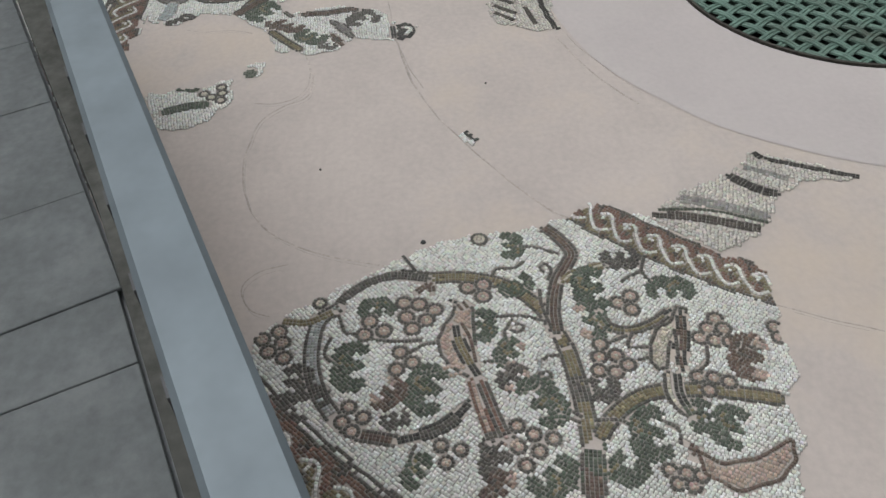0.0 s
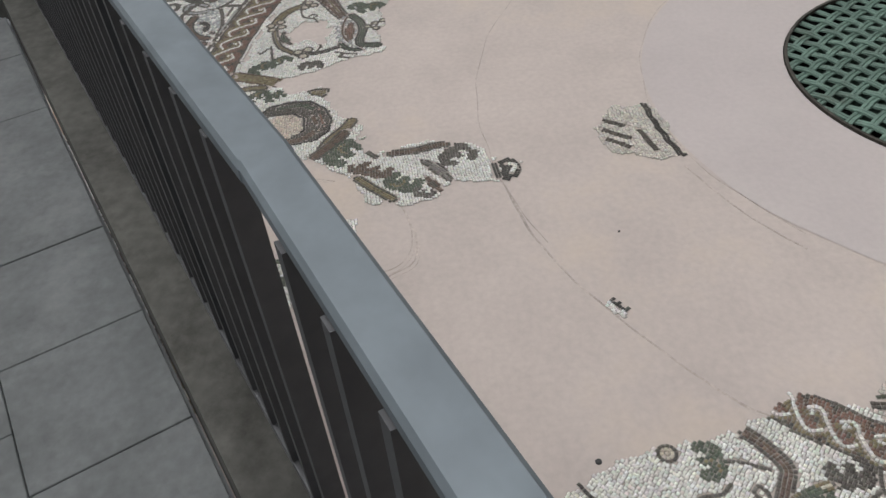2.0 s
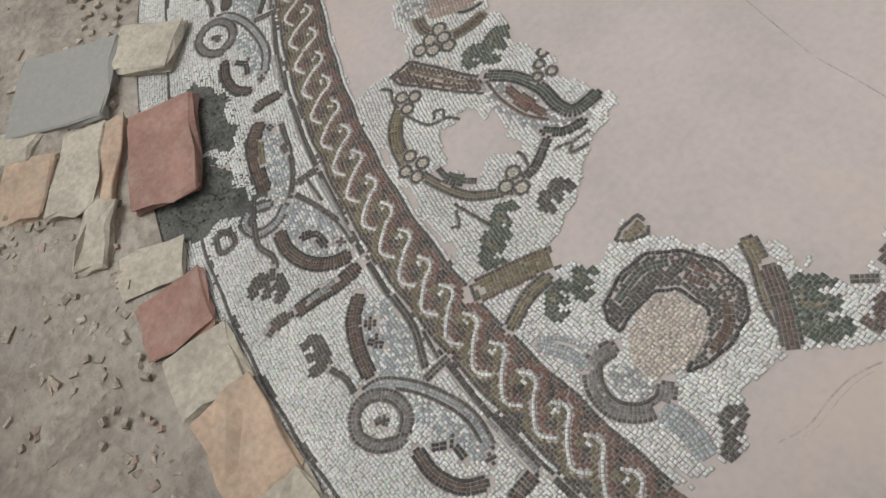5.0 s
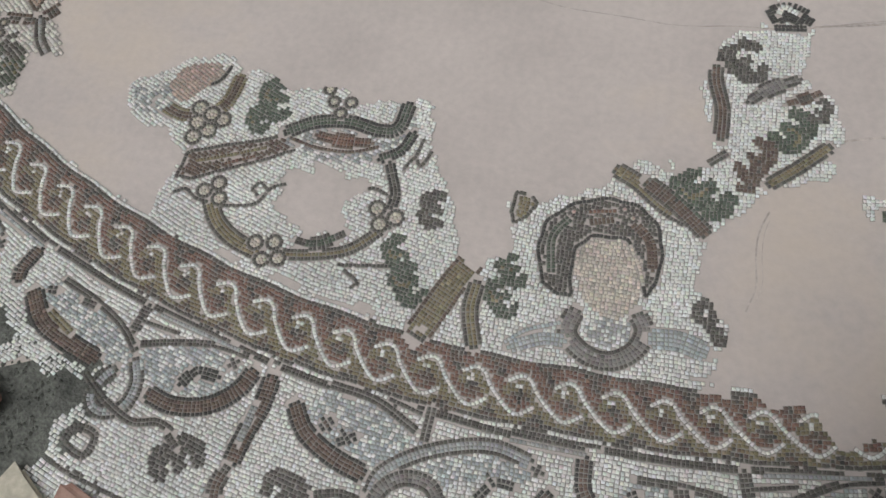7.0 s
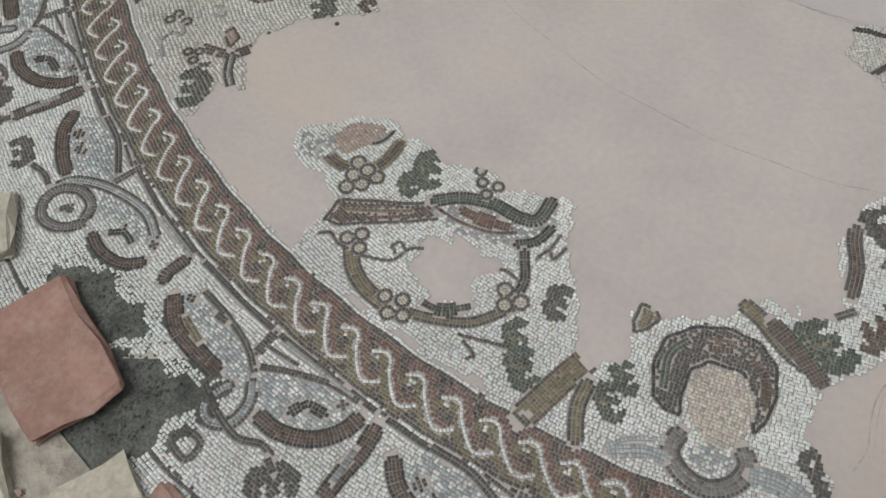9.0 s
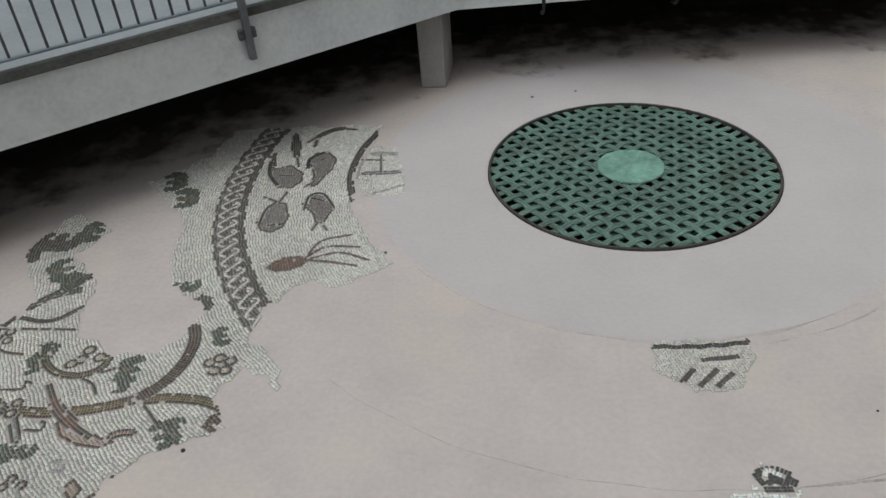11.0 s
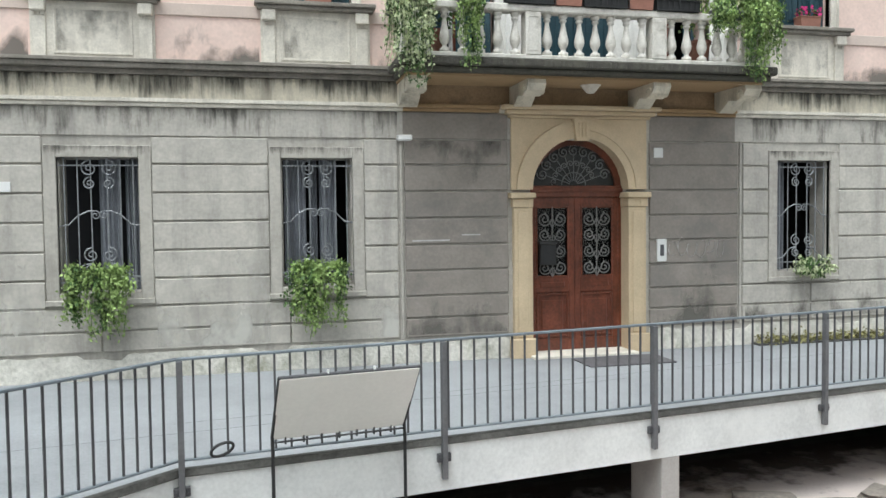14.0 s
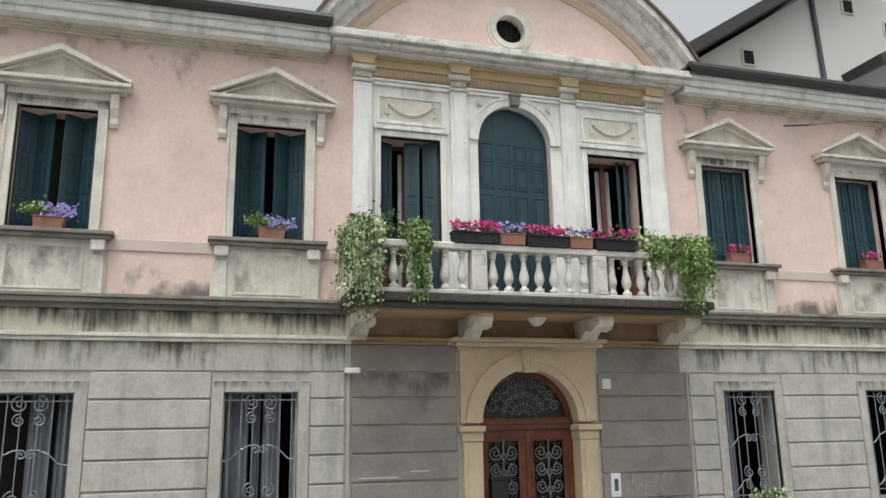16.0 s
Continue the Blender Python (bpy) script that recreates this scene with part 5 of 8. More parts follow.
# ---- beyond the facade ----
bm = B()
box(bm, -12.0, -5.53, FY + 0.05, FY + 0.45, BASE, 6.5)
solo("wall_garden", bm, STONE, "plain grey garden wall beside the palazzo", "wall", kind="structure")
gate = thing("blue_gate", "closed blue-painted metal gate beside the palazzo", "gate", (-4.27, FY + 0.2, BASE))
part("sheet", box(B(), -1.25, 0.38, 0.0, 0.03, 0.05, 2.9), BLUE, gate)
for k in range(12):
    x = -1.22 + k * 0.144
    part("upright", box(B(), x - 0.018, x + 0.018, -0.03, 0.0, 0.05, 2.9, 0.003), BLUE, gate)
for z in (0.12, 1.12, 1.33, 2.2, 2.8):
    part("crossbar", box(B(), -1.25, 0.38, -0.036, -0.006, z, z + 0.05, 0.003), BLUE, gate)
nb = thing("neighbour_house", "pale rendered house with dark overhanging eaves behind the palazzo", "house", (0, 0, 0), kind="structure")
bm = B()
prism(bm, [(11.55, 1.0), (34, 1.0), (34, 15.6), (16.0, 15.6), (11.55, 12.75)], 12.0, 20.0)
part("wall", bm, PALE_WALL, nb)
bm = B()
prism(bm, [(10.95, 12.52), (16.0, 15.75), (30, 24.5), (30, 24.9), (16.0, 16.1), (10.85, 12.8)], 11.2, 20.5)
part("roof", bm, ROOF, nb)
part("downpipe", tube(B(), [(15.72, 11.93, 15.6), (15.82, 11.93, 12.9), (15.9, 11.93, 8.0)], 0.07, 8), DARK_STEEL, nb)
for x, z in ((13.15, 12.85), (16.85, 14.95), (18.3, 14.4)):
    w = part("window", box(B(), x, x + 0.42, 11.96, 12.02, z, z + 0.5), TRIM, nb)
    part("pane", box(B(), x + 0.06, x + 0.36, 11.94, 11.958, z + 0.06, z + 0.44), BLACK, w)
bm = B()
prism(bm, [(16.6, 12.7), (20.5, 14.6), (20.5, 14.9), (16.5, 12.95)], 10.6, 12.0)
part("lean_to_roof", bm, ROOF, nb)
bm = B()
tube(bm, [(8.35, FY - 0.06, 8.02), (8.75, FY - 0.2, 8.02)], 0.012, 6)
tube(bm, [(8.75, FY - 0.2, 8.02), (9.6, FY - 0.3, 8.14), (12.5, FY - 0.3, 8.30)], 0.005, 4)
solo("cable_bracket", bm, IRON, "thin iron bracket with a cable on the upper wall", "bracket")

# unseen plain walls added behind the camera to block low sky light
for name, x0, x1, y0, y1 in (("wall_south", -26, 30, -15.4, -15.0), ("wall_west", -16.4, -16.0, -15.0, 5.4)):
    solo(name, box(B(), x0, x1, y0, y1, 0.9, 9.5), PALE_WALL, "plain pale unseen wall added to block low sky light", "wall", kind="structure")

# ---- information panel on the far railing ----
ip = thing("information_panel", "tilted information board seen from its blank grey back, on black arms", "sign", (0, 0, 0))
ang = math.atan2(RIM[8][1] - RIM[0][1], RIM[8][0] - RIM[0][0])
IM = Matrix.Translation((-0.62, 1.33, 0)) @ Matrix.Rotation(ang, 4, "Z")


def ipt(x, y, z):
    return IM @ Vector((x, y, z))


IW, IB, IT = 1.05, (-0.02, 1.29), (-0.42, 1.82)
bm = B()
sl = Vector((0, IT[0] - IB[0], IT[1] - IB[1]))
nrm = Vector((0, -sl.z, sl.y)).normalized() * 0.012
cs = [Vector((x, *IB)) + sl * t for t in (0, 1) for x in (0, IW)]
vs = [bm.verts.new(IM @ (c + nrm * s)) for s in (-1, 1) for c in cs]
for f in ((0, 1, 3, 2), (4, 6, 7, 5), (0, 4, 5, 1), (1, 5, 7, 3), (3, 7, 6, 2), (2, 6, 4, 0)):
    bm.faces.new([vs[i] for i in f])
bmesh.ops.recalc_face_normals(bm, faces=bm.faces)
part("board", bm, BOARD, ip, "blank grey back of the board")
for x in (0.0, IW):
    part("arm", tube(B(), [ipt(x, IT[0], IT[1] + 0.01), ipt(x, IB[0] - 0.02, IB[1] + 0.02), ipt(x, -0.05, 1.2), ipt(x, -0.05, 0.66), ipt(x, 0.02, 0.60), ipt(x, 0.12, 0.58)], 0.014, 6), IRON, ip, "black bent steel arm")
part("top_edge", tube(B(), [ipt(0, IT[0], IT[1] + 0.01), ipt(IW, IT[0], IT[1] + 0.01)], 0.012, 6), DARK_STEEL, ip)
part("bottom_edge", tube(B(), [ipt(0, IB[0] - 0.01, IB[1] - 0.03), ipt(IW, IB[0] - 0.01, IB[1] - 0.03)], 0.008, 6), DARK_STEEL, ip)
for k in range(7):
    x = 0.1 + k * 0.14
    part("clip", box(B(), x - 0.006, x + 0.006, IB[0] - 0.02, IB[0] + 0.01, IB[1] - 0.05, IB[1] + 0.02, 0, IM), DARK_STEEL, ip)
for x in (0.35, 0.7):
    part("stud", box(B(), x - 0.008, x + 0.008, IT[0] - 0.01, IT[0] + 0.01, IT[1] + 0.01, IT[1] + 0.04, 0.002, IM), PLASTIC, ip)
bm = B()
c0 = Vector((-0.98, 1.27, 1.25))
tube(bm, [c0 + Vector((0.075 * math.cos(t) + 0.03 * math.sin(t), 0.02 * math.cos(t), 0.05 * math.sin(t))) for t in (k * 0.4 for k in range(17))], 0.012, 6)
solo("cable_lock", bm, IRON, "black cable lock hung on the bottom rail", "lock")

# ---- round bronze grate over the well ----
grate = thing("well_grate", "round green-patinated bronze grate of woven strips over a well", "grate", (-0.01, -0.03, 0))
GRAD = 0.962
part("rim", arc_band(B(), 0, GRAD - 0.004, GRAD + 0.012, 0, -0.02, 0.006, 0, 360, 72), BRONZE_DIRT, grate, "dark rusty rim")
rim_ob = grate.children[0]
for v in rim_ob.data.vertices:
    v.co = (v.co.x, v.co.z, -v.co.y - 0.004)
PITCH, HALF = 0.094, 0.0222
for fam, deg in ((0, 38.0), (1, 128.0)):
    d = Vector((math.cos(radians(deg)), math.sin(radians(deg)), 0))
    q = Vector((-d.y, d.x, 0))
    for i in range(-10, 11):
        off = i * PITCH
        if abs(off) > GRAD - 0.03:
            continue
        half_len = math.sqrt(GRAD ** 2 - off ** 2)
        bm = B()
        pts = [(-half_len, 0.0)] + [(j * PITCH, (0.006 if (i + j + fam) % 2 else -0.006)) for j in range(-10, 11) if abs(j * PITCH) < half_len - 0.02] + [(half_len, 0.0)]
        rows = []
        for s, z in pts:
            c = d * s + q * off
            rows.append([bm.verts.new(c + q * (k * HALF) + Vector((0, 0, z + h))) for k, h in ((-1, -0.008), (-0.86, 0.0), (-0.22, 0.0), (0.0, -0.005), (0.22, 0.0), (0.86, 0.0), (1, -0.008))])
        for u, v in zip(rows, rows[1:]):
            for k in range(6):
                bm.faces.new((u[k], v[k], v[k + 1], u[k + 1]))
        bmesh.ops.recalc_face_normals(bm, faces=bm.faces)
        if bm.faces[:][0].normal.z < 0:
            bmesh.ops.reverse_faces(bm, faces=bm.faces)
        part("strip", bm, BRONZE, grate)
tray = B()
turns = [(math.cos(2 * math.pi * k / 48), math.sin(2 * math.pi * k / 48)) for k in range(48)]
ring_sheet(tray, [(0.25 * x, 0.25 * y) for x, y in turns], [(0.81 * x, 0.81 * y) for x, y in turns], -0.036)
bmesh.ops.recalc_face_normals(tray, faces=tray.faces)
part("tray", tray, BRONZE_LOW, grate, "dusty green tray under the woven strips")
part("centre_plate", lathe(B(), [(0.225, 0.004), (0.225, 0.014), (0.215, 0.018)], 40), BRONZE_PLATE, grate, "smooth pale green bronze disc")
# the shaft's depth shade is its black colour
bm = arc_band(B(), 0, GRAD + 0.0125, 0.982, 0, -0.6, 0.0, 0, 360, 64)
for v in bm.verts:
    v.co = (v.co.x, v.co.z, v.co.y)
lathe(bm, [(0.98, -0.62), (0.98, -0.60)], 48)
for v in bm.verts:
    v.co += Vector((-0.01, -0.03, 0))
well = solo("well_shaft", bm, BLACK, "well shaft under the grate, coloured black in place of its shade", "well", kind="structure")

# ---- mosaic ----
PAL = dict(white=(0.72, 0.705, 0.66), cream=(0.52, 0.47, 0.385), grey=(0.36, 0.36, 0.35), blue=(0.40, 0.42, 0.415), dark=(0.07, 0.066, 0.06), flesh=(0.56, 0.49, 0.42),
           green=(0.105, 0.118, 0.092), brown=(0.145, 0.105, 0.085), red=(0.20, 0.122, 0.096), pink=(0.45, 0.34, 0.285), olive=(0.22, 0.185, 0.115), mid=(0.118, 0.106, 0.094), fish=(0.225, 0.205, 0.19))


def stretch(rho, th):
    """The rings are not quite round: they widen towards the west side."""
    w = np.clip((266 - th) / 60, 0, 1.15)
    return 1 + w * (0.03 + 0.042 * np.clip((rho - 2.6) / 1.5, -0.4, 1.2))


class Mosaic:
    """Tesserae in rings round the well, in the bounds given, coloured by figures drawn on the plan."""

    def __init__(self, r0, r1, a0, a1, size, seed):
        rng = np.random.default_rng(seed)
        xs, ys, th = [], [], []
        for rho in np.arange(r0, r1, size):
            n = max(1, int(rho * math.radians(a1 - a0) / size))
            t = a0 + (a1 - a0) * (np.arange(n) + 0.5 * (int(rho / size) % 2) + rng.normal(0, 0.09, n)) / n
            rr = rho + rng.normal(0, size * 0.07, n) + 0.25 * size * np.sin(t * 1.7 + rho * 9)
            r = rr * stretch(rr, t)
            xs.append(r * np.cos(np.radians(t))), ys.append(r * np.sin(np.radians(t))), th.append(np.radians(t))
        self.x, self.y, self.th = np.concatenate(xs), np.concatenate(ys), np.concatenate(th)
        self.rng, self.size, self.dull = rng, size, 1.0
        self.polar()
        self.keep = np.zeros(len(self.x), bool)
        self.col = np.tile(np.array(PAL["white"]), (len(self.x), 1))

    def polar(self):
        r, t = np.hypot(self.x, self.y), np.degrees(np.arctan2(self.y, self.x)) % 360
        rho = r.copy()
        for _ in range(3):
            rho = r / stretch(rho, t)
        self.rho, self.t = rho, t

    def rough_xy(self, amp=0.03):
        s = 9.0
        x, y = self.x, self.y
        return x + amp * (np.sin(x * s * 3.1 + y * 17) + 0.6 * np.sin(y * s * 5.3 - x * 31)), y + amp * (np.sin(y * s * 2.7 - x * 19) + 0.6 * np.sin(x * s * 4.9 + y * 37))

    def inside(self, poly, amp=0.012):
        x, y = self.rough_xy(amp)
        hit = np.zeros(len(x), bool)
        n = len(poly)
        for i in range(n):
            (x0, y0), (x1, y1) = poly[i], poly[(i + 1) % n]
            cross = ((y0 > y) != (y1 > y)) & (x < (x1 - x0) * (y - y0) / (y1 - y0 + 1e-12) + x0)
            hit ^= cross
        return hit

    def add(self, poly, amp=0.012):
        self.keep |= self.inside(poly, amp)

    def cut(self, poly, amp=0.012):
        self.keep &= ~self.inside(poly, amp)

    def paint(self, mask, c):
        self.col[mask] = PAL[c]

    def near(self, pts):
        """Distance of the tesserae to a smooth line, and how far along it (0 to 1) they lie."""
        p = np.array(pts, float)
        if len(p) > 2:
            q = np.vstack([2 * p[0] - p[1], p, 2 * p[-1] - p[-2]])
            out = []
            for i in range(len(p) - 1):
                a, b, c, d = q[i:i + 4]
                for u in np.linspace(0, 1, 7)[:-1]:
                    out.append(0.5 * (2 * b + (c - a) * u + (2 * a - 5 * b + 4 * c - d) * u * u + (3 * b - a - 3 * c + d) * u ** 3))
            p = np.vstack(out + [p[-1]])
        idx = np.nonzero((self.x > p[:, 0].min() - 0.2) & (self.x < p[:, 0].max() + 0.2) & (self.y > p[:, 1].min() - 0.2) & (self.y < p[:, 1].max() + 0.2) & self.keep)[0]
        self.line = p
        best, along_ = np.full(len(idx), 9.0), np.zeros(len(idx))
        X = np.stack([self.x[idx], self.y[idx]], 1)
        for i in range(len(p) - 1):
            a, d = p[i], p[i + 1] - p[i]
            u = np.clip(((X - a) @ d) / (d @ d + 1e-12), 0, 1)
            dist = np.hypot(*(X - a - u[:, None] * d).T)
            m = dist < best
            best[m], along_[m] = dist[m], (i + u[m]) / (len(p) - 1)
        return idx, best, along_

    def lay(self, x, y, th, col):
        """Adds single tesserae that follow a figure, where the mosaic still stands."""
        if not hasattr(self, "ground"):
            self.ground = set(zip((self.x[self.keep] // 0.02).astype(int).tolist(), (self.y[self.keep] // 0.02).astype(int).tolist()))
        ok = np.array([(int(p // 0.02), int(q // 0.02)) in self.ground for p, q in zip(x, y)], bool)
        if not len(ok) or not ok.any():
            return
        x, y, th, col = x[ok], y[ok], th[ok], col[ok]
        r, t = np.hypot(x, y), np.degrees(np.arctan2(y, x)) % 360
        rho = r.copy()
        for _ in range(3):
            rho = r / stretch(rho, t)
        self.x, self.y, self.th = np.append(self.x, x), np.append(self.y, y), np.append(self.th, th)
        self.rho, self.t = np.append(self.rho, rho), np.append(self.t, t)
        self.keep = np.append(self.keep, np.ones(len(x), bool))
        self.col = np.vstack([self.col, col])

    def stroke(self, pts, w, c, edge=None, taper=False):
        """A line of the figure: its tesserae run along it in rows."""
        idx, d, s = self.near(pts)
        sz = self.size
        if not len(idx):
            return
        if not hasattr(self, "ground"):
            self.lay(np.zeros(0), np.zeros(0), np.zeros(0), np.zeros((0, 3)))
        length = float(np.hypot(*np.diff(self.line, axis=0).T).sum())

        def half(q):
            hw = w / 2 * ((1 - 0.75 * np.abs(2 * q - 1) ** 2) if taper else 1 + 0 * q) + (0.5 * sz if edge else 0)
            e = np.clip(np.minimum(q, 1 - q) * length + 0.35 * hw, 0, None)
            return np.where(e < hw, np.sqrt(np.clip(hw ** 2 - (hw - e) ** 2, 0, None)), hw)
        self.keep[idx[d < half(s) + 0.28 * sz]] = False
        line = self.line
        seg = np.hypot(*np.diff(line, axis=0).T)
        run = np.concatenate([[0], np.cumsum(seg)])
        n = max(2, int(run[-1] / (sz * 0.97)) + 1)
        u = np.linspace(0, run[-1], n) + self.rng.normal(0, sz * 0.05, n)
        px, py = np.interp(u, run, line[:, 0]), np.interp(u, run, line[:, 1])
        tx, ty = np.gradient(px), np.gradient(py)
        ln = np.hypot(tx, ty) + 1e-9
        tx, ty = tx / ln, ty / ln
        hw = half(u / (run[-1] + 1e-9))
        top = float(hw.max())
        k = max(1, int(round(2 * top / sz)))
        gap = 2 * top / k if k > 1 else sz
        xs, ys, ts, cs = [], [], [], []
        for j in range(k):
            o = (j - (k - 1) / 2) * gap
            ok = (np.abs(o) <= hw - 0.3 * sz) | (k == 1) | (np.abs(o) < 0.3 * sz)
            rim = np.abs(o) > hw - 1.25 * sz
            col = np.where(rim[:, None], np.array(PAL[edge or c]), np.array(PAL[c])) if k > 2 or (edge and k > 1) else np.tile(np.array(PAL[c]), (n, 1))
            xs.append((px - ty * o)[ok]), ys.append((py + tx * o)[ok]), ts.append(np.arctan2(ty, tx)[ok]), cs.append(col[ok])
        cs = np.vstack(cs)
        cs = cs * np.where(self.rng.random((len(cs), 1)) < 0.22, self.rng.uniform(0.62, 1.55, (len(cs), 1)), 1.0) if c != "white" else cs
        self.lay(np.concatenate(xs), np.concatenate(ys), np.concatenate(ts), cs)

    def tint_line(self, pts, w, c):
        idx, d, s = self.near(pts)
        idx = idx[d < w / 2]
        self.col[idx] = np.array(PAL[c]) * np.where(self.rng.random((len(idx), 1)) < 0.3, self.rng.uniform(0.6, 1.6, (len(idx), 1)), 1.0)

    def disc(self, x, y, r, c, squash=1.0, turn=0.0):
        dx, dy = self.x - x, self.y - y
        u, v = dx * math.cos(turn) + dy * math.sin(turn), -dx * math.sin(turn) + dy * math.cos(turn)
        self.col[(np.hypot(u, v / squash) < r)] = PAL[c]

    def grapes(self, spots, r=0.031, c="pink"):
        """Round berries: a dark ring of tesserae, a paler ring, a light middle."""
        r = r * 1.12
        sz = self.size
        if not hasattr(self, "ground"):
            self.lay(np.zeros(0), np.zeros(0), np.zeros(0), np.zeros((0, 3)))
        for x, y in spots:
            self.keep &= np.hypot(self.x - x, self.y - y) > r + 0.25 * sz
            for q, (rr, col) in enumerate(((r - 0.45 * sz, "mid"), (r - 1.42 * sz, c), (0.0, "cream"))):
                n = max(1, int(2 * math.pi * rr / (sz * 0.98)))
                a = 2 * np.pi * np.arange(n) / n + self.rng.random()
                self.lay(x + rr * np.cos(a), y + rr * np.sin(a), a, np.tile(np.array(PAL[col]), (n, 1)))

    def leaf(self, x, y, s, turn, c="green", tip=None):
        """A vine leaf as it is laid here: a thick curved back with three blunt lobes on its open side."""
        ca, sa = math.cos(math.radians(turn)), math.sin(math.radians(turn))
        k = 0.9 + 0.2 * self.rng.random()

        def at(u, v):
            v *= k
            return x + s * (u * ca - v * sa), y + s * (u * sa + v * ca)
        for pts, w in (([at(0.42, 0.74), at(0.05, 0.86), at(-0.36, 0.62), at(-0.42, 0.24), at(-0.2, 0.0)], 0.50),
                       ([at(0.42, -0.74), at(0.05, -0.86), at(-0.36, -0.62), at(-0.42, -0.24), at(-0.2, 0.0)], 0.50),
                       ([at(-0.3, 0.0), at(0.12, 0.05), at(0.34, 0.0)], 0.46)):
            self.tint_line(pts, s * w * 1.12, c)
        if tip:
            self.tint_line([at(0.40, 0.74), at(0.58, 0.66)], s * 0.42, tip)
            self.tint_line([at(0.40, -0.74), at(0.58, -0.66)], s * 0.42, tip)
        self.tint_line([at(-0.12, 0.5), at(-0.2, 0.0), at(-0.12, -0.5)], s * 0.5, c)
        self.tint_line([at(-0.30, 0.55), at(-0.34, 0.2), at(-0.1, 0.0), at(0.2, 0.03)], s * 0.13, "olive" if c == "green" else "mid")

    def shape(self, pts, c, edge=None):
        """A filled part of a figure, with a row of darker tesserae round it if it has an edge."""
        m = self.inside(pts, 0.0) & self.keep
        n = int(m.sum())
        self.col[m] = np.array(PAL[c]) * np.where(self.rng.random((n, 1)) < 0.3, self.rng.uniform(0.7, 1.35, (n, 1)), 1.0)
        if c in ("blue", "grey"):
            pale = m.copy()
            pale[m] = self.rng.random(n) < 0.4
            self.col[pale] = PAL["white"]
        if edge:
            ring = list(pts) + [pts[0]]
            fine = [tuple(np.array(a) + (np.array(b) - np.array(a)) * q) for a, b in zip(ring, ring[1:]) for q in (0.0, 0.5)] + [pts[0]]
            self.stroke(fine, 0.013, edge)

    def curl(self, x, y, r, turn, hand=1, c="mid"):
        pts = [(x + r * (1 - 0.75 * k / 9) * math.cos(math.radians(turn) + hand * k * 0.75), y + r * (1 - 0.75 * k / 9) * math.sin(math.radians(turn) + hand * k * 0.75)) for k in range(10)]
        self.stroke(pts, 0.013, c)

    def guilloche(self, r0, r1, period, lo="brown", cut=1.0):
        """A braid: a chain of white S curves, each with a light eye, over brown, red and olive strands."""
        m = (self.rho > r0) & (self.rho < r1)
        pick = self.rng.random(len(self.x))
        self.paint(m, lo)
        self.paint(m & (pick < 0.34), "mid"), self.paint(m & (pick > 0.9), "dark")
        h, r_eye = (r1 - r0) / 2, r0 + 0.42 * (r1 - r0)
        curve = [(-0.20, -0.14), (0.05, -0.34), (0.26, -0.22), (0.42, 0.10), (0.75, 0.55), (1.03, 0.82), (1.22, 0.76), (1.40, 0.56)]
        sel = m & self.keep
        if not sel.any():
            return
        a0, a1 = self.t[sel].min(), self.t[sel].max()
        step = math.degrees(period / ((r0 + r1) / 2))
        for c, dv, w in (("red" if lo == "brown" else "mid", -0.32, 0.036), ("olive" if lo == "brown" else "fish", 0.28, 0.030), ("white", 0.0, 0.016)):
            t = a0 - step
            while t < a1 + step:
                pts = []
                for u, v in curve:
                    rho, th = r_eye + (v + dv * (1 if u < 1 else 0.4)) * h * 0.98, t + u * step
                    rho = min(max(rho, r0 + 0.02), r1 - 0.014)
                    rr = rho * float(stretch(np.array(rho), np.array(th)))
                    pts.append((rr * math.cos(radians(th)), rr * math.sin(radians(th))))
                if c == "white":
                    self.stroke(pts, w, c)
                    rr = r_eye * float(stretch(np.array(r_eye), np.array(t)))
                    self.disc(rr * math.cos(radians(t)), rr * math.sin(radians(t)), 0.011, "white")
                else:
                    idx, d, s = self.near(pts)
                    idx = idx[(d < w / 2) & (self.rho[idx] > r0 + 0.012) & (self.rho[idx] < r1 - 0.012)]
                    self.col[idx] = np.array(PAL[c]) * (1.05 if c == "red" else 1.0)
                t += step
        m = (self.rho > r0) & (self.rho < r1)
        self.paint(m & ((self.rho > r1 - 0.012) | (self.rho < r0 + 0.012)), "mid")

    def build(self, label, pieces):
        """The mosaic as one thing, with a part for each ring or panel."""
        root = thing("mosaic", label, "mosaic", (0, 0, 0), group="mosaic fragments")
        for name, r0, r1 in pieces:
            self.piece(name, self.keep & (self.rho >= r0) & (self.rho < r1), root)
        return root

    def piece(self, name, k, root):
        x, y, th, col = self.x[k], self.y[k], self.th[k], self.col[k]
        n, rng = len(x), self.rng
        shade = np.clip(rng.normal(1, 0.10, (n, 1)), 0.72, 1.3)
        warm = 1 + rng.normal(0, 0.03, (n, 3))
        col = np.clip(col * shade * warm * self.dull, 0.01, 0.8)
        a = th + rng.normal(0, 0.09, n)
        hx = self.size * 0.45 * rng.uniform(0.86, 1.06, n)
        hy = self.size * 0.45 * rng.uniform(0.86, 1.06, n)
        z = 0.006 + rng.normal(0, 0.0007, n)
        ca, sa = np.cos(a), np.sin(a)
        co = np.zeros((n, 12, 3))
        for q, (u, v) in enumerate(((-1, -1), (1, -1), (1, 1), (-1, 1))):
            du, dv = u * hx * rng.uniform(0.88, 1.0, n), v * hy * rng.uniform(0.88, 1.0, n)
            px, py = x + du * ca - dv * sa, y + du * sa + dv * ca
            co[:, q] = np.stack([px, py, z + rng.normal(0, 0.0004, n)], 1)
            co[:, q + 4] = np.stack([px, py, np.full(n, -0.001)], 1)
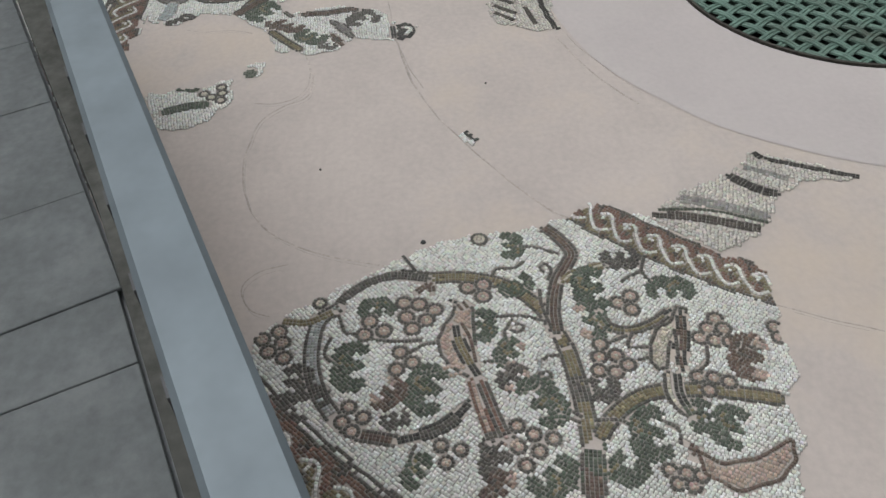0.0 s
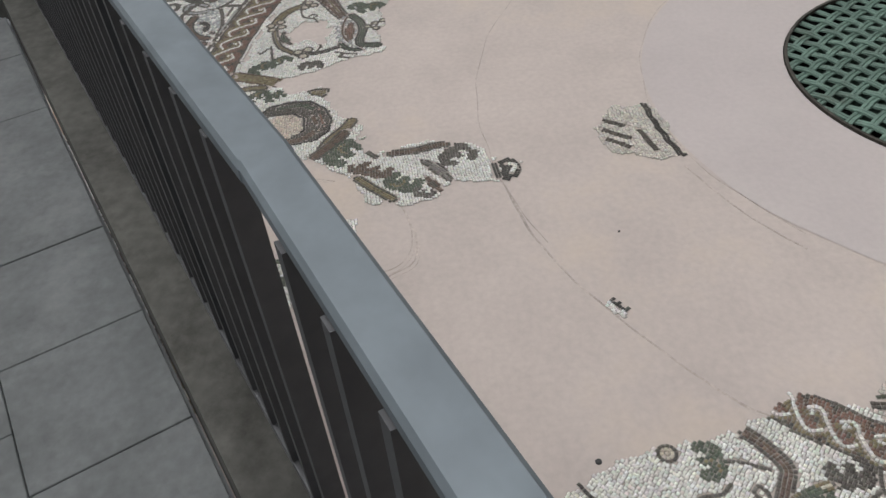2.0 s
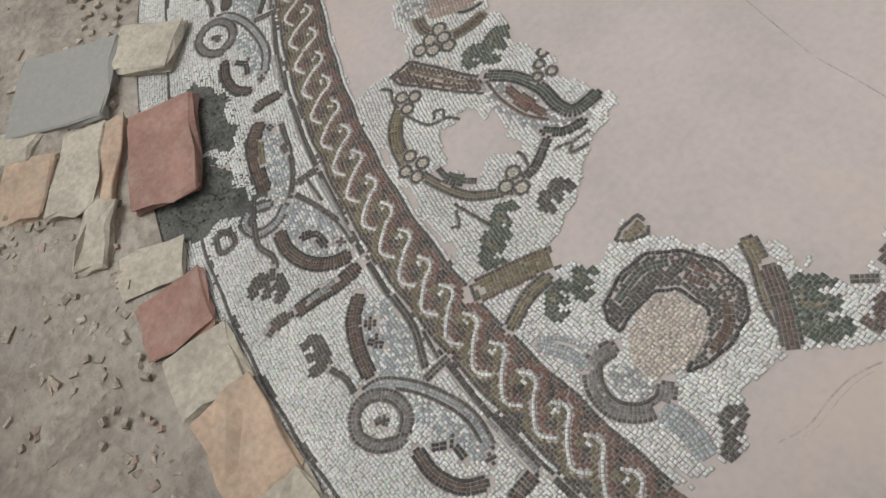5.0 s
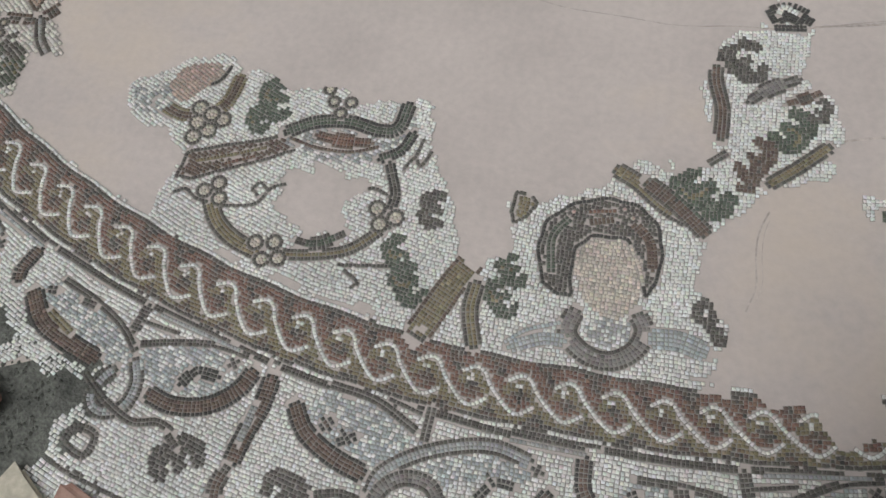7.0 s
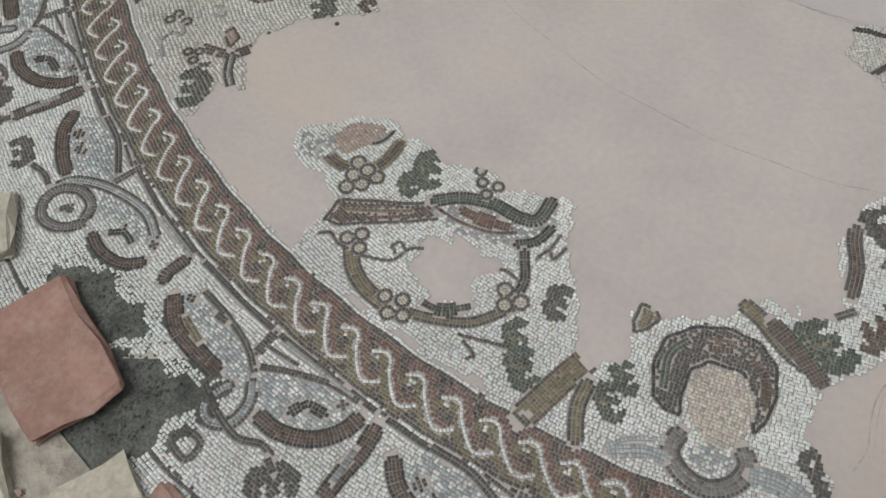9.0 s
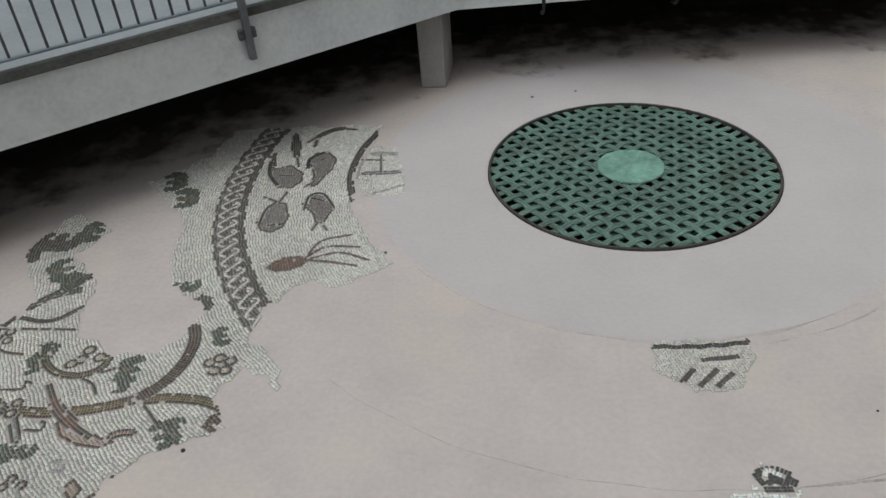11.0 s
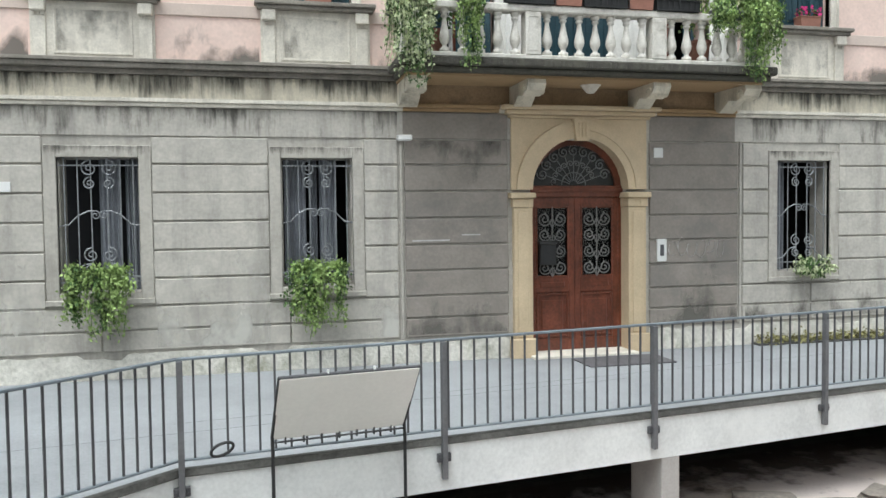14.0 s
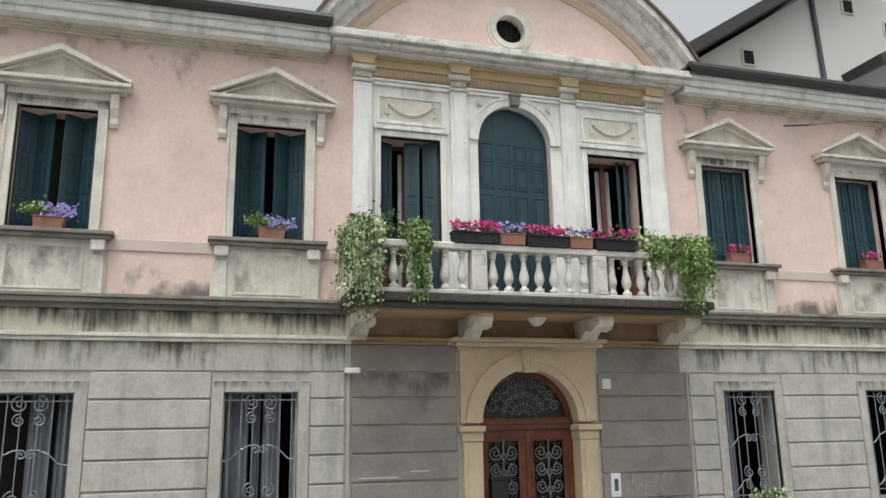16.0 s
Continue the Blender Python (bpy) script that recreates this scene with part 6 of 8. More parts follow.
            e = self.size * 0.60
            co[:, q + 8] = np.stack([x + e * (u * ca - v * sa), y + e * (u * sa + v * ca), 0.0015 + rng.uniform(0, 0.0012, n)], 1)
        base = (np.arange(n) * 12)[:, None]
        quads = np.array([[0, 1, 2, 3], [0, 4, 5, 1], [1, 5, 6, 2], [2, 6, 7, 3], [3, 7, 4, 0], [8, 9, 10, 11]]).reshape(1, 24) + base
        me = bpy.data.meshes.new(name)
        me.vertices.add(n * 12)
        me.vertices.foreach_set("co", co.ravel())
        me.loops.add(n * 24)
        me.loops.foreach_set("vertex_index", quads.ravel().astype(np.int32))
        me.polygons.add(n * 6)
        me.polygons.foreach_set("loop_start", np.arange(0, n * 24, 4, dtype=np.int32))
        at = me.attributes.new("tint", "FLOAT_COLOR", "POINT")
        rgba = np.ones((n, 12, 4))
        rgba[:, :8, :3] = col[:, None]
        rgba[:, 8:, :3] = (0.27, 0.25, 0.225)
        at.data.foreach_set("color", rgba.ravel())
        me.update(calc_edges=True)
        me.materials.append(TESSERAE)
        ob = new(name, me)
        ob.parent = root
        tagged(ob, kind="stuff")


east = Mosaic(2.5, 4.5, 298, 338, 0.0132, 1)
east.add([(2.53, -3.21), (2.38, -3.14), (2.30, -3.02), (2.22, -2.90), (2.11, -2.70), (2.04, -2.58), (1.98, -2.37), (1.95, -2.20), (1.94, -2.09), (1.90, -1.96), (1.84, -1.84), (1.87, -1.70), (2.04, -1.53), (2.25, -1.23), (2.43, -1.28), (2.58, -1.29), (2.70, -1.30), (2.81, -1.36), (2.94, -1.38), (3.02, -1.39), (3.17, -1.46), (3.53, -1.54), (3.69, -2.26), (3.51, -2.85), (2.88, -3.37)], 0.012)
east.guilloche(2.548, 2.738, 0.108, "brown")
east.stroke([(3.127, -2.081), (3.031, -2.066), (2.931, -2.056), (2.814, -2.053), (2.689, -2.059), (2.547, -2.075), (2.425, -2.107)], 0.057, "olive", "mid")
east.stroke([(2.547, -2.075), (2.397, -2.123), (2.301, -2.195), (2.231, -2.285), (2.194, -2.413), (2.187, -2.544), (2.159, -2.665)], 0.047, "olive", "mid")
east.stroke([(2.972, -2.056), (3.060, -2.070), (3.127, -2.079)], 0.071, "brown", "mid")
east.stroke([(2.190, -2.544), (2.165, -2.676), (2.197, -2.786), (2.259, -2.867), (2.307, -2.896)], 0.039, "mid")
east.stroke([(2.316, -2.891), (2.357, -2.953), (2.447, -2.979), (2.572, -2.979), (2.692, -2.947), (2.790, -2.891)], 0.048, "grey", "mid")
east.stroke([(2.359, -3.104), (2.372, -3.004), (2.328, -2.908)], 0.031, "olive")
east.stroke([(2.790, -2.891), (2.850, -2.828), (2.872, -2.753), (2.892, -2.680)], 0.037, "brown", "mid")
east.stroke([(2.891, -2.689), (2.868, -2.586), (2.827, -2.500), (2.749, -2.425)], 0.041, "mid", "dark", taper=True)
east.stroke([(2.452, -2.918), (2.527, -2.935), (2.580, -2.883)], 0.012, "mid")
east.stroke([(2.349, -2.890), (2.430, -2.863), (2.434, -2.815), (2.397, -2.784)], 0.012, "mid")
east.stroke([(2.468, -2.774), (2.485, -2.681), (2.485, -2.589)], 0.012, "mid")
east.stroke([(2.544, -2.642), (2.508, -2.580), (2.502, -2.529)], 0.012, "mid")
east.stroke([(2.041, -2.655), (2.144, -2.598)], 0.018, "dark")
east.stroke([(2.260, -2.602), (2.222, -2.546), (2.265, -2.537)], 0.030, "brown")
east.stroke([(2.489, -2.096), (2.378, -2.091), (2.246, -2.055), (2.155, -2.002), (2.096, -1.976), (2.004, -2.018), (1.944, -2.067)], 0.044, "brown", "mid")
east.stroke([(2.248, -2.033), (2.210, -1.991), (2.188, -1.926), (2.173, -1.860)], 0.022, "cream", "olive")
east.stroke([(2.410, -1.925), (2.478, -1.897), (2.499, -1.829), (2.472, -1.739), (2.422, -1.664)], 0.030, "olive", "mid")
east.stroke([(2.923, -2.023), (2.869, -1.982), (2.809, -1.912), (2.769, -1.822), (2.763, -1.714), (2.777, -1.591), (2.800, -1.483), (2.826, -1.385)], 0.048, "olive", "mid")
east.stroke([(2.046, -2.173), (2.060, -2.107), (2.098, -2.033)], 0.012, "mid")
east.stroke([(2.197, -2.303), (2.163, -2.277), (2.160, -2.210), (2.132, -2.173)], 0.012, "mid")
east.stroke([(2.283, -2.128), (2.353, -2.132), (2.462, -2.112)], 0.012, "mid")
east.stroke([(2.229, -2.087), (2.186, -2.069), (2.148, -2.086), (2.168, -2.111), (2.189, -2.099)], 0.012, "mid")
east.stroke([(2.399, -2.303), (2.399, -2.240), (2.408, -2.188), (2.434, -2.129)], 0.012, "mid")
east.stroke([(2.417, -2.252), (2.463, -2.264), (2.474, -2.228), (2.449, -2.212), (2.436, -2.240)], 0.012, "mid")
east.stroke([(2.417, -2.252), (2.475, -2.284), (2.514, -2.278)], 0.012, "mid")
east.stroke([(2.609, -2.169), (2.591, -2.142), (2.590, -2.092)], 0.012, "mid")
east.stroke([(2.608, -2.175), (2.667, -2.188), (2.713, -2.204), (2.725, -2.250)], 0.012, "grey")
east.stroke([(2.663, -2.183), (2.658, -2.153), (2.678, -2.146), (2.685, -2.172)], 0.012, "mid")
east.stroke([(2.600, -2.384), (2.597, -2.324), (2.612, -2.286)], 0.012, "mid")
east.stroke([(2.827, -2.169), (2.809, -2.119), (2.841, -2.071)], 0.013, "mid")
east.stroke([(2.841, -2.190), (2.837, -2.133), (2.862, -2.080)], 0.013, "mid")
east.stroke([(2.576, -1.958), (2.536, -1.888), (2.511, -1.811)], 0.012, "mid")
east.stroke([(2.510, -1.825), (2.571, -1.851), (2.576, -1.785)], 0.012, "mid")
east.stroke([(2.580, -1.572), (2.653, -1.590), (2.686, -1.623)], 0.012, "mid")
east.stroke([(2.577, -1.449), (2.618, -1.401), (2.590, -1.372), (2.569, -1.385), (2.605, -1.411)], 0.012, "mid")
east.stroke([(2.860, -2.014), (2.866, -1.940), (2.912, -1.894)], 0.012, "mid")
east.stroke([(2.875, -1.810), (2.911, -1.763), (2.962, -1.768)], 0.012, "mid")
east.stroke([(2.911, -2.625), (2.970, -2.645), (3.021, -2.611)], 0.012, "mid")
east.stroke([(2.140, -1.692), (2.214, -1.720), (2.274, -1.701)], 0.016, "mid")
east.stroke([(2.265, -1.809), (2.239, -1.770), (2.214, -1.720)], 0.012, "mid")
east.shape([(2.317, -2.414), (2.355, -2.391), (2.440, -2.394), (2.555, -2.396), (2.659, -2.390), (2.667, -2.414), (2.635, -2.457), (2.604, -2.492), (2.553, -2.521), (2.492, -2.528), (2.427, -2.502), (2.381, -2.469), (2.333, -2.453)], "pink", "mid")
east.stroke([(2.343, -2.437), (2.331, -2.415)], 0.042, "brown")
east.stroke([(2.317, -2.452), (2.307, -2.471)], 0.012, "dark")
east.stroke([(2.422, -2.460), (2.500, -2.453), (2.590, -2.423), (2.659, -2.394)], 0.043, "olive", "dark", taper=True)
east.stroke([(2.424, -2.435), (2.491, -2.411), (2.592, -2.400)], 0.014, "brown")
east.stroke([(2.667, -2.420), (2.766, -2.404), (2.855, -2.385), (2.912, -2.371)], 0.026, "pink", "red")
east.stroke([(2.678, -2.388), (2.769, -2.365), (2.847, -2.345), (2.901, -2.327)], 0.030, "red", "mid")
east.stroke([(2.609, -2.485), (2.620, -2.535), (2.630, -2.595)], 0.012, "pink")
east.stroke([(2.640, -2.457), (2.651, -2.507)], 0.012, "pink")
east.shape([(2.405, -1.636), (2.469, -1.674), (2.501, -1.732), (2.560, -1.767), (2.638, -1.786), (2.675, -1.767), (2.666, -1.737), (2.575, -1.706), (2.509, -1.664), (2.479, -1.618), (2.416, -1.603)], "cream", "mid")
east.stroke([(2.425, -1.626), (2.523, -1.647), (2.622, -1.677), (2.684, -1.686)], 0.051, "brown", "dark", taper=True)
east.stroke([(2.534, -1.672), (2.621, -1.685)], 0.014, "mid")
east.stroke([(2.689, -1.739), (2.769, -1.752), (2.822, -1.739), (2.868, -1.704)], 0.028, "cream", "mid")
east.stroke([(2.703, -1.711), (2.783, -1.721), (2.857, -1.703)], 0.019, "brown", "dark")
east.stroke([(2.417, -1.660), (2.431, -1.685)], 0.012, "dark")
east.stroke([(2.619, -1.781), (2.634, -1.839)], 0.012, "mid")
east.grapes([(2.438, -3.165), (2.407, -3.106), (2.459, -3.091), (2.496, -3.139), (2.528, -3.080)], 0.029, "pink")
east.grapes([(2.307, -2.646), (2.317, -2.589), (2.349, -2.531), (2.376, -2.638), (2.395, -2.565), (2.431, -2.618)], 0.030, "pink")
east.grapes([(2.385, -2.774), (2.433, -2.722), (2.446, -2.794)], 0.030, "pink")
east.grapes([(2.534, -2.666), (2.582, -2.623), (2.607, -2.680)], 0.028, "pink")
east.grapes([(2.248, -2.400), (2.238, -2.340), (2.297, -2.346)], 0.031, "pink")
east.grapes([(2.338, -1.792), (2.367, -1.846), (2.403, -1.801)], 0.029, "pink")
east.grapes([(2.551, -1.949), (2.607, -1.964), (2.605, -1.903), (2.664, -1.975), (2.676, -1.918), (2.648, -1.869)], 0.028, "pink")
east.grapes([(2.469, -1.508), (2.510, -1.548), (2.517, -1.492), (2.551, -1.588), (2.567, -1.538), (2.577, -1.484)], 0.029, "pink")
east.grapes([(2.715, -1.642), (2.724, -1.589), (2.744, -1.542), (2.772, -1.619)], 0.027, "pink")
east.grapes([(2.749, -2.843), (2.793, -2.795), (2.805, -2.866), (2.843, -2.833)], 0.026, "pink")
east.grapes([(2.916, -2.542), (2.935, -2.479), (2.978, -2.528)], 0.025, "pink")
east.grapes([(2.862, -2.287), (2.897, -2.236), (2.939, -2.291), (2.918, -2.174), (2.960, -2.226), (3.006, -2.274)], 0.026, "pink")
east.grapes([(3.054, -1.828), (3.067, -1.778), (3.102, -1.815), (3.113, -1.768), (3.080, -1.734)], 0.025, "pink")
east.grapes([(2.524, -1.307), (2.570, -1.305)], 0.028, "pink")
east.grapes([(1.994, -2.333)], 0.032, "cream")
east.grapes([(2.283, -2.963)], 0.026, "cream")
east.leaf(2.037, -2.206, 0.067, 272, "green")
east.leaf(2.257, -2.211, 0.069, 207, "green")
east.leaf(2.435, -2.352, 0.067, 266, "green")
east.leaf(2.563, -2.284, 0.068, 61, "green", "pink")
east.leaf(2.667, -2.282, 0.059, 43, "mid", "pink")
east.leaf(2.582, -2.847, 0.092, 85, "green")
east.leaf(2.319, -2.747, 0.068, 0, "green")
east.leaf(2.640, -3.022, 0.078, 266, "mid")
east.leaf(2.696, -2.584, 0.097, 76, "green")
east.leaf(2.710, -2.705, 0.066, 224, "brown", "pink")
east.leaf(2.771, -2.183, 0.095, 296, "green")
east.leaf(2.974, -2.365, 0.083, 82, "mid", "pink")
east.leaf(3.000, -2.628, 0.058, 61, "green")
east.leaf(3.082, -2.376, 0.063, 59, "brown", "pink")
east.leaf(3.061, -2.187, 0.088, 216, "green")
east.leaf(2.290, -1.938, 0.094, 90, "green")
east.leaf(2.154, -1.789, 0.075, 173, "mid")
east.leaf(2.308, -1.634, 0.085, 352, "green")
east.leaf(2.442, -1.952, 0.079, 270, "green", "pink")
east.leaf(2.739, -2.006, 0.077, 172, "mid")
east.leaf(2.920, -1.863, 0.095, 90, "green")
east.leaf(3.026, -1.989, 0.089, 153, "green")
east.leaf(2.644, -1.446, 0.095, 71, "brown", "pink")
east.leaf(2.870, -1.677, 0.067, 92, "green")
east.leaf(2.912, -1.595, 0.080, 62, "green")
east.leaf(2.691, -2.957, 0.051, 329, "mid")
east.leaf(2.811, -2.687, 0.049, 195, "mid")
east.stroke([(2.969, -1.751), (2.996, -1.722), (3.018, -1.747)], 0.014, "pink", "brown")
east.shape([(2.996, -1.722), (3.044, -1.655), (3.033, -1.542), (2.978, -1.413), (3.047, -1.424), (3.110, -1.497), (3.138, -1.631), (3.075, -1.718)], "pink", "brown")
east.paint((east.rho > 4.085) & (east.rho < 4.10), "mid")
east.guilloche(4.11, 4.33, 0.15, "brown")
east.build("stone mosaic panel of vines, grapes and two birds", [("braided_border", 0, 2.745), ("vine_panel", 2.745, 4.1), ("outer_border", 4.1, 9)])
south = Mosaic(2.5, 5.04, 203, 296, 0.0132, 2)
south.keep |= (south.rho > 4.06) & (south.t < 292) & ((south.t > 206) | (south.rho > 4.3))
south.cut([(-2.72, -4.12), (-2.42, -4.10), (-2.20, -4.23), (-2.31, -4.34), (-1.99, -4.32), (-1.88, -4.35), (-1.93, -4.56), (-2.09, -4.83), (-2.46, -4.74)], 0.02)
south.add([(-2.10, -3.29), (-2.11, -3.20), (-1.85, -3.05), (-1.69, -3.02), (-1.58, -3.11), (-1.18, -3.15), (-0.89, -3.15), (-0.86, -3.34), (-0.76, -3.58), (-0.73, -3.77), (-0.64, -3.76), (-0.55, -3.70), (-0.58, -3.49), (-0.52, -3.46), (-0.46, -3.50), (-0.28, -3.44), (-0.20, -3.32), (-0.04, -3.29), (0.05, -3.16), (0.01, -2.90), (0.05, -2.66), (0.14, -2.49), (0.39, -2.46), (0.38, -2.75), (0.52, -2.80), (0.51, -3.01), (0.50, -3.18), (0.28, -3.27), (0.17, -3.39), (0.06, -3.50), (0.09, -3.72), (0.21, -3.90), (0.04, -4.09), (-0.31, -4.14), (-1.90, -3.76), (-1.78, -3.51), (-1.85, -3.42)], 0.016)
south.add([(0.10, -2.84), (0.17, -2.69), (0.30, -2.64), (0.28, -2.58), (0.33, -2.51), (0.43, -2.57), (0.46, -2.65), (0.43, -2.74), (0.42, -2.88), (0.27, -3.07)], 0.006)
south.cut([(-0.02, -3.36), (-0.02, -2.40), (0.60, -2.40), (0.62, -3.30), (0.30, -3.42), (0.12, -3.46)], 0.0)
south.add([(-0.245, -3.488), (-0.145, -3.377), (0.057, -3.290), (0.117, -3.224), (0.099, -3.115), (0.070, -2.973), (0.097, -2.840), (0.171, -2.693), (0.287, -2.679), (0.444, -2.674), (0.433, -2.831), (0.415, -2.876), (0.526, -2.937), (0.549, -3.024), (0.567, -3.103), (0.496, -3.169), (0.524, -3.254), (0.508, -3.294), (0.423, -3.306), (0.323, -3.341), (0.251, -3.397), (0.119, -3.547), (0.080, -3.640)], 0.008)
south.add([(0.266, -2.669), (0.273, -2.598), (0.325, -2.519), (0.424, -2.558), (0.458, -2.632), (0.454, -2.674)], 0.004)
south.cut([(-1.42, -3.62), (-1.35, -3.48), (-1.17, -3.43), (-1.10, -3.54), (-1.15, -3.68), (-1.33, -3.73)], 0.02)
south.cut([(0.10, -4.13), (0.26, -4.05), (0.38, -4.09), (0.55, -4.20), (0.66, -4.15), (0.67, -3.90), (0.21, -3.90)], 0.02)
south.add([(0.63, -3.42), (0.60, -3.32), (0.73, -3.34), (0.76, -3.42), (0.68, -3.44)], 0.008)
south.add([(0.86, -3.89), (0.84, -3.79), (0.79, -3.52), (0.97, -3.48), (1.10, -3.56), (1.17, -3.68), (1.12, -3.80)], 0.012)
south.add([(0.73, -3.48), (0.93, -3.47), (0.98, -3.50), (0.80, -3.80), (0.82, -3.65)], 0.012)
south.shape([(-1.802, -3.563), (-1.782, -3.460), (-1.650, -3.414), (-1.526, -3.379), (-1.416, -3.336), (-1.359, -3.387), (-1.485, -3.454), (-1.642, -3.521), (-1.739, -3.565)], "brown", "mid")
south.stroke([(-1.739, -3.491), (-1.617, -3.451), (-1.497, -3.405)], 0.017, "olive")
south.stroke([(-1.629, -3.489), (-1.530, -3.447)], 0.012, "red")
south.shape([(-1.438, -3.336), (-1.332, -3.269), (-1.216, -3.248), (-1.104, -3.266), (-1.036, -3.250), (-1.022, -3.139), (-0.969, -3.143), (-0.948, -3.264), (-0.986, -3.355), (-1.061, -3.405), (-1.156, -3.429), (-1.294, -3.434), (-1.412, -3.394)], "grey")
south.stroke([(-1.438, -3.334), (-1.331, -3.276), (-1.203, -3.258), (-1.090, -3.281), (-1.018, -3.263), (-0.994, -3.151)], 0.046, "green", "dark")
south.stroke([(-1.318, -3.329), (-1.218, -3.341), (-1.100, -3.338)], 0.050, "red", "brown", taper=True)
south.stroke([(-1.411, -3.353), (-1.306, -3.381), (-1.176, -3.384), (-1.080, -3.352)], 0.016, "brown")
south.stroke([(-0.953, -3.272), (-0.990, -3.355), (-1.065, -3.403)], 0.029, "green", "dark")
south.stroke([(-1.648, -3.637), (-1.596, -3.721), (-1.514, -3.783), (-1.421, -3.816)], 0.054, "olive", "mid")
south.stroke([(-1.349, -3.815), (-1.238, -3.804), (-1.113, -3.772), (-1.034, -3.711), (-0.976, -3.644)], 0.032, "olive", "mid")
south.stroke([(-1.302, -3.754), (-1.218, -3.758), (-1.118, -3.701)], 0.040, "green", "mid", taper=True)
south.stroke([(-0.984, -3.601), (-0.977, -3.533), (-1.004, -3.456), (-1.022, -3.407)], 0.027, "mid", "dark")
south.stroke([(-1.103, -3.529), (-1.052, -3.520), (-0.995, -3.546)], 0.015, "mid")
south.stroke([(-1.592, -3.659), (-1.479, -3.637), (-1.433, -3.569), (-1.376, -3.539)], 0.012, "mid")
south.stroke([(-1.442, -3.577), (-1.476, -3.552), (-1.500, -3.578), (-1.479, -3.598)], 0.013, "mid")
south.stroke([(-0.966, -3.428), (-0.933, -3.377), (-0.907, -3.409), (-0.869, -3.326)], 0.014, "mid")
south.stroke([(-0.933, -3.377), (-0.915, -3.303)], 0.012, "mid")
south.stroke([(-1.787, -3.627), (-1.748, -3.610), (-1.706, -3.640), (-1.659, -3.650)], 0.016, "mid")
south.stroke([(-1.121, -3.826), (-0.944, -3.806)], 0.012, "mid")
south.stroke([(-1.097, -3.844), (-1.045, -3.878), (-1.064, -3.902)], 0.012, "mid")
south.stroke([(-1.971, -3.257), (-1.840, -3.306), (-1.707, -3.252), (-1.668, -3.104)], 0.044, "brown", "olive")
south.stroke([(-1.822, -3.136), (-1.780, -3.157), (-1.743, -3.126), (-1.723, -3.071)], 0.016, "dark")
south.shape([(-1.950, -3.177), (-1.907, -3.087), (-1.763, -3.054), (-1.735, -3.112), (-1.807, -3.186), (-1.857, -3.249), (-1.907, -3.237)], "pink")
south.shape([(-2.093, -3.207), (-1.950, -3.177), (-1.899, -3.249), (-1.962, -3.321), (-2.049, -3.305)], "grey")
south.grapes([(-1.794, -3.267), (-1.787, -3.330), (-1.691, -3.308), (-1.733, -3.360), (-1.786, -3.394), (-1.740, -3.289)], 0.031, "cream")
south.grapes([(-1.678, -3.608), (-1.632, -3.572), (-1.614, -3.632)], 0.028, "cream")
south.grapes([(-1.436, -3.783), (-1.368, -3.774), (-1.398, -3.843), (-1.341, -3.831)], 0.028, "cream")
south.grapes([(-1.031, -3.596), (-0.959, -3.624), (-1.011, -3.656)], 0.030, "cream")
south.grapes([(-1.309, -3.128), (-1.282, -3.178), (-1.217, -3.175), (-1.247, -3.226)], 0.024, "cream")
south.leaf(-1.513, -3.198, 0.093, 13, "green")
south.leaf(-1.559, -3.297, 0.056, 33, "green")
south.leaf(-0.922, -3.767, 0.071, 30, "green")
south.leaf(-0.874, -3.865, 0.078, 37, "green")
south.leaf(-0.836, -3.575, 0.069, 0, "mid")
south.leaf(-0.530, -3.765, 0.065, 31, "green")
south.leaf(-0.554, -3.870, 0.064, 36, "green")
south.leaf(0.052, -3.431, 0.058, 357, "green")
south.leaf(0.119, -3.804, 0.054, 322, "mid")
south.leaf(0.150, -3.882, 0.049, 29, "mid")
south.leaf(-0.308, -3.511, 0.046, 15, "mid")
south.shape([(-0.559, -3.545), (-0.549, -3.470), (-0.499, -3.470), (-0.475, -3.505), (-0.508, -3.560), (-0.544, -3.586)], "olive", "mid")
south.stroke([(-0.657, -3.730), (-0.721, -3.843), (-0.778, -3.963), (-0.813, -4.037)], 0.084, "olive", "brown")
south.stroke([(-0.638, -3.821), (-0.647, -3.924), (-0.616, -4.047)], 0.046, "olive", "mid")
south.stroke([(-0.216, -3.332), (-0.134, -3.378), (-0.042, -3.454), (0.056, -3.506)], 0.053, "olive", "mid")
south.shape([(-0.421, -3.791), (-0.451, -3.670), (-0.433, -3.565), (-0.349, -3.488), (-0.235, -3.451), (-0.127, -3.468), (-0.056, -3.536), (-0.036, -3.644), (-0.052, -3.739), (-0.080, -3.793), (-0.111, -3.686), (-0.156, -3.598), (-0.270, -3.599), (-0.326, -3.653), (-0.334, -3.758), (-0.324, -3.821), (-0.370, -3.824)], "mid", "dark")
south.stroke([(-0.398, -3.746), (-0.407, -3.622), (-0.353, -3.539)], 0.031, "green")
south.stroke([(-0.142, -3.532), (-0.080, -3.598), (-0.064, -3.700)], 0.034, "brown")
south.stroke([(-0.294, -3.553), (-0.199, -3.529)], 0.023, "brown")
south.stroke([(-0.288, -3.511), (-0.193, -3.494)], 0.015, "red")
south.shape([(-0.325, -3.736), (-0.319, -3.652), (-0.266, -3.603), (-0.159, -3.603), (-0.106, -3.654), (-0.089, -3.744), (-0.108, -3.827), (-0.160, -3.885), (-0.221, -3.882), (-0.285, -3.832)], "flesh")
south.grapes([(-0.346, -3.518), (-0.174, -3.487), (-0.143, -3.517)], 0.018, "pink")
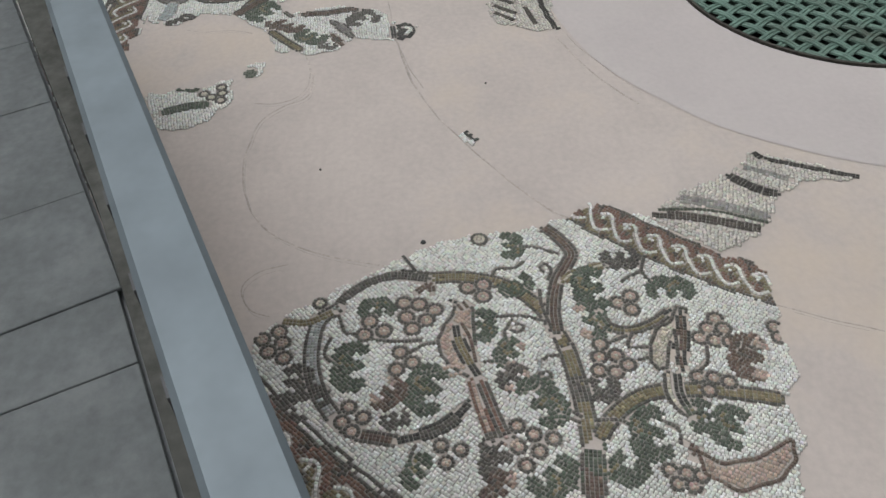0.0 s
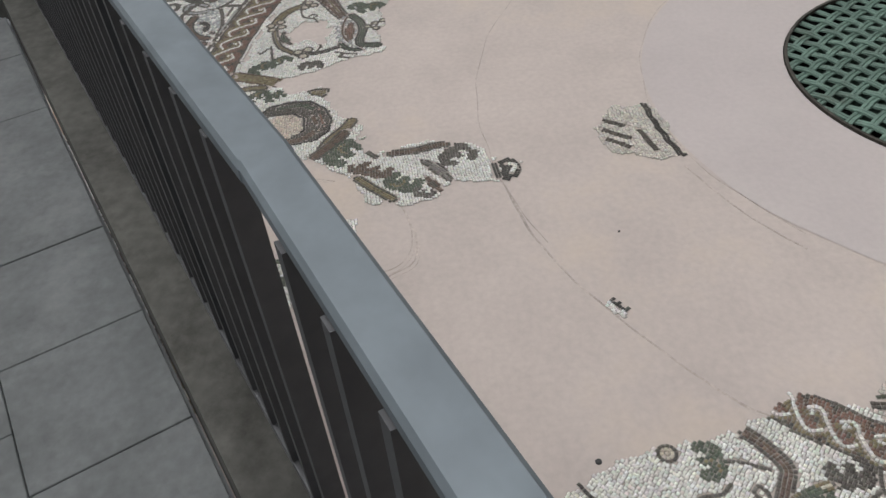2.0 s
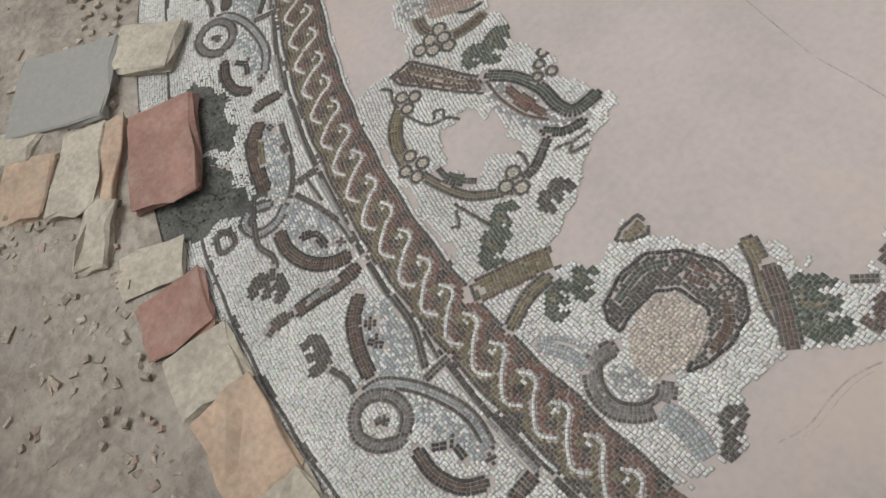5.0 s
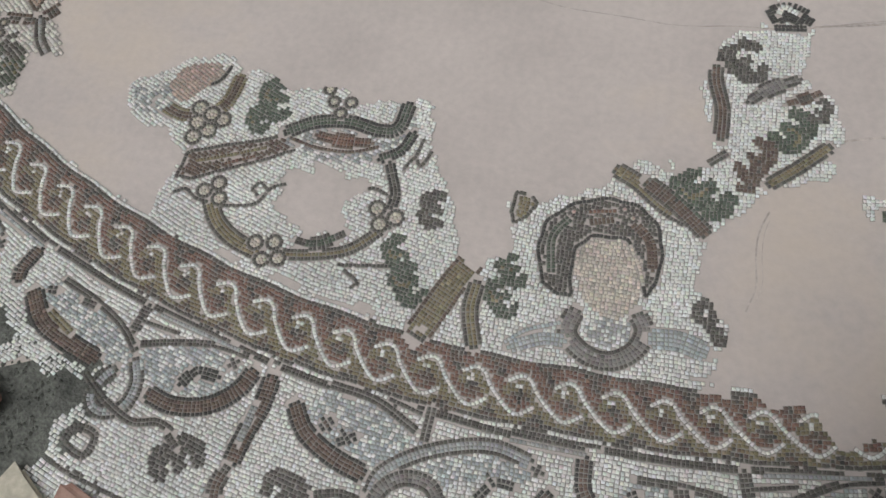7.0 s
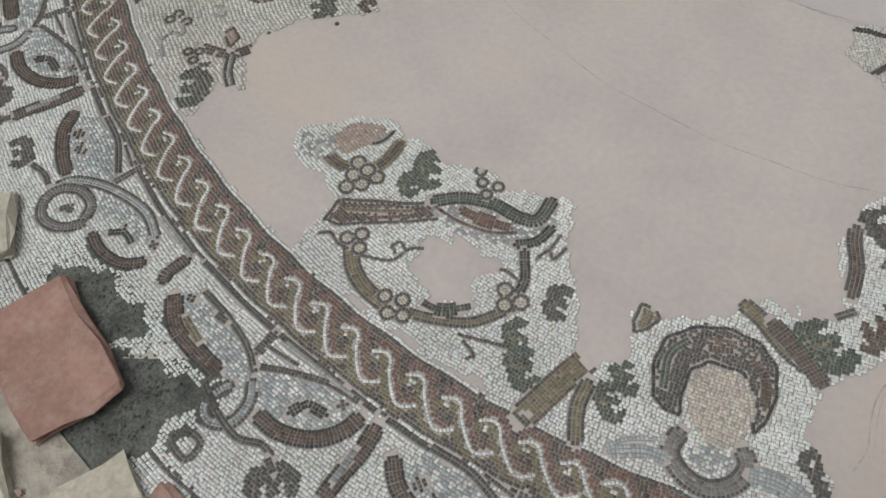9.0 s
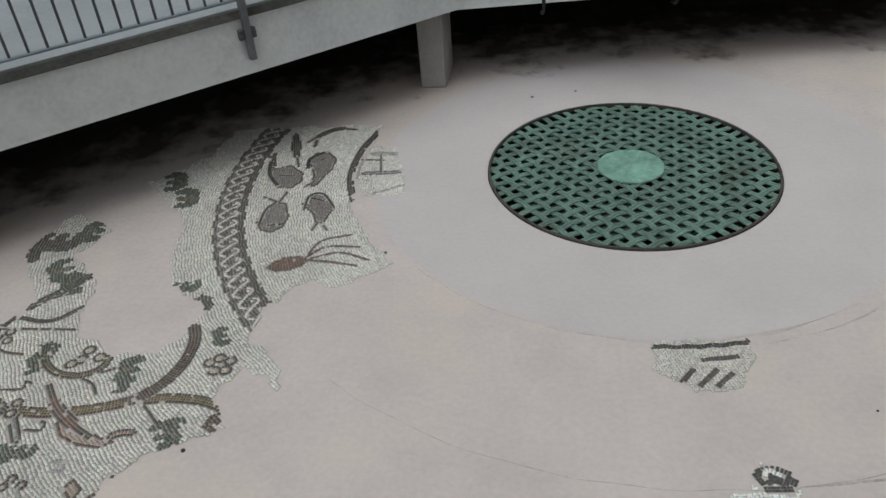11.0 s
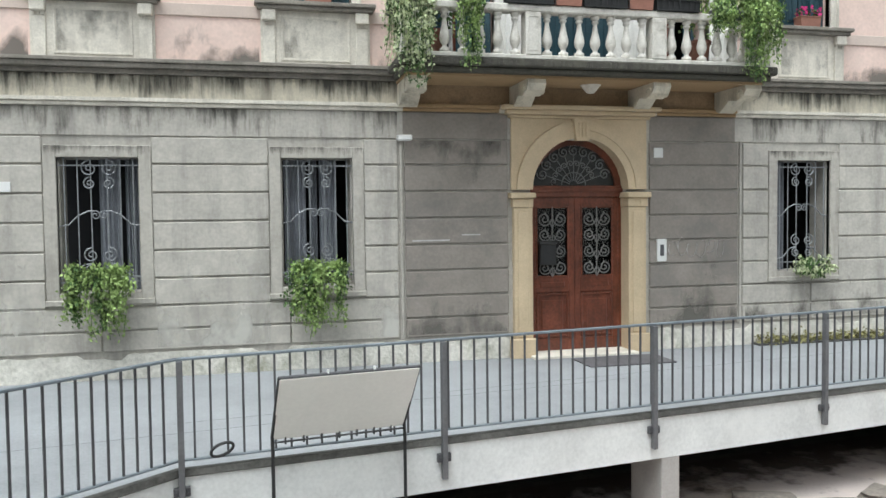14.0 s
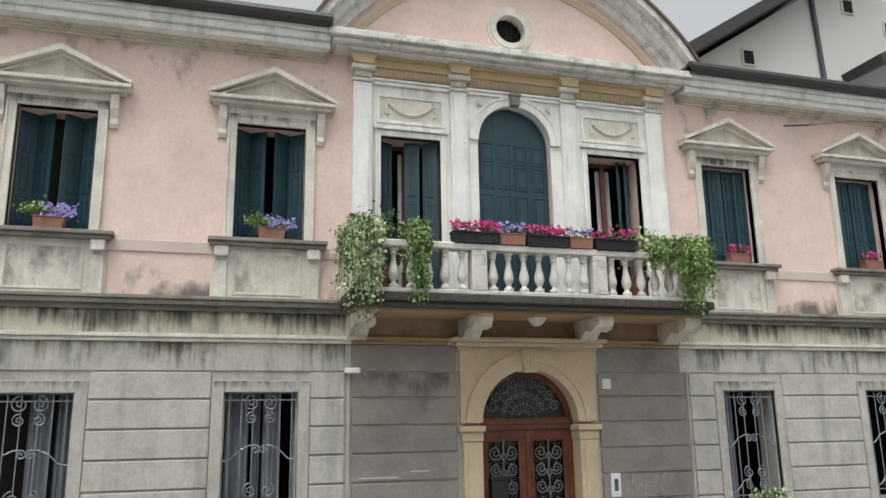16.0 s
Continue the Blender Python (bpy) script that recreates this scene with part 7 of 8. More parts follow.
south.shape([(-0.266, -3.928), (-0.224, -3.886), (-0.160, -3.893), (-0.107, -3.866), (-0.102, -3.942), (-0.171, -3.981), (-0.234, -3.977)], "grey")
south.stroke([(-0.303, -3.874), (-0.322, -3.955), (-0.258, -4.018), (-0.175, -4.029), (-0.104, -3.984), (-0.077, -3.915), (-0.102, -3.861)], 0.054, "fish", "mid")
south.stroke([(-0.515, -4.012), (-0.456, -3.965), (-0.350, -3.924)], 0.015, "blue")
south.stroke([(-0.057, -3.936), (0.032, -3.932), (0.121, -3.956)], 0.071, "blue")
south.stroke([(-0.503, -4.030), (-0.398, -3.986), (-0.325, -3.984)], 0.045, "blue")
south.stroke([(0.105, -3.545), (0.003, -3.449), (-0.105, -3.371)], 0.056, "brown", "mid")
south.stroke([(0.096, -3.274), (0.157, -3.223)], 0.032, "mid")
south.stroke([(0.137, -3.167), (0.140, -3.041), (0.114, -2.926), (0.112, -2.855)], 0.046, "brown", "mid")
south.stroke([(0.302, -3.330), (0.403, -3.249), (0.510, -3.151)], 0.039, "olive", "mid")
south.stroke([(0.226, -3.001), (0.309, -2.931), (0.412, -2.880)], 0.055, "fish", "mid", taper=True)
south.stroke([(0.359, -2.993), (0.425, -2.963), (0.489, -2.925)], 0.034, "mid", "brown", taper=True)
south.leaf(0.205, -2.843, 0.085, 57, "mid")
south.leaf(0.390, -3.106, 0.095, 148, "green")
south.leaf(0.482, -3.013, 0.049, 161, "mid")
south.leaf(0.265, -3.237, 0.078, 147, "brown")
south.leaf(0.239, -3.330, 0.046, 140, "brown")
south.leaf(0.081, -3.391, 0.113, 51, "green")
south.leaf(0.226, -2.751, 0.043, 262, "mid")
south.stroke([(0.30, -2.61), (0.37, -2.58), (0.45, -2.62)], 0.09, "dark")
south.stroke([(0.33, -2.60), (0.35, -2.56), (0.41, -2.59)], 0.02, "white")
south.stroke([(0.31, -2.66), (0.44, -2.65)], 0.03, "dark")
south.stroke([(0.68, -3.40), (0.74, -3.40)], 0.07, "green")
south.grapes([(0.820, -3.530), (0.870, -3.520), (0.870, -3.610), (0.900, -3.570), (0.930, -3.520)], 0.026, "cream")
south.stroke([(1.01, -3.79), (0.97, -3.68), (0.96, -3.58)], 0.06, "green")
south.stroke([(0.80, -3.76), (0.83, -3.65)], 0.05, "green")
south.paint((south.rho > 4.075) & (south.rho < 4.088), "dark")
south.guilloche(4.075, 4.293, 0.1505, "brown")
south.paint((south.rho > 4.305) & (south.rho < 4.318), "mid")


def ring_at(rho, t):
    r = rho * float(stretch(np.array(rho), np.array(float(t))))
    return r * math.cos(radians(t)), r * math.sin(radians(t))


def ring_line(*pts):
    return [ring_at(rho, t) for rho, t in pts]


# the sea ring: pairs of dolphins with twined tails, parted by twisted stems
def dolphin_pair(t0):
    """Two dolphins with twined tails over a three-lobed leaf."""
    south.stroke(ring_line((4.316, t0 + 0.35), (4.313, t0 + 4.58), (4.307, t0 + 8.49), (4.314, t0 + 12.29)), 0.022, "mid")
    south.stroke(ring_line((4.412, t0 + 6.16), (4.314, t0 + 5.97)), 0.039, "mid")
    south.shape(ring_line((4.458, t0 + 1.04), (4.379, t0 + 1.94), (4.392, t0 + 3.76), (4.414, t0 + 5.46), (4.465, t0 + 6.87), (4.520, t0 + 7.55), (4.547, t0 + 6.88), (4.533, t0 + 5.59), (4.538, t0 + 4.01), (4.529, t0 + 2.65)), "blue")
    south.stroke(ring_line((4.473, t0 + 1.07), (4.533, t0 + 2.39), (4.545, t0 + 3.92), (4.547, t0 + 5.60)), 0.062, "brown", "dark")
    south.stroke(ring_line((4.383, t0 + 1.77), (4.385, t0 + 3.65), (4.411, t0 + 5.50), (4.465, t0 + 6.87)), 0.027, "mid")
    south.stroke(ring_line((4.438, t0 + 1.62), (4.422, t0 + 2.03)), 0.033, "dark")
    south.stroke(ring_line((4.493, t0 + 2.29), (4.517, t0 + 3.89)), 0.030, "olive")
    south.stroke(ring_line((4.410, t0 + 3.18), (4.400, t0 + 3.97)), 0.027, "mid")
    south.stroke(ring_line((4.483, t0 + 7.04), (4.549, t0 + 7.73), (4.632, t0 + 7.86), (4.678, t0 + 7.15), (4.656, t0 + 6.45), (4.586, t0 + 6.37), (4.540, t0 + 6.56)), 0.037, "grey", "mid")
    south.stroke(ring_line((4.601, t0 + 5.63), (4.638, t0 + 6.94), (4.658, t0 + 8.49), (4.625, t0 + 9.46), (4.631, t0 + 10.29)), 0.028, "mid")
    south.shape(ring_line((4.443, t0 + 6.81), (4.386, t0 + 8.11), (4.336, t0 + 9.63), (4.320, t0 + 11.18), (4.349, t0 + 11.81), (4.427, t0 + 11.46), (4.501, t0 + 10.32), (4.534, t0 + 8.62), (4.497, t0 + 7.47)), "blue")
    south.stroke(ring_line((4.438, t0 + 6.71), (4.381, t0 + 8.03), (4.331, t0 + 9.74), (4.321, t0 + 11.40)), 0.024, "mid")
    south.stroke(ring_line((4.560, t0 + 8.40), (4.558, t0 + 9.65), (4.511, t0 + 10.93), (4.433, t0 + 11.69), (4.357, t0 + 11.89)), 0.050, "brown", "dark")
    south.stroke(ring_line((4.492, t0 + 9.34), (4.435, t0 + 9.66), (4.418, t0 + 10.68)), 0.042, "dark")
    south.stroke(ring_line((4.428, t0 + 9.33), (4.450, t0 + 9.86)), 0.020, "dark")
    south.stroke(ring_line((4.372, t0 + 10.78), (4.349, t0 + 11.02)), 0.042, "mid")
    south.stroke(ring_line((4.366, t0 + 6.25), (4.349, t0 + 7.95)), 0.019, "mid")
    south.stroke(ring_line((4.322, t0 + 6.78), (4.316, t0 + 10.77)), 0.019, "grey")
    south.leaf(*ring_at(4.691, t0 + 10.94), 0.086, t0 + -299, "mid")
    south.stroke(ring_line((4.642, t0 + 10.02), (4.672, t0 + 10.78)), 0.024, "mid")
    south.stroke(ring_line((4.352, t0 + 12.73), (4.449, t0 + 12.93), (4.556, t0 + 12.90), (4.644, t0 + 12.98)), 0.053, "brown", "dark")
    south.stroke(ring_line((4.646, t0 + 12.94), (4.721, t0 + 12.90), (4.788, t0 + 13.25)), 0.044, "brown", "mid", taper=True)
    south.stroke(ring_line((4.449, t0 + 12.68), (4.581, t0 + 12.86)), 0.024, "grey")
    south.stroke(ring_line((4.815, t0 + 6.69), (4.754, t0 + 6.73), (4.746, t0 + 7.60), (4.816, t0 + 7.72), (4.815, t0 + 6.69)), 0.028, "mid")


def dolphin_ring(t0):
    """A dolphin facing one whose tail is rolled into a ring."""
    south.stroke(ring_line((4.314, t0 + -0.46), (4.319, t0 + 3.33), (4.305, t0 + 6.19), (4.321, t0 + 9.87), (4.328, t0 + 13.00)), 0.021, "mid")
    south.stroke(ring_line((4.434, t0 + 6.58), (4.296, t0 + 6.41)), 0.033, "mid")
    south.shape(ring_line((4.402, t0 + 1.38), (4.315, t0 + 2.09), (4.321, t0 + 3.93), (4.368, t0 + 5.88), (4.424, t0 + 6.84), (4.475, t0 + 6.04), (4.507, t0 + 4.98), (4.489, t0 + 3.43), (4.462, t0 + 2.32)), "blue")
    south.stroke(ring_line((4.406, t0 + 0.91), (4.476, t0 + 1.86), (4.521, t0 + 3.29), (4.543, t0 + 4.72)), 0.051, "brown", "dark")
    south.stroke(ring_line((4.310, t0 + 2.05), (4.316, t0 + 4.04), (4.371, t0 + 6.04)), 0.017, "grey", "mid")
    south.stroke(ring_line((4.446, t0 + 2.40), (4.418, t0 + 2.64)), 0.042, "brown", "dark")
    south.stroke(ring_line((4.473, t0 + 3.29), (4.435, t0 + 3.94)), 0.030, "dark")
    south.stroke(ring_line((4.436, t0 + 3.23), (4.465, t0 + 3.72)), 0.019, "dark")
    south.stroke(ring_line((4.300, t0 + 4.62), (4.317, t0 + 6.02)), 0.019, "mid")
    south.stroke(ring_line((4.601, t0 + 5.20), (4.523, t0 + 5.37), (4.443, t0 + 6.47), (4.387, t0 + 8.01), (4.368, t0 + 9.41), (4.393, t0 + 10.93)), 0.036, "grey", "mid")
    south.shape(ring_line((4.490, t0 + 6.43), (4.422, t0 + 8.00), (4.393, t0 + 9.58), (4.410, t0 + 11.03), (4.466, t0 + 10.99), (4.465, t0 + 9.29), (4.522, t0 + 7.68)), "blue")
    south.stroke(ring_line((4.572, t0 + 7.91), (4.520, t0 + 7.21), (4.524, t0 + 6.16), (4.588, t0 + 5.49), (4.660, t0 + 5.71), (4.697, t0 + 6.58), (4.669, t0 + 7.49), (4.604, t0 + 7.97), (4.572, t0 + 7.91)), 0.037, "fish", "mid")
    south.stroke(ring_line((4.633, t0 + 6.60), (4.586, t0 + 6.77), (4.613, t0 + 7.09)), 0.026, "mid")
    south.stroke(ring_line((4.526, t0 + 9.19), (4.474, t0 + 9.72), (4.475, t0 + 10.56)), 0.031, "dark")
    south.stroke(ring_line((4.454, t0 + 9.35), (4.480, t0 + 9.68)), 0.018, "dark")
    south.stroke(ring_line((4.574, t0 + 8.78), (4.582, t0 + 10.01), (4.548, t0 + 11.21), (4.477, t0 + 11.86)), 0.041, "brown", "dark")
    south.stroke(ring_line((4.410, t0 + 11.03), (4.420, t0 + 11.44)), 0.038, "mid")
    south.leaf(*ring_at(4.657, t0 + 2.21), 0.077, t0 + -366, "mid")
    south.stroke(ring_line((4.646, t0 + 3.17), (4.616, t0 + 4.14), (4.621, t0 + 4.97)), 0.026, "mid")
    south.stroke(ring_line((4.347, t0 + 12.97), (4.435, t0 + 13.07), (4.477, t0 + 13.39)), 0.041, "brown", "dark")
    south.stroke(ring_line((4.336, t0 + 9.97), (4.339, t0 + 12.94)), 0.018, "grey")


for k in range(-3, 4):
    (dolphin_ring if k % 2 else dolphin_pair)(240.8 + 13.25 * k)
south.paint((south.rho > 4.865) & (south.rho < 4.885), "mid")
south.build("stone mosaic with vines and a bust above a dolphin ring", [("vine_panel", 0, 4.075), ("braided_border", 4.075, 4.295), ("dolphin_ring", 4.295, 4.89), ("plain_border", 4.89, 9)])
west = Mosaic(1.5, 4.1, 160, 236, 0.0165, 3)
west.add([(-3.63, -2.42), (-3.74, -2.05), (-3.64, -1.83), (-3.53, -1.54), (-3.88, -1.11), (-3.83, -0.83), (-3.75, -0.64), (-3.40, -0.82), (-3.53, -1.11), (-3.27, -1.38), (-3.15, -1.81), (-2.87, -2.00), (-2.61, -1.96), (-2.51, -1.77), (-2.48, -1.59), (-2.78, -1.38), (-2.98, -0.71), (-3.40, -0.23), (-3.09, 0.13), (-3.02, 0.58), (-2.64, 0.60), (-1.85, 0.63), (-1.94, -0.12), (-1.86, -0.54), (-1.64, -0.96), (-1.47, -1.16), (-1.75, -1.37), (-1.96, -1.34), (-2.14, -1.55), (-2.17, -1.82), (-1.94, -2.03), (-1.91, -2.20), (-2.07, -2.03), (-2.14, -2.04), (-2.21, -2.29), (-2.10, -2.37), (-2.08, -2.46), (-2.34, -2.58), (-2.46, -2.66), (-2.54, -2.92), (-2.46, -3.09), (-2.56, -3.12), (-2.61, -3.33), (-2.38, -3.54), (-3.34, -2.86)], 0.016)
west.add([(-1.92, -0.11), (-1.85, 0.29), (-1.68, 0.26), (-1.52, -0.37), (-1.80, -0.41)], 0.01)
west.keep &= west.rho < 4.05
west.guilloche(2.555, 2.738, 0.108, "mid")

west.shape([(-2.595, 0.003), (-2.519, -0.038), (-2.424, 0.002), (-2.311, -0.103), (-2.291, -0.212), (-2.343, -0.295), (-2.439, -0.287), (-2.528, -0.180)], "fish", "mid")
west.stroke([(-2.598, 0.086), (-2.546, -0.118), (-2.443, -0.272)], 0.026, "dark")
west.stroke([(-2.470, -0.134), (-2.366, -0.134)], 0.017, "dark")
west.stroke([(-2.541, -0.005), (-2.597, 0.128), (-2.676, 0.129)], 0.026, "mid")
west.stroke([(-2.576, 0.086), (-2.599, 0.196)], 0.031, "mid")
west.shape([(-2.304, 0.083), (-2.278, 0.184), (-2.197, 0.208), (-2.108, 0.098), (-2.106, -0.041), (-2.145, -0.159), (-2.170, -0.258), (-2.198, -0.273), (-2.220, -0.119)], "fish", "mid")
west.stroke([(-2.286, -0.040), (-2.302, 0.108), (-2.206, 0.209)], 0.026, "dark")
west.stroke([(-2.244, 0.082), (-2.195, 0.107)], 0.017, "dark")
west.stroke([(-2.197, -0.212), (-2.243, -0.287)], 0.024, "mid")
west.shape([(-2.453, -0.729), (-2.444, -0.595), (-2.396, -0.491), (-2.325, -0.504), (-2.262, -0.661), (-2.269, -0.773), (-2.326, -0.837), (-2.401, -0.813)], "fish", "mid")
west.stroke([(-2.432, -0.762), (-2.440, -0.581), (-2.392, -0.477)], 0.024, "dark")
west.stroke([(-2.392, -0.477), (-2.497, -0.420)], 0.024, "mid")
west.stroke([(-2.372, -0.476), (-2.353, -0.361)], 0.024, "mid")
west.stroke([(-2.367, -0.761), (-2.276, -0.747)], 0.015, "dark")
west.shape([(-2.203, -0.504), (-2.183, -0.397), (-2.123, -0.368), (-2.040, -0.433), (-1.976, -0.545), (-1.995, -0.626), (-2.013, -0.745), (-2.050, -0.745), (-2.098, -0.627)], "fish", "mid")
west.stroke([(-2.177, -0.573), (-2.181, -0.405), (-2.093, -0.376), (-1.988, -0.524)], 0.024, "dark")
west.stroke([(-2.158, -0.433), (-2.073, -0.461)], 0.015, "dark")
west.stroke([(-2.047, -0.725), (-2.064, -0.809)], 0.022, "mid")
west.stroke([(-2.025, -0.725), (-1.968, -0.808)], 0.022, "mid")
west.stroke([(-2.518, 0.500), (-2.449, 0.255), (-2.405, 0.109)], 0.062, "mid", "dark", taper=True)
west.stroke([(-2.410, 0.126), (-2.362, -0.007)], 0.022, "mid")
west.stroke([(-2.388, 0.360), (-2.305, 0.477), (-2.192, 0.578), (-2.043, 0.556)], 0.041, "mid", "dark", taper=True)
west.stroke([(-2.323, 0.404), (-2.314, 0.279)], 0.027, "mid")
west.stroke([(-1.86, 0.54), (-1.94, 0.22), (-1.95, -0.12), (-1.88, -0.41), (-1.76, -0.68), (-1.62, -0.92), (-1.46, -1.12)], 0.035, "mid", "dark")
west.stroke([(-1.81, 0.46), (-1.89, 0.18), (-1.90, -0.12), (-1.84, -0.40), (-1.73, -0.65)], 0.014, "grey")
west.stroke([(-1.91, 0.09), (-1.75, 0.08)], 0.02, "mid")
west.stroke([(-1.87, -0.11), (-1.60, -0.09)], 0.03, "grey", "mid")
west.stroke([(-1.78, 0.14), (-1.74, -0.09)], 0.014, "mid")
west.stroke([(-1.74, -0.37), (-1.55, -0.26)], 0.02, "grey")
west.stroke([(-1.86, 0.18), (-1.65, 0.17)], 0.05, "grey")
west.stroke([(-2.24, -1.21), (-2.15, -1.18), (-2.01, -1.12)], 0.13, "red", "mid", taper=True)
west.stroke([(-2.03, -1.11), (-1.97, -0.93), (-1.79, -0.86)], 0.018, "brown")
west.stroke([(-2.01, -1.12), (-1.83, -1.05), (-1.64, -1.12)], 0.018, "brown")
west.stroke([(-2.01, -1.13), (-1.84, -1.15), (-1.70, -1.18)], 0.018, "brown")
west.stroke([(-2.02, -1.09), (-1.92, -0.99), (-1.72, -0.99)], 0.018, "brown")
west.stroke([(-3.180, -2.396), (-2.996, -2.400), (-2.787, -2.365), (-2.623, -2.306), (-2.571, -2.264)], 0.052, "olive", "brown")
west.stroke([(-2.558, -2.295), (-2.415, -2.276), (-2.255, -2.286), (-2.114, -2.330)], 0.048, "olive", "mid")
west.stroke([(-2.586, -2.282), (-2.495, -2.173), (-2.444, -2.011), (-2.452, -1.856), (-2.502, -1.735)], 0.054, "brown", "mid")
west.stroke([(-3.668, -1.835), (-3.592, -2.002), (-3.499, -2.157), (-3.383, -2.300), (-3.224, -2.417)], 0.057, "mid", "dark")
west.stroke([(-3.173, -2.436), (-3.062, -2.587)], 0.036, "grey", "mid")
west.stroke([(-3.315, -2.411), (-3.308, -2.530), (-3.316, -2.662)], 0.037, "mid", "dark", taper=True)
west.stroke([(-3.648, -1.869), (-3.618, -1.742), (-3.560, -1.630), (-3.445, -1.488), (-3.321, -1.306)], 0.048, "mid", "dark")
west.stroke([(-3.698, -1.812), (-3.452, -1.800), (-3.178, -1.796)], 0.018, "mid")
west.stroke([(-3.563, -1.706), (-3.360, -1.730), (-3.222, -1.602)], 0.032, "mid")
west.stroke([(-3.567, -1.598), (-3.435, -1.521), (-3.310, -1.466)], 0.023, "mid")
west.stroke([(-3.278, -1.914), (-3.211, -2.050), (-3.101, -2.130), (-2.964, -2.143), (-2.877, -2.081), (-2.867, -1.980)], 0.029, "olive", "mid")
west.stroke([(-3.590, -1.914), (-3.493, -1.983), (-3.374, -2.000)], 0.017, "mid")
west.stroke([(-3.732, -1.866), (-3.657, -2.056), (-3.621, -2.169), (-3.486, -2.201)], 0.017, "mid")
west.stroke([(-3.344, -2.261), (-3.231, -2.249), (-3.236, -2.198), (-3.192, -2.215)], 0.016, "mid")
west.stroke([(-2.936, -2.167), (-2.867, -2.203), (-2.822, -2.262)], 0.016, "mid")
west.stroke([(-2.860, -2.115), (-2.806, -2.087)], 0.019, "mid")
west.stroke([(-2.532, -2.333), (-2.424, -2.438)], 0.018, "mid")
west.stroke([(-3.451, -2.475), (-3.412, -2.429), (-3.369, -2.362)], 0.016, "mid")
west.stroke([(-3.064, -2.511), (-2.984, -2.509), (-2.987, -2.463), (-3.038, -2.453)], 0.015, "mid")
west.grapes([(-3.007, -1.956), (-3.017, -2.027), (-2.923, -2.008), (-3.057, -2.063)], 0.033, "cream")
west.grapes([(-3.596, -1.874), (-3.544, -1.829), (-3.522, -1.897)], 0.029, "cream")
west.grapes([(-3.279, -2.369), (-3.196, -2.414), (-3.200, -2.344)], 0.029, "cream")
west.grapes([(-2.306, -2.024), (-2.264, -1.989), (-2.200, -2.005), (-2.263, -2.080), (-2.205, -2.074)], 0.032, "cream")
west.grapes([(-3.438, -2.399)], 0.032, "cream")
west.shape([(-2.922, -2.463), (-2.907, -2.414), (-2.796, -2.472), (-2.668, -2.541), (-2.591, -2.562), (-2.641, -2.597), (-2.765, -2.582), (-2.866, -2.534)], "pink", "brown")
west.stroke([(-3.108, -2.206), (-2.977, -2.361), (-2.826, -2.476), (-2.703, -2.545)], 0.054, "red", "mid", taper=True)
west.stroke([(-2.624, -2.536), (-2.576, -2.508), (-2.504, -2.500)], 0.029, "pink", "mid")
west.leaf(-3.253, -1.993, 0.088, 173, "green")
west.leaf(-3.261, -2.074, 0.066, 198, "green")
west.leaf(-2.720, -2.092, 0.096, 6, "green")
west.leaf(-2.710, -2.187, 0.062, 193, "green")
west.leaf(-3.720, -1.975, 0.092, 176, "green")
west.leaf(-3.518, -2.262, 0.100, 199, "mid")
west.leaf(-2.350, -2.504, 0.086, 218, "green")
west.leaf(-2.329, -2.446, 0.057, 331, "green")
west.leaf(-2.141, -2.413, 0.057, 339, "brown")
west.leaf(-3.173, -2.704, 0.113, 302, "green")
west.leaf(-3.007, -2.637, 0.071, 91, "green")
west.leaf(-2.648, -3.164, 0.109, 201, "green")
west.leaf(-2.655, -3.076, 0.058, 43, "mid")
west.leaf(-2.515, -1.554, 0.076, 203, "mid")
west.leaf(-2.313, -1.824, 0.070, 33, "green")
west.stroke([(-2.754, -2.940), (-2.604, -2.933), (-2.515, -2.854)], 0.040, "mid", "brown")
west.stroke([(-2.597, -2.920), (-2.553, -3.032), (-2.498, -3.100)], 0.029, "grey", "mid")
west.stroke([(-2.510, -2.863), (-2.494, -2.809), (-2.500, -2.753)], 0.033, "pink", "mid")
west.shape([(-2.697, -2.828), (-2.667, -2.784), (-2.612, -2.834), (-2.626, -2.891)], "pink", "brown")
west.grapes([(-2.792, -2.986), (-2.744, -2.967), (-2.742, -3.023)], 0.024, "cream")
west.grapes([(-2.963, -2.793), (-2.982, -2.840), (-2.900, -2.823)], 0.025, "cream")
west.stroke([(-2.927, -2.907), (-2.945, -2.974), (-2.887, -3.046)], 0.017, "grey")
west.stroke([(-2.907, -2.837), (-2.871, -2.900), (-2.913, -2.905)], 0.016, "grey")
west.stroke([(-2.811, -2.739), (-2.754, -2.732), (-2.775, -2.682), (-2.824, -2.688)], 0.020, "grey")
west.leaf(-3.54, -0.84, 0.12, 0, "green")
west.leaf(-3.53, -1.27, 0.12, 40, "green")
west.leaf(-3.40, -1.40, 0.1, 20, "green")
west.leaf(-2.68, -1.40, 0.08, 100, "green")
west.leaf(-3.05, -0.43, 0.12, 200, "green")
west.leaf(-3.22, -0.21, 0.12, 200, "green")
west.leaf(-3.72, -0.96, 0.16, 90, "mid")
west.leaf(-3.84, -1.11, 0.1, 200, "mid")
west.dull = np.array([0.86, 0.83, 0.79])
west.build("stone mosaic of vines beside a band of fish", [("fish_band", 0, 2.56), ("braided_border", 2.56, 2.74), ("vine_panel", 2.74, 9)])
bits = Mosaic(1.5, 3.7, 262, 372, 0.0155, 4)
bits.add([(-0.06, -1.78), (0.44, -1.75), (0.42, -1.90), (0.33, -2.09), (0.11, -2.11), (-0.05, -1.98)], 0.012)
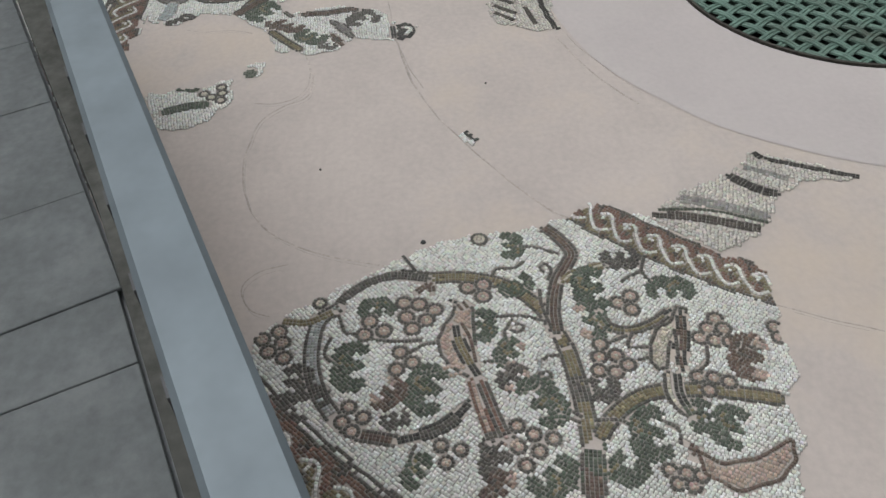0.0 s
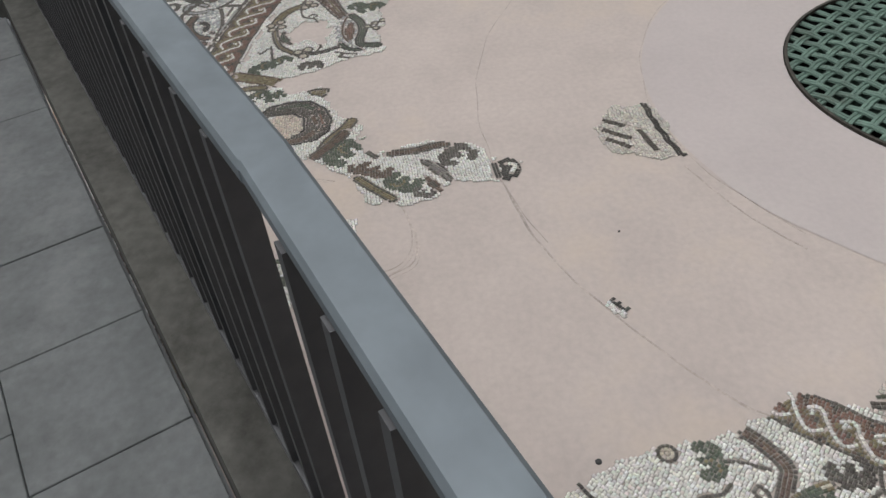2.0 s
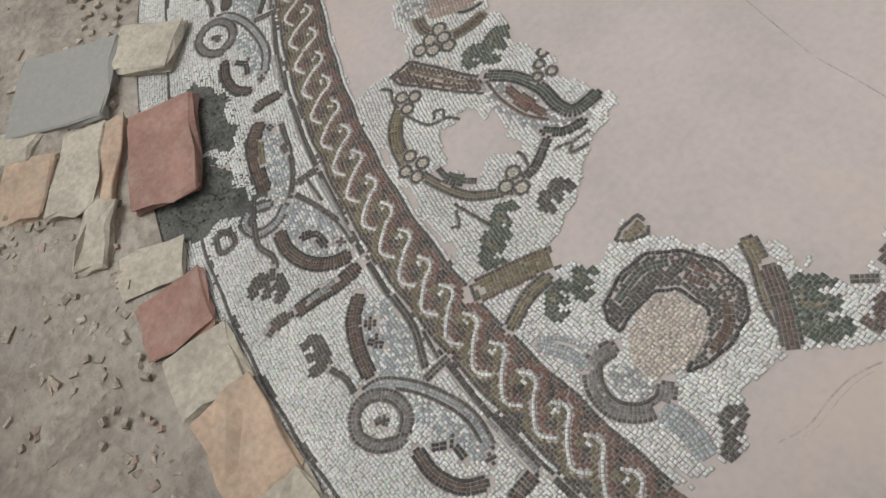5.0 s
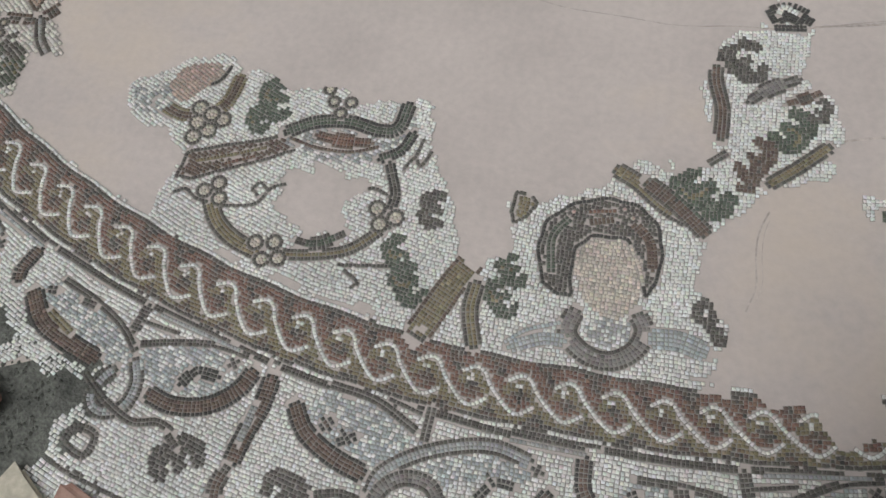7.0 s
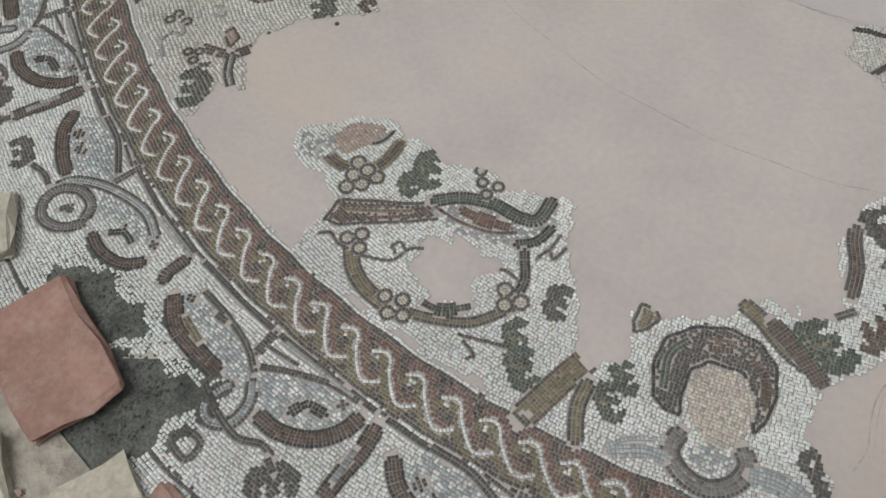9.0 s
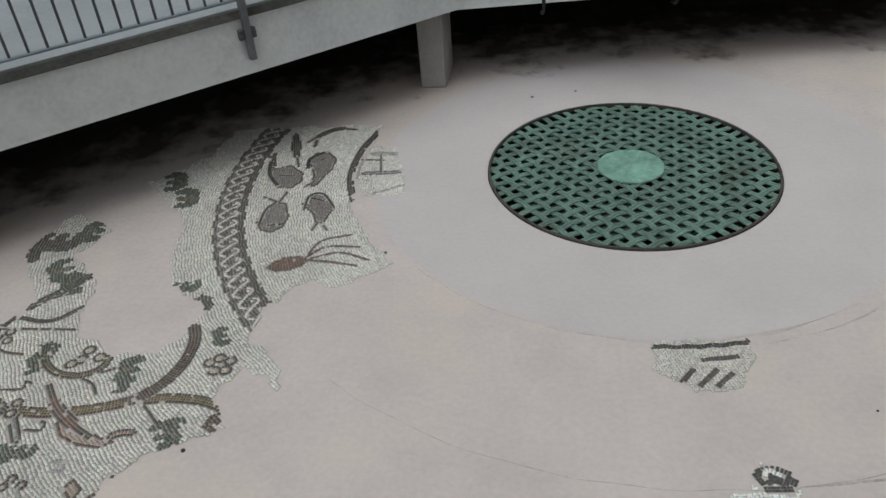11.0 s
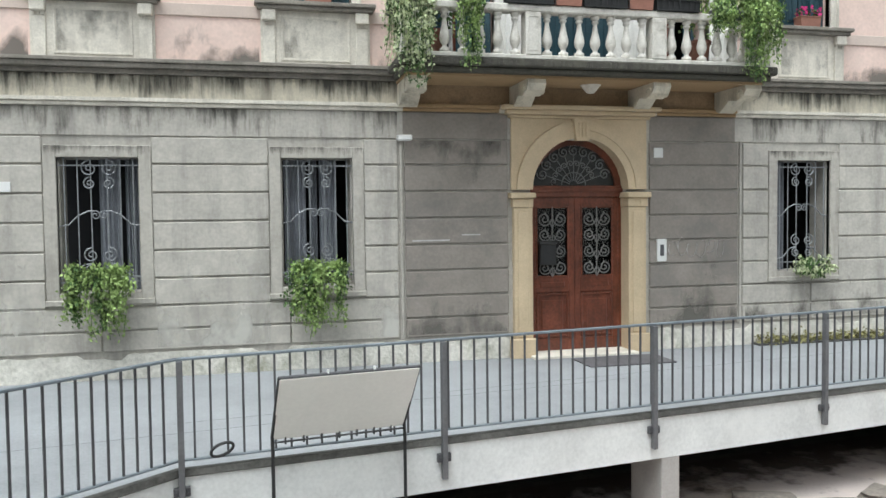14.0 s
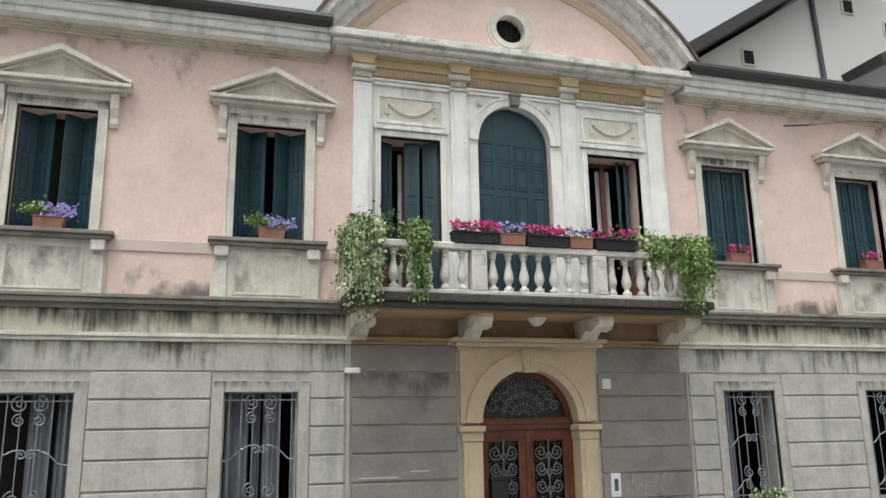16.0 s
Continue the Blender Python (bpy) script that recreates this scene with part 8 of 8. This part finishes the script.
bits.add([(1.94, -1.64), (1.79, -1.46), (1.69, -1.21), (1.54, -1.06), (1.76, -0.60), (1.75, -0.86), (1.83, -1.04), (1.94, -1.11), (2.04, -1.18), (2.13, -1.38), (1.98, -1.56)], 0.012)
bits.add([(1.70, -0.08), (1.78, -0.21), (2.08, -0.04), (2.40, -0.03), (2.62, -0.04), (2.67, -0.31), (3.09, -0.32), (3.52, -0.51), (4.12, 0.18), (3.57, 0.31), (3.25, 0.34), (2.75, 0.31), (2.44, 0.19), (2.13, 0.12)], 0.03)
bits.paint((bits.rho > 1.80) & (bits.rho < 1.832) & (bits.t < 290), "dark")
bits.stroke([(0.06, -2.07), (0.14, -1.96)], 0.026, "mid")
bits.stroke([(0.14, -2.09), (0.25, -1.96)], 0.026, "mid")
bits.stroke([(0.22, -2.09), (0.32, -1.98)], 0.026, "mid")
bits.stroke([(0.17, -1.91), (0.37, -1.87)], 0.026, "mid")
bits.stroke([(1.58, -1.06), (1.68, -0.83), (1.77, -0.61)], 0.024, "dark")
bits.stroke([(1.90, -1.61), (1.94, -1.43), (2.03, -1.18)], 0.05, "mid")
bits.stroke([(1.82, -1.47), (1.88, -1.30), (1.96, -1.13)], 0.05, "grey")
bits.stroke([(1.69, -1.22), (1.79, -1.12), (1.83, -1.04)], 0.05, "dark")
bits.stroke([(1.64, -1.14), (1.74, -0.96)], 0.03, "grey")
bits.stroke([(1.88, -1.58), (1.90, -1.37), (1.99, -1.15)], 0.02, "green")
bits.stroke([(1.54, -1.06), (1.60, -1.03)], 0.03, "dark")
bits.stroke([(2.709, 0.364), (2.752, 0.100), (2.791, -0.118), (2.870, -0.297)], 0.086, "mid", "dark")
bits.stroke([(2.747, 0.197), (2.873, 0.327)], 0.029, "white")
bits.stroke([(2.757, 0.043), (2.873, 0.149)], 0.029, "white")
bits.stroke([(2.764, -0.085), (2.887, 0.024)], 0.029, "white")
bits.stroke([(2.785, -0.194), (2.901, -0.097)], 0.028, "white")
bits.stroke([(2.242, 0.167), (2.309, 0.124), (2.360, 0.040)], 0.065, "mid", "dark")
bits.stroke([(2.229, -0.038), (2.341, -0.010)], 0.048, "mid")
bits.stroke([(2.416, 0.271), (2.404, 0.103)], 0.041, "mid")
bits.stroke([(2.339, -0.036), (2.511, -0.003), (2.633, -0.092)], 0.028, "mid")
bits.stroke([(1.964, -0.033), (2.010, -0.128)], 0.035, "mid")
bits.stroke([(1.742, 0.007), (1.890, -0.025)], 0.040, "grey")
bits.stroke([(1.666, -0.186), (1.777, -0.258)], 0.031, "mid")
bits.stroke([(2.132, 0.127), (2.154, 0.049)], 0.036, "fish")
bits.stroke([(2.730, 0.369), (2.857, 0.270), (3.001, 0.277)], 0.038, "fish")
bits.stroke([(3.125, 0.289), (3.269, 0.287)], 0.037, "mid")
bits.stroke([(2.942, 0.011), (3.046, -0.039)], 0.040, "fish")
bits.stroke([(2.884, 0.166), (3.059, 0.224)], 0.025, "mid")
bits.dull = np.array([0.80, 0.76, 0.73])
bits.build("small broken mosaic fragments set in the plaster floor", [("ring_fragment", 0, 2.0), ("wave_fragment", 2.0, 2.56), ("vine_fragment", 2.56, 9)])
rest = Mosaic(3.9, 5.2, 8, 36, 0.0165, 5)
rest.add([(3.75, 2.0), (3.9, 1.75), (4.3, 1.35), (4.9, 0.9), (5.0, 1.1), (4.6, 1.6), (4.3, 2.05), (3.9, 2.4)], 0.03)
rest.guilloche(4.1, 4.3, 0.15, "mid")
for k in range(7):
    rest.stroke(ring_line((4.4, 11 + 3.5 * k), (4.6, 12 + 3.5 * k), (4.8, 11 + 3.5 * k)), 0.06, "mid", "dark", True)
# tint lowered so the strip carries the slab's shade in its colour
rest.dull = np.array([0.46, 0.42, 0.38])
rest.build("weathered mosaic strip under the slab, its tesserae darkened for shade", [("braided_border", 0, 4.3), ("outer_ring", 4.3, 9)])
for k, (px, py) in enumerate(((1.33, -2.31),)):
    chip = Mosaic(2.5, 2.8, 296, 303, 0.0145, 6)
    chip.add([(1.27, -2.34), (1.36, -2.27), (1.39, -2.31), (1.33, -2.37)], 0.004)
    chip.stroke([(1.28, -2.34), (1.36, -2.28)], 0.03, "dark")
    chip.build("tiny single piece of stone mosaic in the plaster", [("chip", 0, 9)])


# ---- edge of the mosaic: bricks, rubble, gravel bed ----
def patch(name, pts, z, material, label, category, grid=0.12, amp=0.02, seed=0, kind="structure"):
    """An uneven patch of ground inside a closed outline."""
    bm = B()
    prism(bm, pts, -0.01, z, "z")
    return solo(name, bm, material, label, category, kind=kind)


bm = B()
prism(bm, [(-2.72, -4.0), (-2.42, -4.02), (-2.12, -4.17), (-2.22, -4.36), (-1.9, -4.24), (-1.78, -4.33), (-1.86, -4.6), (-2.1, -4.95), (-2.5, -4.85), (-2.85, -4.3)], -0.01, 0.003, "z")
solo("gravel_bed", bm, GRAVEL, "dark gravel bed where the mosaic is missing", "gravel", kind="structure")
bm = B()
rng = random.Random(77)
GP = [(-2.70, -4.05), (-2.42, -4.05), (-2.2, -4.2), (-1.95, -4.3), (-2.0, -4.6), (-2.3, -4.75), (-2.65, -4.45)]
for _ in range(1500):
    x, y = rng.uniform(-2.72, -1.85), rng.uniform(-4.85, -4.0)
    n_in = False
    for (ax, ay), (bx, by) in zip(GP, GP[1:] + GP[:1]):
        if (ay > y) != (by > y) and x < (bx - ax) * (y - ay) / (by - ay) + ax:
            n_in = not n_in
    if n_in:
        r = rng.uniform(0.005, 0.012)
        vs = [bm.verts.new((x + r * q[0] * rng.uniform(0.7, 1.2), y + r * q[1] * rng.uniform(0.7, 1.2), 0.003 + r * q[2])) for q in ((1, 0, 0), (0, 1, 0), (-1, 0, 0), (0, -1, 0), (0, 0, 0.9))]
        for q in range(4):
            bm.faces.new((vs[q], vs[(q + 1) % 4], vs[4]))
solo("gravel", bm, GRAVEL, "loose dark gravel grains", "gravel", kind="stuff")
bm = B()
k0, k1, nr = 203, 290, 60
rows = []
for j in range(9):
    rho = 5.04 + j * 0.28
    row = []
    for i in range(nr + 1):
        t = k0 + (k1 - k0) * i / nr
        r = rho * float(stretch(np.array(rho), np.array(t)))
        x, y = r * math.cos(radians(t)), r * math.sin(radians(t))
        z = 0.012 + (0.05 * noise.noise((x * 3, y * 3, 1)) + 0.02 * noise.noise((x * 11, y * 11, 2)) + 0.03) * min(1, j * 0.6)
        row.append(bm.verts.new((x, y, z)))
    rows.append(row)
for u, v in zip(rows, rows[1:]):
    for i in range(nr):
        bm.faces.new((u[i], v[i], v[i + 1], u[i + 1]))
bmesh.ops.recalc_face_normals(bm, faces=bm.faces)
rubble = solo("ground_rubble", bm, SOIL_RUBBLE, "rough earth and mortar rubble round the mosaic", "ground", kind="structure")


def rough_block(w, d, h, seed, bev=0.012):
    rng = random.Random(seed)
    bm = B()
    box(bm, -w / 2, w / 2, -d / 2, d / 2, 0, h)
    bmesh.ops.subdivide_edges(bm, edges=bm.edges[:], cuts=2, use_grid_fill=True)
    for v in bm.verts:
        v.co += Vector((rng.gauss(0, 0.010), rng.gauss(0, 0.010), rng.gauss(0, 0.006) if v.co.z > h * 0.5 else 0))
    bmesh.ops.bevel(bm, geom=[e for e in bm.edges if e.calc_face_angle(0) > 0.9], offset=bev, segments=1, affect="EDGES", clamp_overlap=True)
    return bm


SLAB = mat("grey_cement_slab", (0.33, 0.32, 0.29), 0.9, 0.10, 40, 3, 0.4, stain=(0.27, 0.255, 0.225), stain_scale=3, stain_amount=0.6)
# centre, length, width, turn, height
BLOCKS = [(-2.44, -4.46, 0.35, 0.54, 59, 0.10, BRICK_RED), (-2.63, -4.70, 0.13, 0.60, 52, 0.08, BRICK_TAN), (-2.76, -4.80, 0.26, 0.47, 48, 0.10, BRICK_PALE),
          (-2.96, -5.06, 0.31, 0.36, 46, 0.07, BRICK_TAN), (-3.24, -4.97, 0.25, 0.22, 49, 0.09, BRICK_PALE), (-3.20, -5.33, 0.36, 0.28, 48, 0.08, BRICK_PALE),
          (-3.60, -5.24, 0.35, 0.24, 41, 0.09, BRICK_PALE), (-3.30, -4.60, 0.62, 0.51, 46, 0.11, SLAB), (-3.09, -4.16, 0.40, 0.29, 35, 0.09, BRICK_PALE),
          (-2.36, -4.93, 0.18, 0.32, 46, 0.10, BRICK_PALE), (-2.00, -4.83, 0.30, 0.20, 57, 0.045, BRICK_PALE), (-1.73, -4.88, 0.31, 0.27, 72, 0.05, BRICK_RED),
          (-1.43, -4.93, 0.30, 0.28, 75, 0.045, BRICK_PALE), (-1.07, -4.98, 0.28, 0.42, 80, 0.055, BRICK_TAN), (-0.72, -5.02, 0.28, 0.26, 84, 0.045, BRICK_PALE),
          (-0.36, -5.04, 0.28, 0.40, 88, 0.05, BRICK_TAN), (-3.62, -3.86, 0.34, 0.3, 40, 0.07, BRICK_TAN), (-3.92, -3.5, 0.34, 0.3, 36, 0.06, BRICK_PALE)]
for k, (x, y, w, d, tn, h, m_) in enumerate(BLOCKS):
    name = "brick" if m_ in (BRICK_RED, BRICK_TAN) else "stone_block"
    label = {BRICK_RED: "worn flat red Roman brick set at the mosaic edge", BRICK_TAN: "worn tan brick with chipped corners at the mosaic edge", BRICK_PALE: "pale rough mortar-covered stone at the mosaic edge", SLAB: "smooth grey cement slab beside the mosaic edge"}[m_]
    ob = solo(name, rough_block(w, d, h * 0.62, 70 + k), m_, label, "brick" if name == "brick" else "stone", group="bricks at the mosaic edge")
    ob.matrix_world = pose(x, y, 0.012, 0, 0, tn)
bm = B()
rng = random.Random(44)
for _ in range(1500):
    t, rho = rng.uniform(215, 264), rng.uniform(5.2, 6.8)
    r = rho * 1.03
    s = rng.uniform(0.006, 0.022) * (1.8 if rng.random() < 0.06 else 1)
    c = Vector((r * math.cos(radians(t)), r * math.sin(radians(t)), 0.034))
    m = Matrix.Translation(c) @ Euler((rng.uniform(-0.3, 0.3), rng.uniform(-0.3, 0.3), rng.uniform(0, 6.3))).to_matrix().to_4x4()
    box(bm, -s, s, -s * rng.uniform(0.5, 0.9), s * rng.uniform(0.5, 0.9), -s * 0.7, s * rng.uniform(0.3, 0.6), 0, m)
for v in bm.verts:
    v.co += Vector((rng.gauss(0, 0.004), rng.gauss(0, 0.004), rng.gauss(0, 0.003)))
solo("rubble", bm, mat("mixed_rubble", (0.38, 0.335, 0.27), 0.95, 0.45, 60, 9, 0.6, stain=(0.36, 0.20, 0.15), stain_scale=4, stain_amount=0.8), "loose stones and brick chips in the earth", "rubble", kind="stuff")
# stone colour with the far slab's shade put in
SHADED_STONE = mat("slab_shade_stone", (0.19, 0.165, 0.14), 0.95, 0.3, 30, 4, 0.5)
# stones and a plank under the far slab, in a colour darkened for its shade
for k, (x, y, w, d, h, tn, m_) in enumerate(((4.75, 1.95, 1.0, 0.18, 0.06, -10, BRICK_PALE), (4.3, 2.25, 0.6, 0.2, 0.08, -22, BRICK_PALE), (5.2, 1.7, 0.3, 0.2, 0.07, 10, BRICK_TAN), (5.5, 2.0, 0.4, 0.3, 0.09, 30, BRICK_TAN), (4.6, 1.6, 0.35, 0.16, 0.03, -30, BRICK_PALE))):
    ob = solo("stone_block", rough_block(w, d, h, 170 + k), SHADED_STONE, "long pale stone under the slab, its colour darkened for shade", "stone", group="stones under the slab")
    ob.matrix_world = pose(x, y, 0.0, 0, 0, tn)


# cracks and score lines in the plaster
def score(name, pts, w=0.006):
    bm = B()
    tube(bm, [(x, y, 0.0) for x, y in pts], w / 2, 4, 0.35)
    return solo(name, bm, mat_line, "thin score line in the plaster floor", "line", kind="structure")


mat_line = mat("scored_line", (0.40, 0.345, 0.31), 0.95, 0.3, 60, 6, 0.1)


def ringpts(r, a, b, wob=0.01, n=40):
    return [((r + wob * noise.noise((k * 0.3, r, 2))) * math.cos(radians(a + (b - a) * k / n)), (r + wob * noise.noise((k * 0.3, r, 2))) * math.sin(radians(a + (b - a) * k / n))) for k in range(n + 1)]


SCORES = [([(0.73, -3.07), (0.93, -3.09), (1.01, -3.21), (1.14, -3.31), (1.43, -3.35), (1.70, -3.30), (1.88, -3.19), (1.99, -3.04), (2.06, -2.88), (2.11, -2.70)], 0.008),
          ([(2.07, -3.10), (2.10, -3.21), (2.18, -3.27), (2.29, -3.23), (2.33, -3.15)], 0.006),
          ([(0.46, -2.64), (0.83, -2.575), (1.12, -2.47), (1.35, -2.35), (1.64, -2.17), (1.83, -2.03), (1.91, -1.94)], 0.009),
          ([(0.50, -1.78), (0.81, -1.67), (1.02, -1.56), (1.14, -1.48)], 0.010), ([(2.42, -1.26), (2.50, -1.09), (2.57, -0.92)], 0.006),
          ([(0.24, -3.80), (0.27, -3.71), (0.27, -3.55), (0.31, -3.43)], 0.006), ([(0.49, -3.15), (0.60, -3.11), (0.73, -3.09), (0.85, -3.10), (0.94, -3.15), (0.98, -3.25), (0.97, -3.35)], 0.007)]
for pts, w in SCORES:
    p = [Vector(q) for q in pts]
    p, fine = [2 * p[0] - p[1]] + p + [2 * p[-1] - p[-2]], []
    for a, b, c, d in zip(p, p[1:], p[2:], p[3:]):
        for u in (k / 8 for k in range(8)):
            v = 0.5 * (2 * b + (c - a) * u + (2 * a - 5 * b + 4 * c - d) * u * u + (3 * b - a - 3 * c + d) * u ** 3)
            fine.append((v.x + 0.005 * noise.noise((v.x * 9, v.y * 9, 1)), v.y + 0.005 * noise.noise((v.x * 9, v.y * 9, 40))))
    score("trim_score_line", fine + [pts[-1]], w)
    score("trim_score_line", [(x + 0.02, y + 0.010) for x, y in fine[2:-2]], w * 0.4)
score("trim_score_line", ringpts(2.68, 232, 290, 0.015), 0.005)
score("trim_score_line", ringpts(1.78, 222, 306, 0.02), 0.006)
for x, y, r in ((1.99, -2.56, 0.012), (-2.23, -2.59, 0.012), (-0.7, 1.1, 0.015), (-0.35, 1.2, 0.012), (1.5, -3.0, 0.006), (2.2, -3.35, 0.008), (0.9, -2.2, 0.006)):
    bm = B()
    lathe(bm, [(r, -0.002), (r * 0.9, 0.004), (r * 0.5, 0.006)], 9, (x, y, 0))
    solo("pebble", bm, GUM, "tiny dark pebble on the plaster floor", "pebble", group="pebbles")

# ---- paving stones along the near railing ----
pav = thing("pavement", "grey stone slab paving beside the railing", "pavement", (0, 0, 0), kind="structure")
rng = random.Random(8)
cell = {}


def paving(a, b, u0, u1, drop):
    """Rows of slabs along the outer side of the kerb from a towards b."""
    l = math.dist(a, b)
    x, y = (b[0] - a[0]) / l, (b[1] - a[1]) / l
    m = Matrix(((x, y, 0, a[0]), (y, -x, 0, a[1]), (0, 0, 1, 0), (0, 0, 0, 1)))
    v0 = 0.075
    for row in range(5):
        wv = 0.31 if row == 0 else 0.36 if row % 2 else 0.42
        u = (u0 if u0 > -1 else -0.42 - 1.5 * v0) + 0.13 * (row % 3)
        while u < u1:
            lu = rng.choice((0.345, 0.35, 0.36, 0.42))
            key = (round(lu, 3), wv)
            if key not in cell:
                bm = B()
                box(bm, 0.001, lu - 0.001, 0.001, wv - 0.001, -0.012, 0.0, 0.002)
                for f in bm.faces:
                    f.normal_flip()
                cell[key] = ob = mesh_object("paving_stone", bm, PAVER)
            else:
                ob = new("paving_stone", cell[key].data)
            ob.parent = pav
            ob.matrix_local = m @ Matrix.Translation((u, v0, STREET - drop + rng.uniform(-0.002, 0.002)))
            u += lu
        v0 += wv
    return m


PM = paving((0.92, -4.185), RIM[6], -3.2, 2.3, 0.0)
paving(RIM[4], RIM[5], 0.2, 1.0, 0.008)
paving(RIM[6], RIM[7], 0.0, 3.2, 0.004)
for k, pts in enumerate((((1.95, 0.62), (2.0, 0.8), (1.94, 0.95), (1.99, 1.12)), ((1.62, 0.62), (1.66, 0.7)), ((2.05, 1.02), (2.12, 1.08), (2.1, 1.16)), ((0.62, 0.7), (0.68, 0.86), (0.66, 1.0)), ((1.2, 0.56), (1.15, 0.7)))):
    bm = B()
    tube(bm, [PM @ Vector((u, v, STREET + 0.003)) for u, v in pts], 0.008, 5, 0.12)
    solo("chalk_mark", bm, CHALK, "worn white chalk mark on the paving", "chalk mark", group="chalk marks")
for u, v, r in ((2.25, 0.36, 0.012), (2.2, 0.5, 0.01), (1.1, 0.45, 0.014), (3.0, 0.4, 0.012), (2.7, 0.62, 0.01), (3.3, 0.5, 0.012)):
    bm = B()
    lathe(bm, [(r, -0.001), (r, 0.002)], 10)
    ob = solo("gum_spot", bm, GUM, "dark flattened spot on the paving", "spot", group="spots on the paving")
    ob.matrix_world = PM @ Matrix.Translation((u, v, STREET + 0.003))

# ---- small things on the facade ----
bm = B()
for k in range(6):
    x = 5.02 + 0.15 * k
    tube(bm, [(x + 0.07 * math.cos(t + k) + 0.02 * t / 3, FY - 0.0335, 2.46 + (0.13 if k % 2 else 0.10) * math.sin(t * 1.1 + k) + 0.03 * math.sin(k * 2)) for t in (q * 0.5 for q in range(11))], 0.008, 4, 0.3)
solo("graffiti", bm, mat("faded_white_paint", (0.46, 0.445, 0.42), 0.95, 0.2, 60, 6, 0.1), "faded pale scribble on the wall beside the door", "graffiti")
bm = B()
box(bm, 1.28, 1.78, FY - 0.0345, FY - 0.029, 2.63, 2.65)
box(bm, 1.95, 2.2, FY - 0.0345, FY - 0.029, 2.70, 2.715)
solo("paint_scratch", bm, bpy.data.materials["faded_white_paint"], "pale horizontal scratch on the wall", "scratch")
bm = B()
box(bm, -3.66, -3.48, FY - 0.045, FY - 0.031, 3.30, 3.42, 0.003)
solo("wall_plaque", bm, PLASTIC, "small plain pale wall plaque", "plaque")
rng = random.Random(91)
weeds = thing("weed_strip", "low strip of green and dry weeds along the wall foot", "weeds", (7.7, FY - 0.1, STREET - 0.03))
part("foliage", leaves(B(), [Vector((rng.uniform(-1.35, 1.35), rng.gauss(-0.02, 0.04), abs(rng.gauss(0.06, 0.045)))) for _ in range(1600)], 0.04, rng, 0.0), mat("dry_weeds", (0.25, 0.235, 0.10), 0.8, 0.4, 14, 5, 0), weeds)
part("soil", box(B(), -1.38, 1.38, -0.1, 0.07, 0.0, 0.03, 0.01), MOSS, weeds)
# cable down the pit's edge and dark joints of the street
for k, (u, v, l) in enumerate(((-1.5, 3.0, 5.0), (1.2, 3.6, 6.0), (-3.2, 2.4, 3.5))):
    bm = B()
    tube(bm, [(u + l * q / 12, v + 0.14 * l * q / 12 + 0.03 * noise.noise((q, k, 0)), STREET - 0.029) for q in range(13)], 0.008, 4, 0.2)
    solo("street_joint", bm, mat("street_joint", (0.14, 0.145, 0.15), 0.95, 0.2, 40, 4, 0.1) if k == 0 else bpy.data.materials["street_joint"], "thin dark joint in the street surface", "joint", kind="structure")
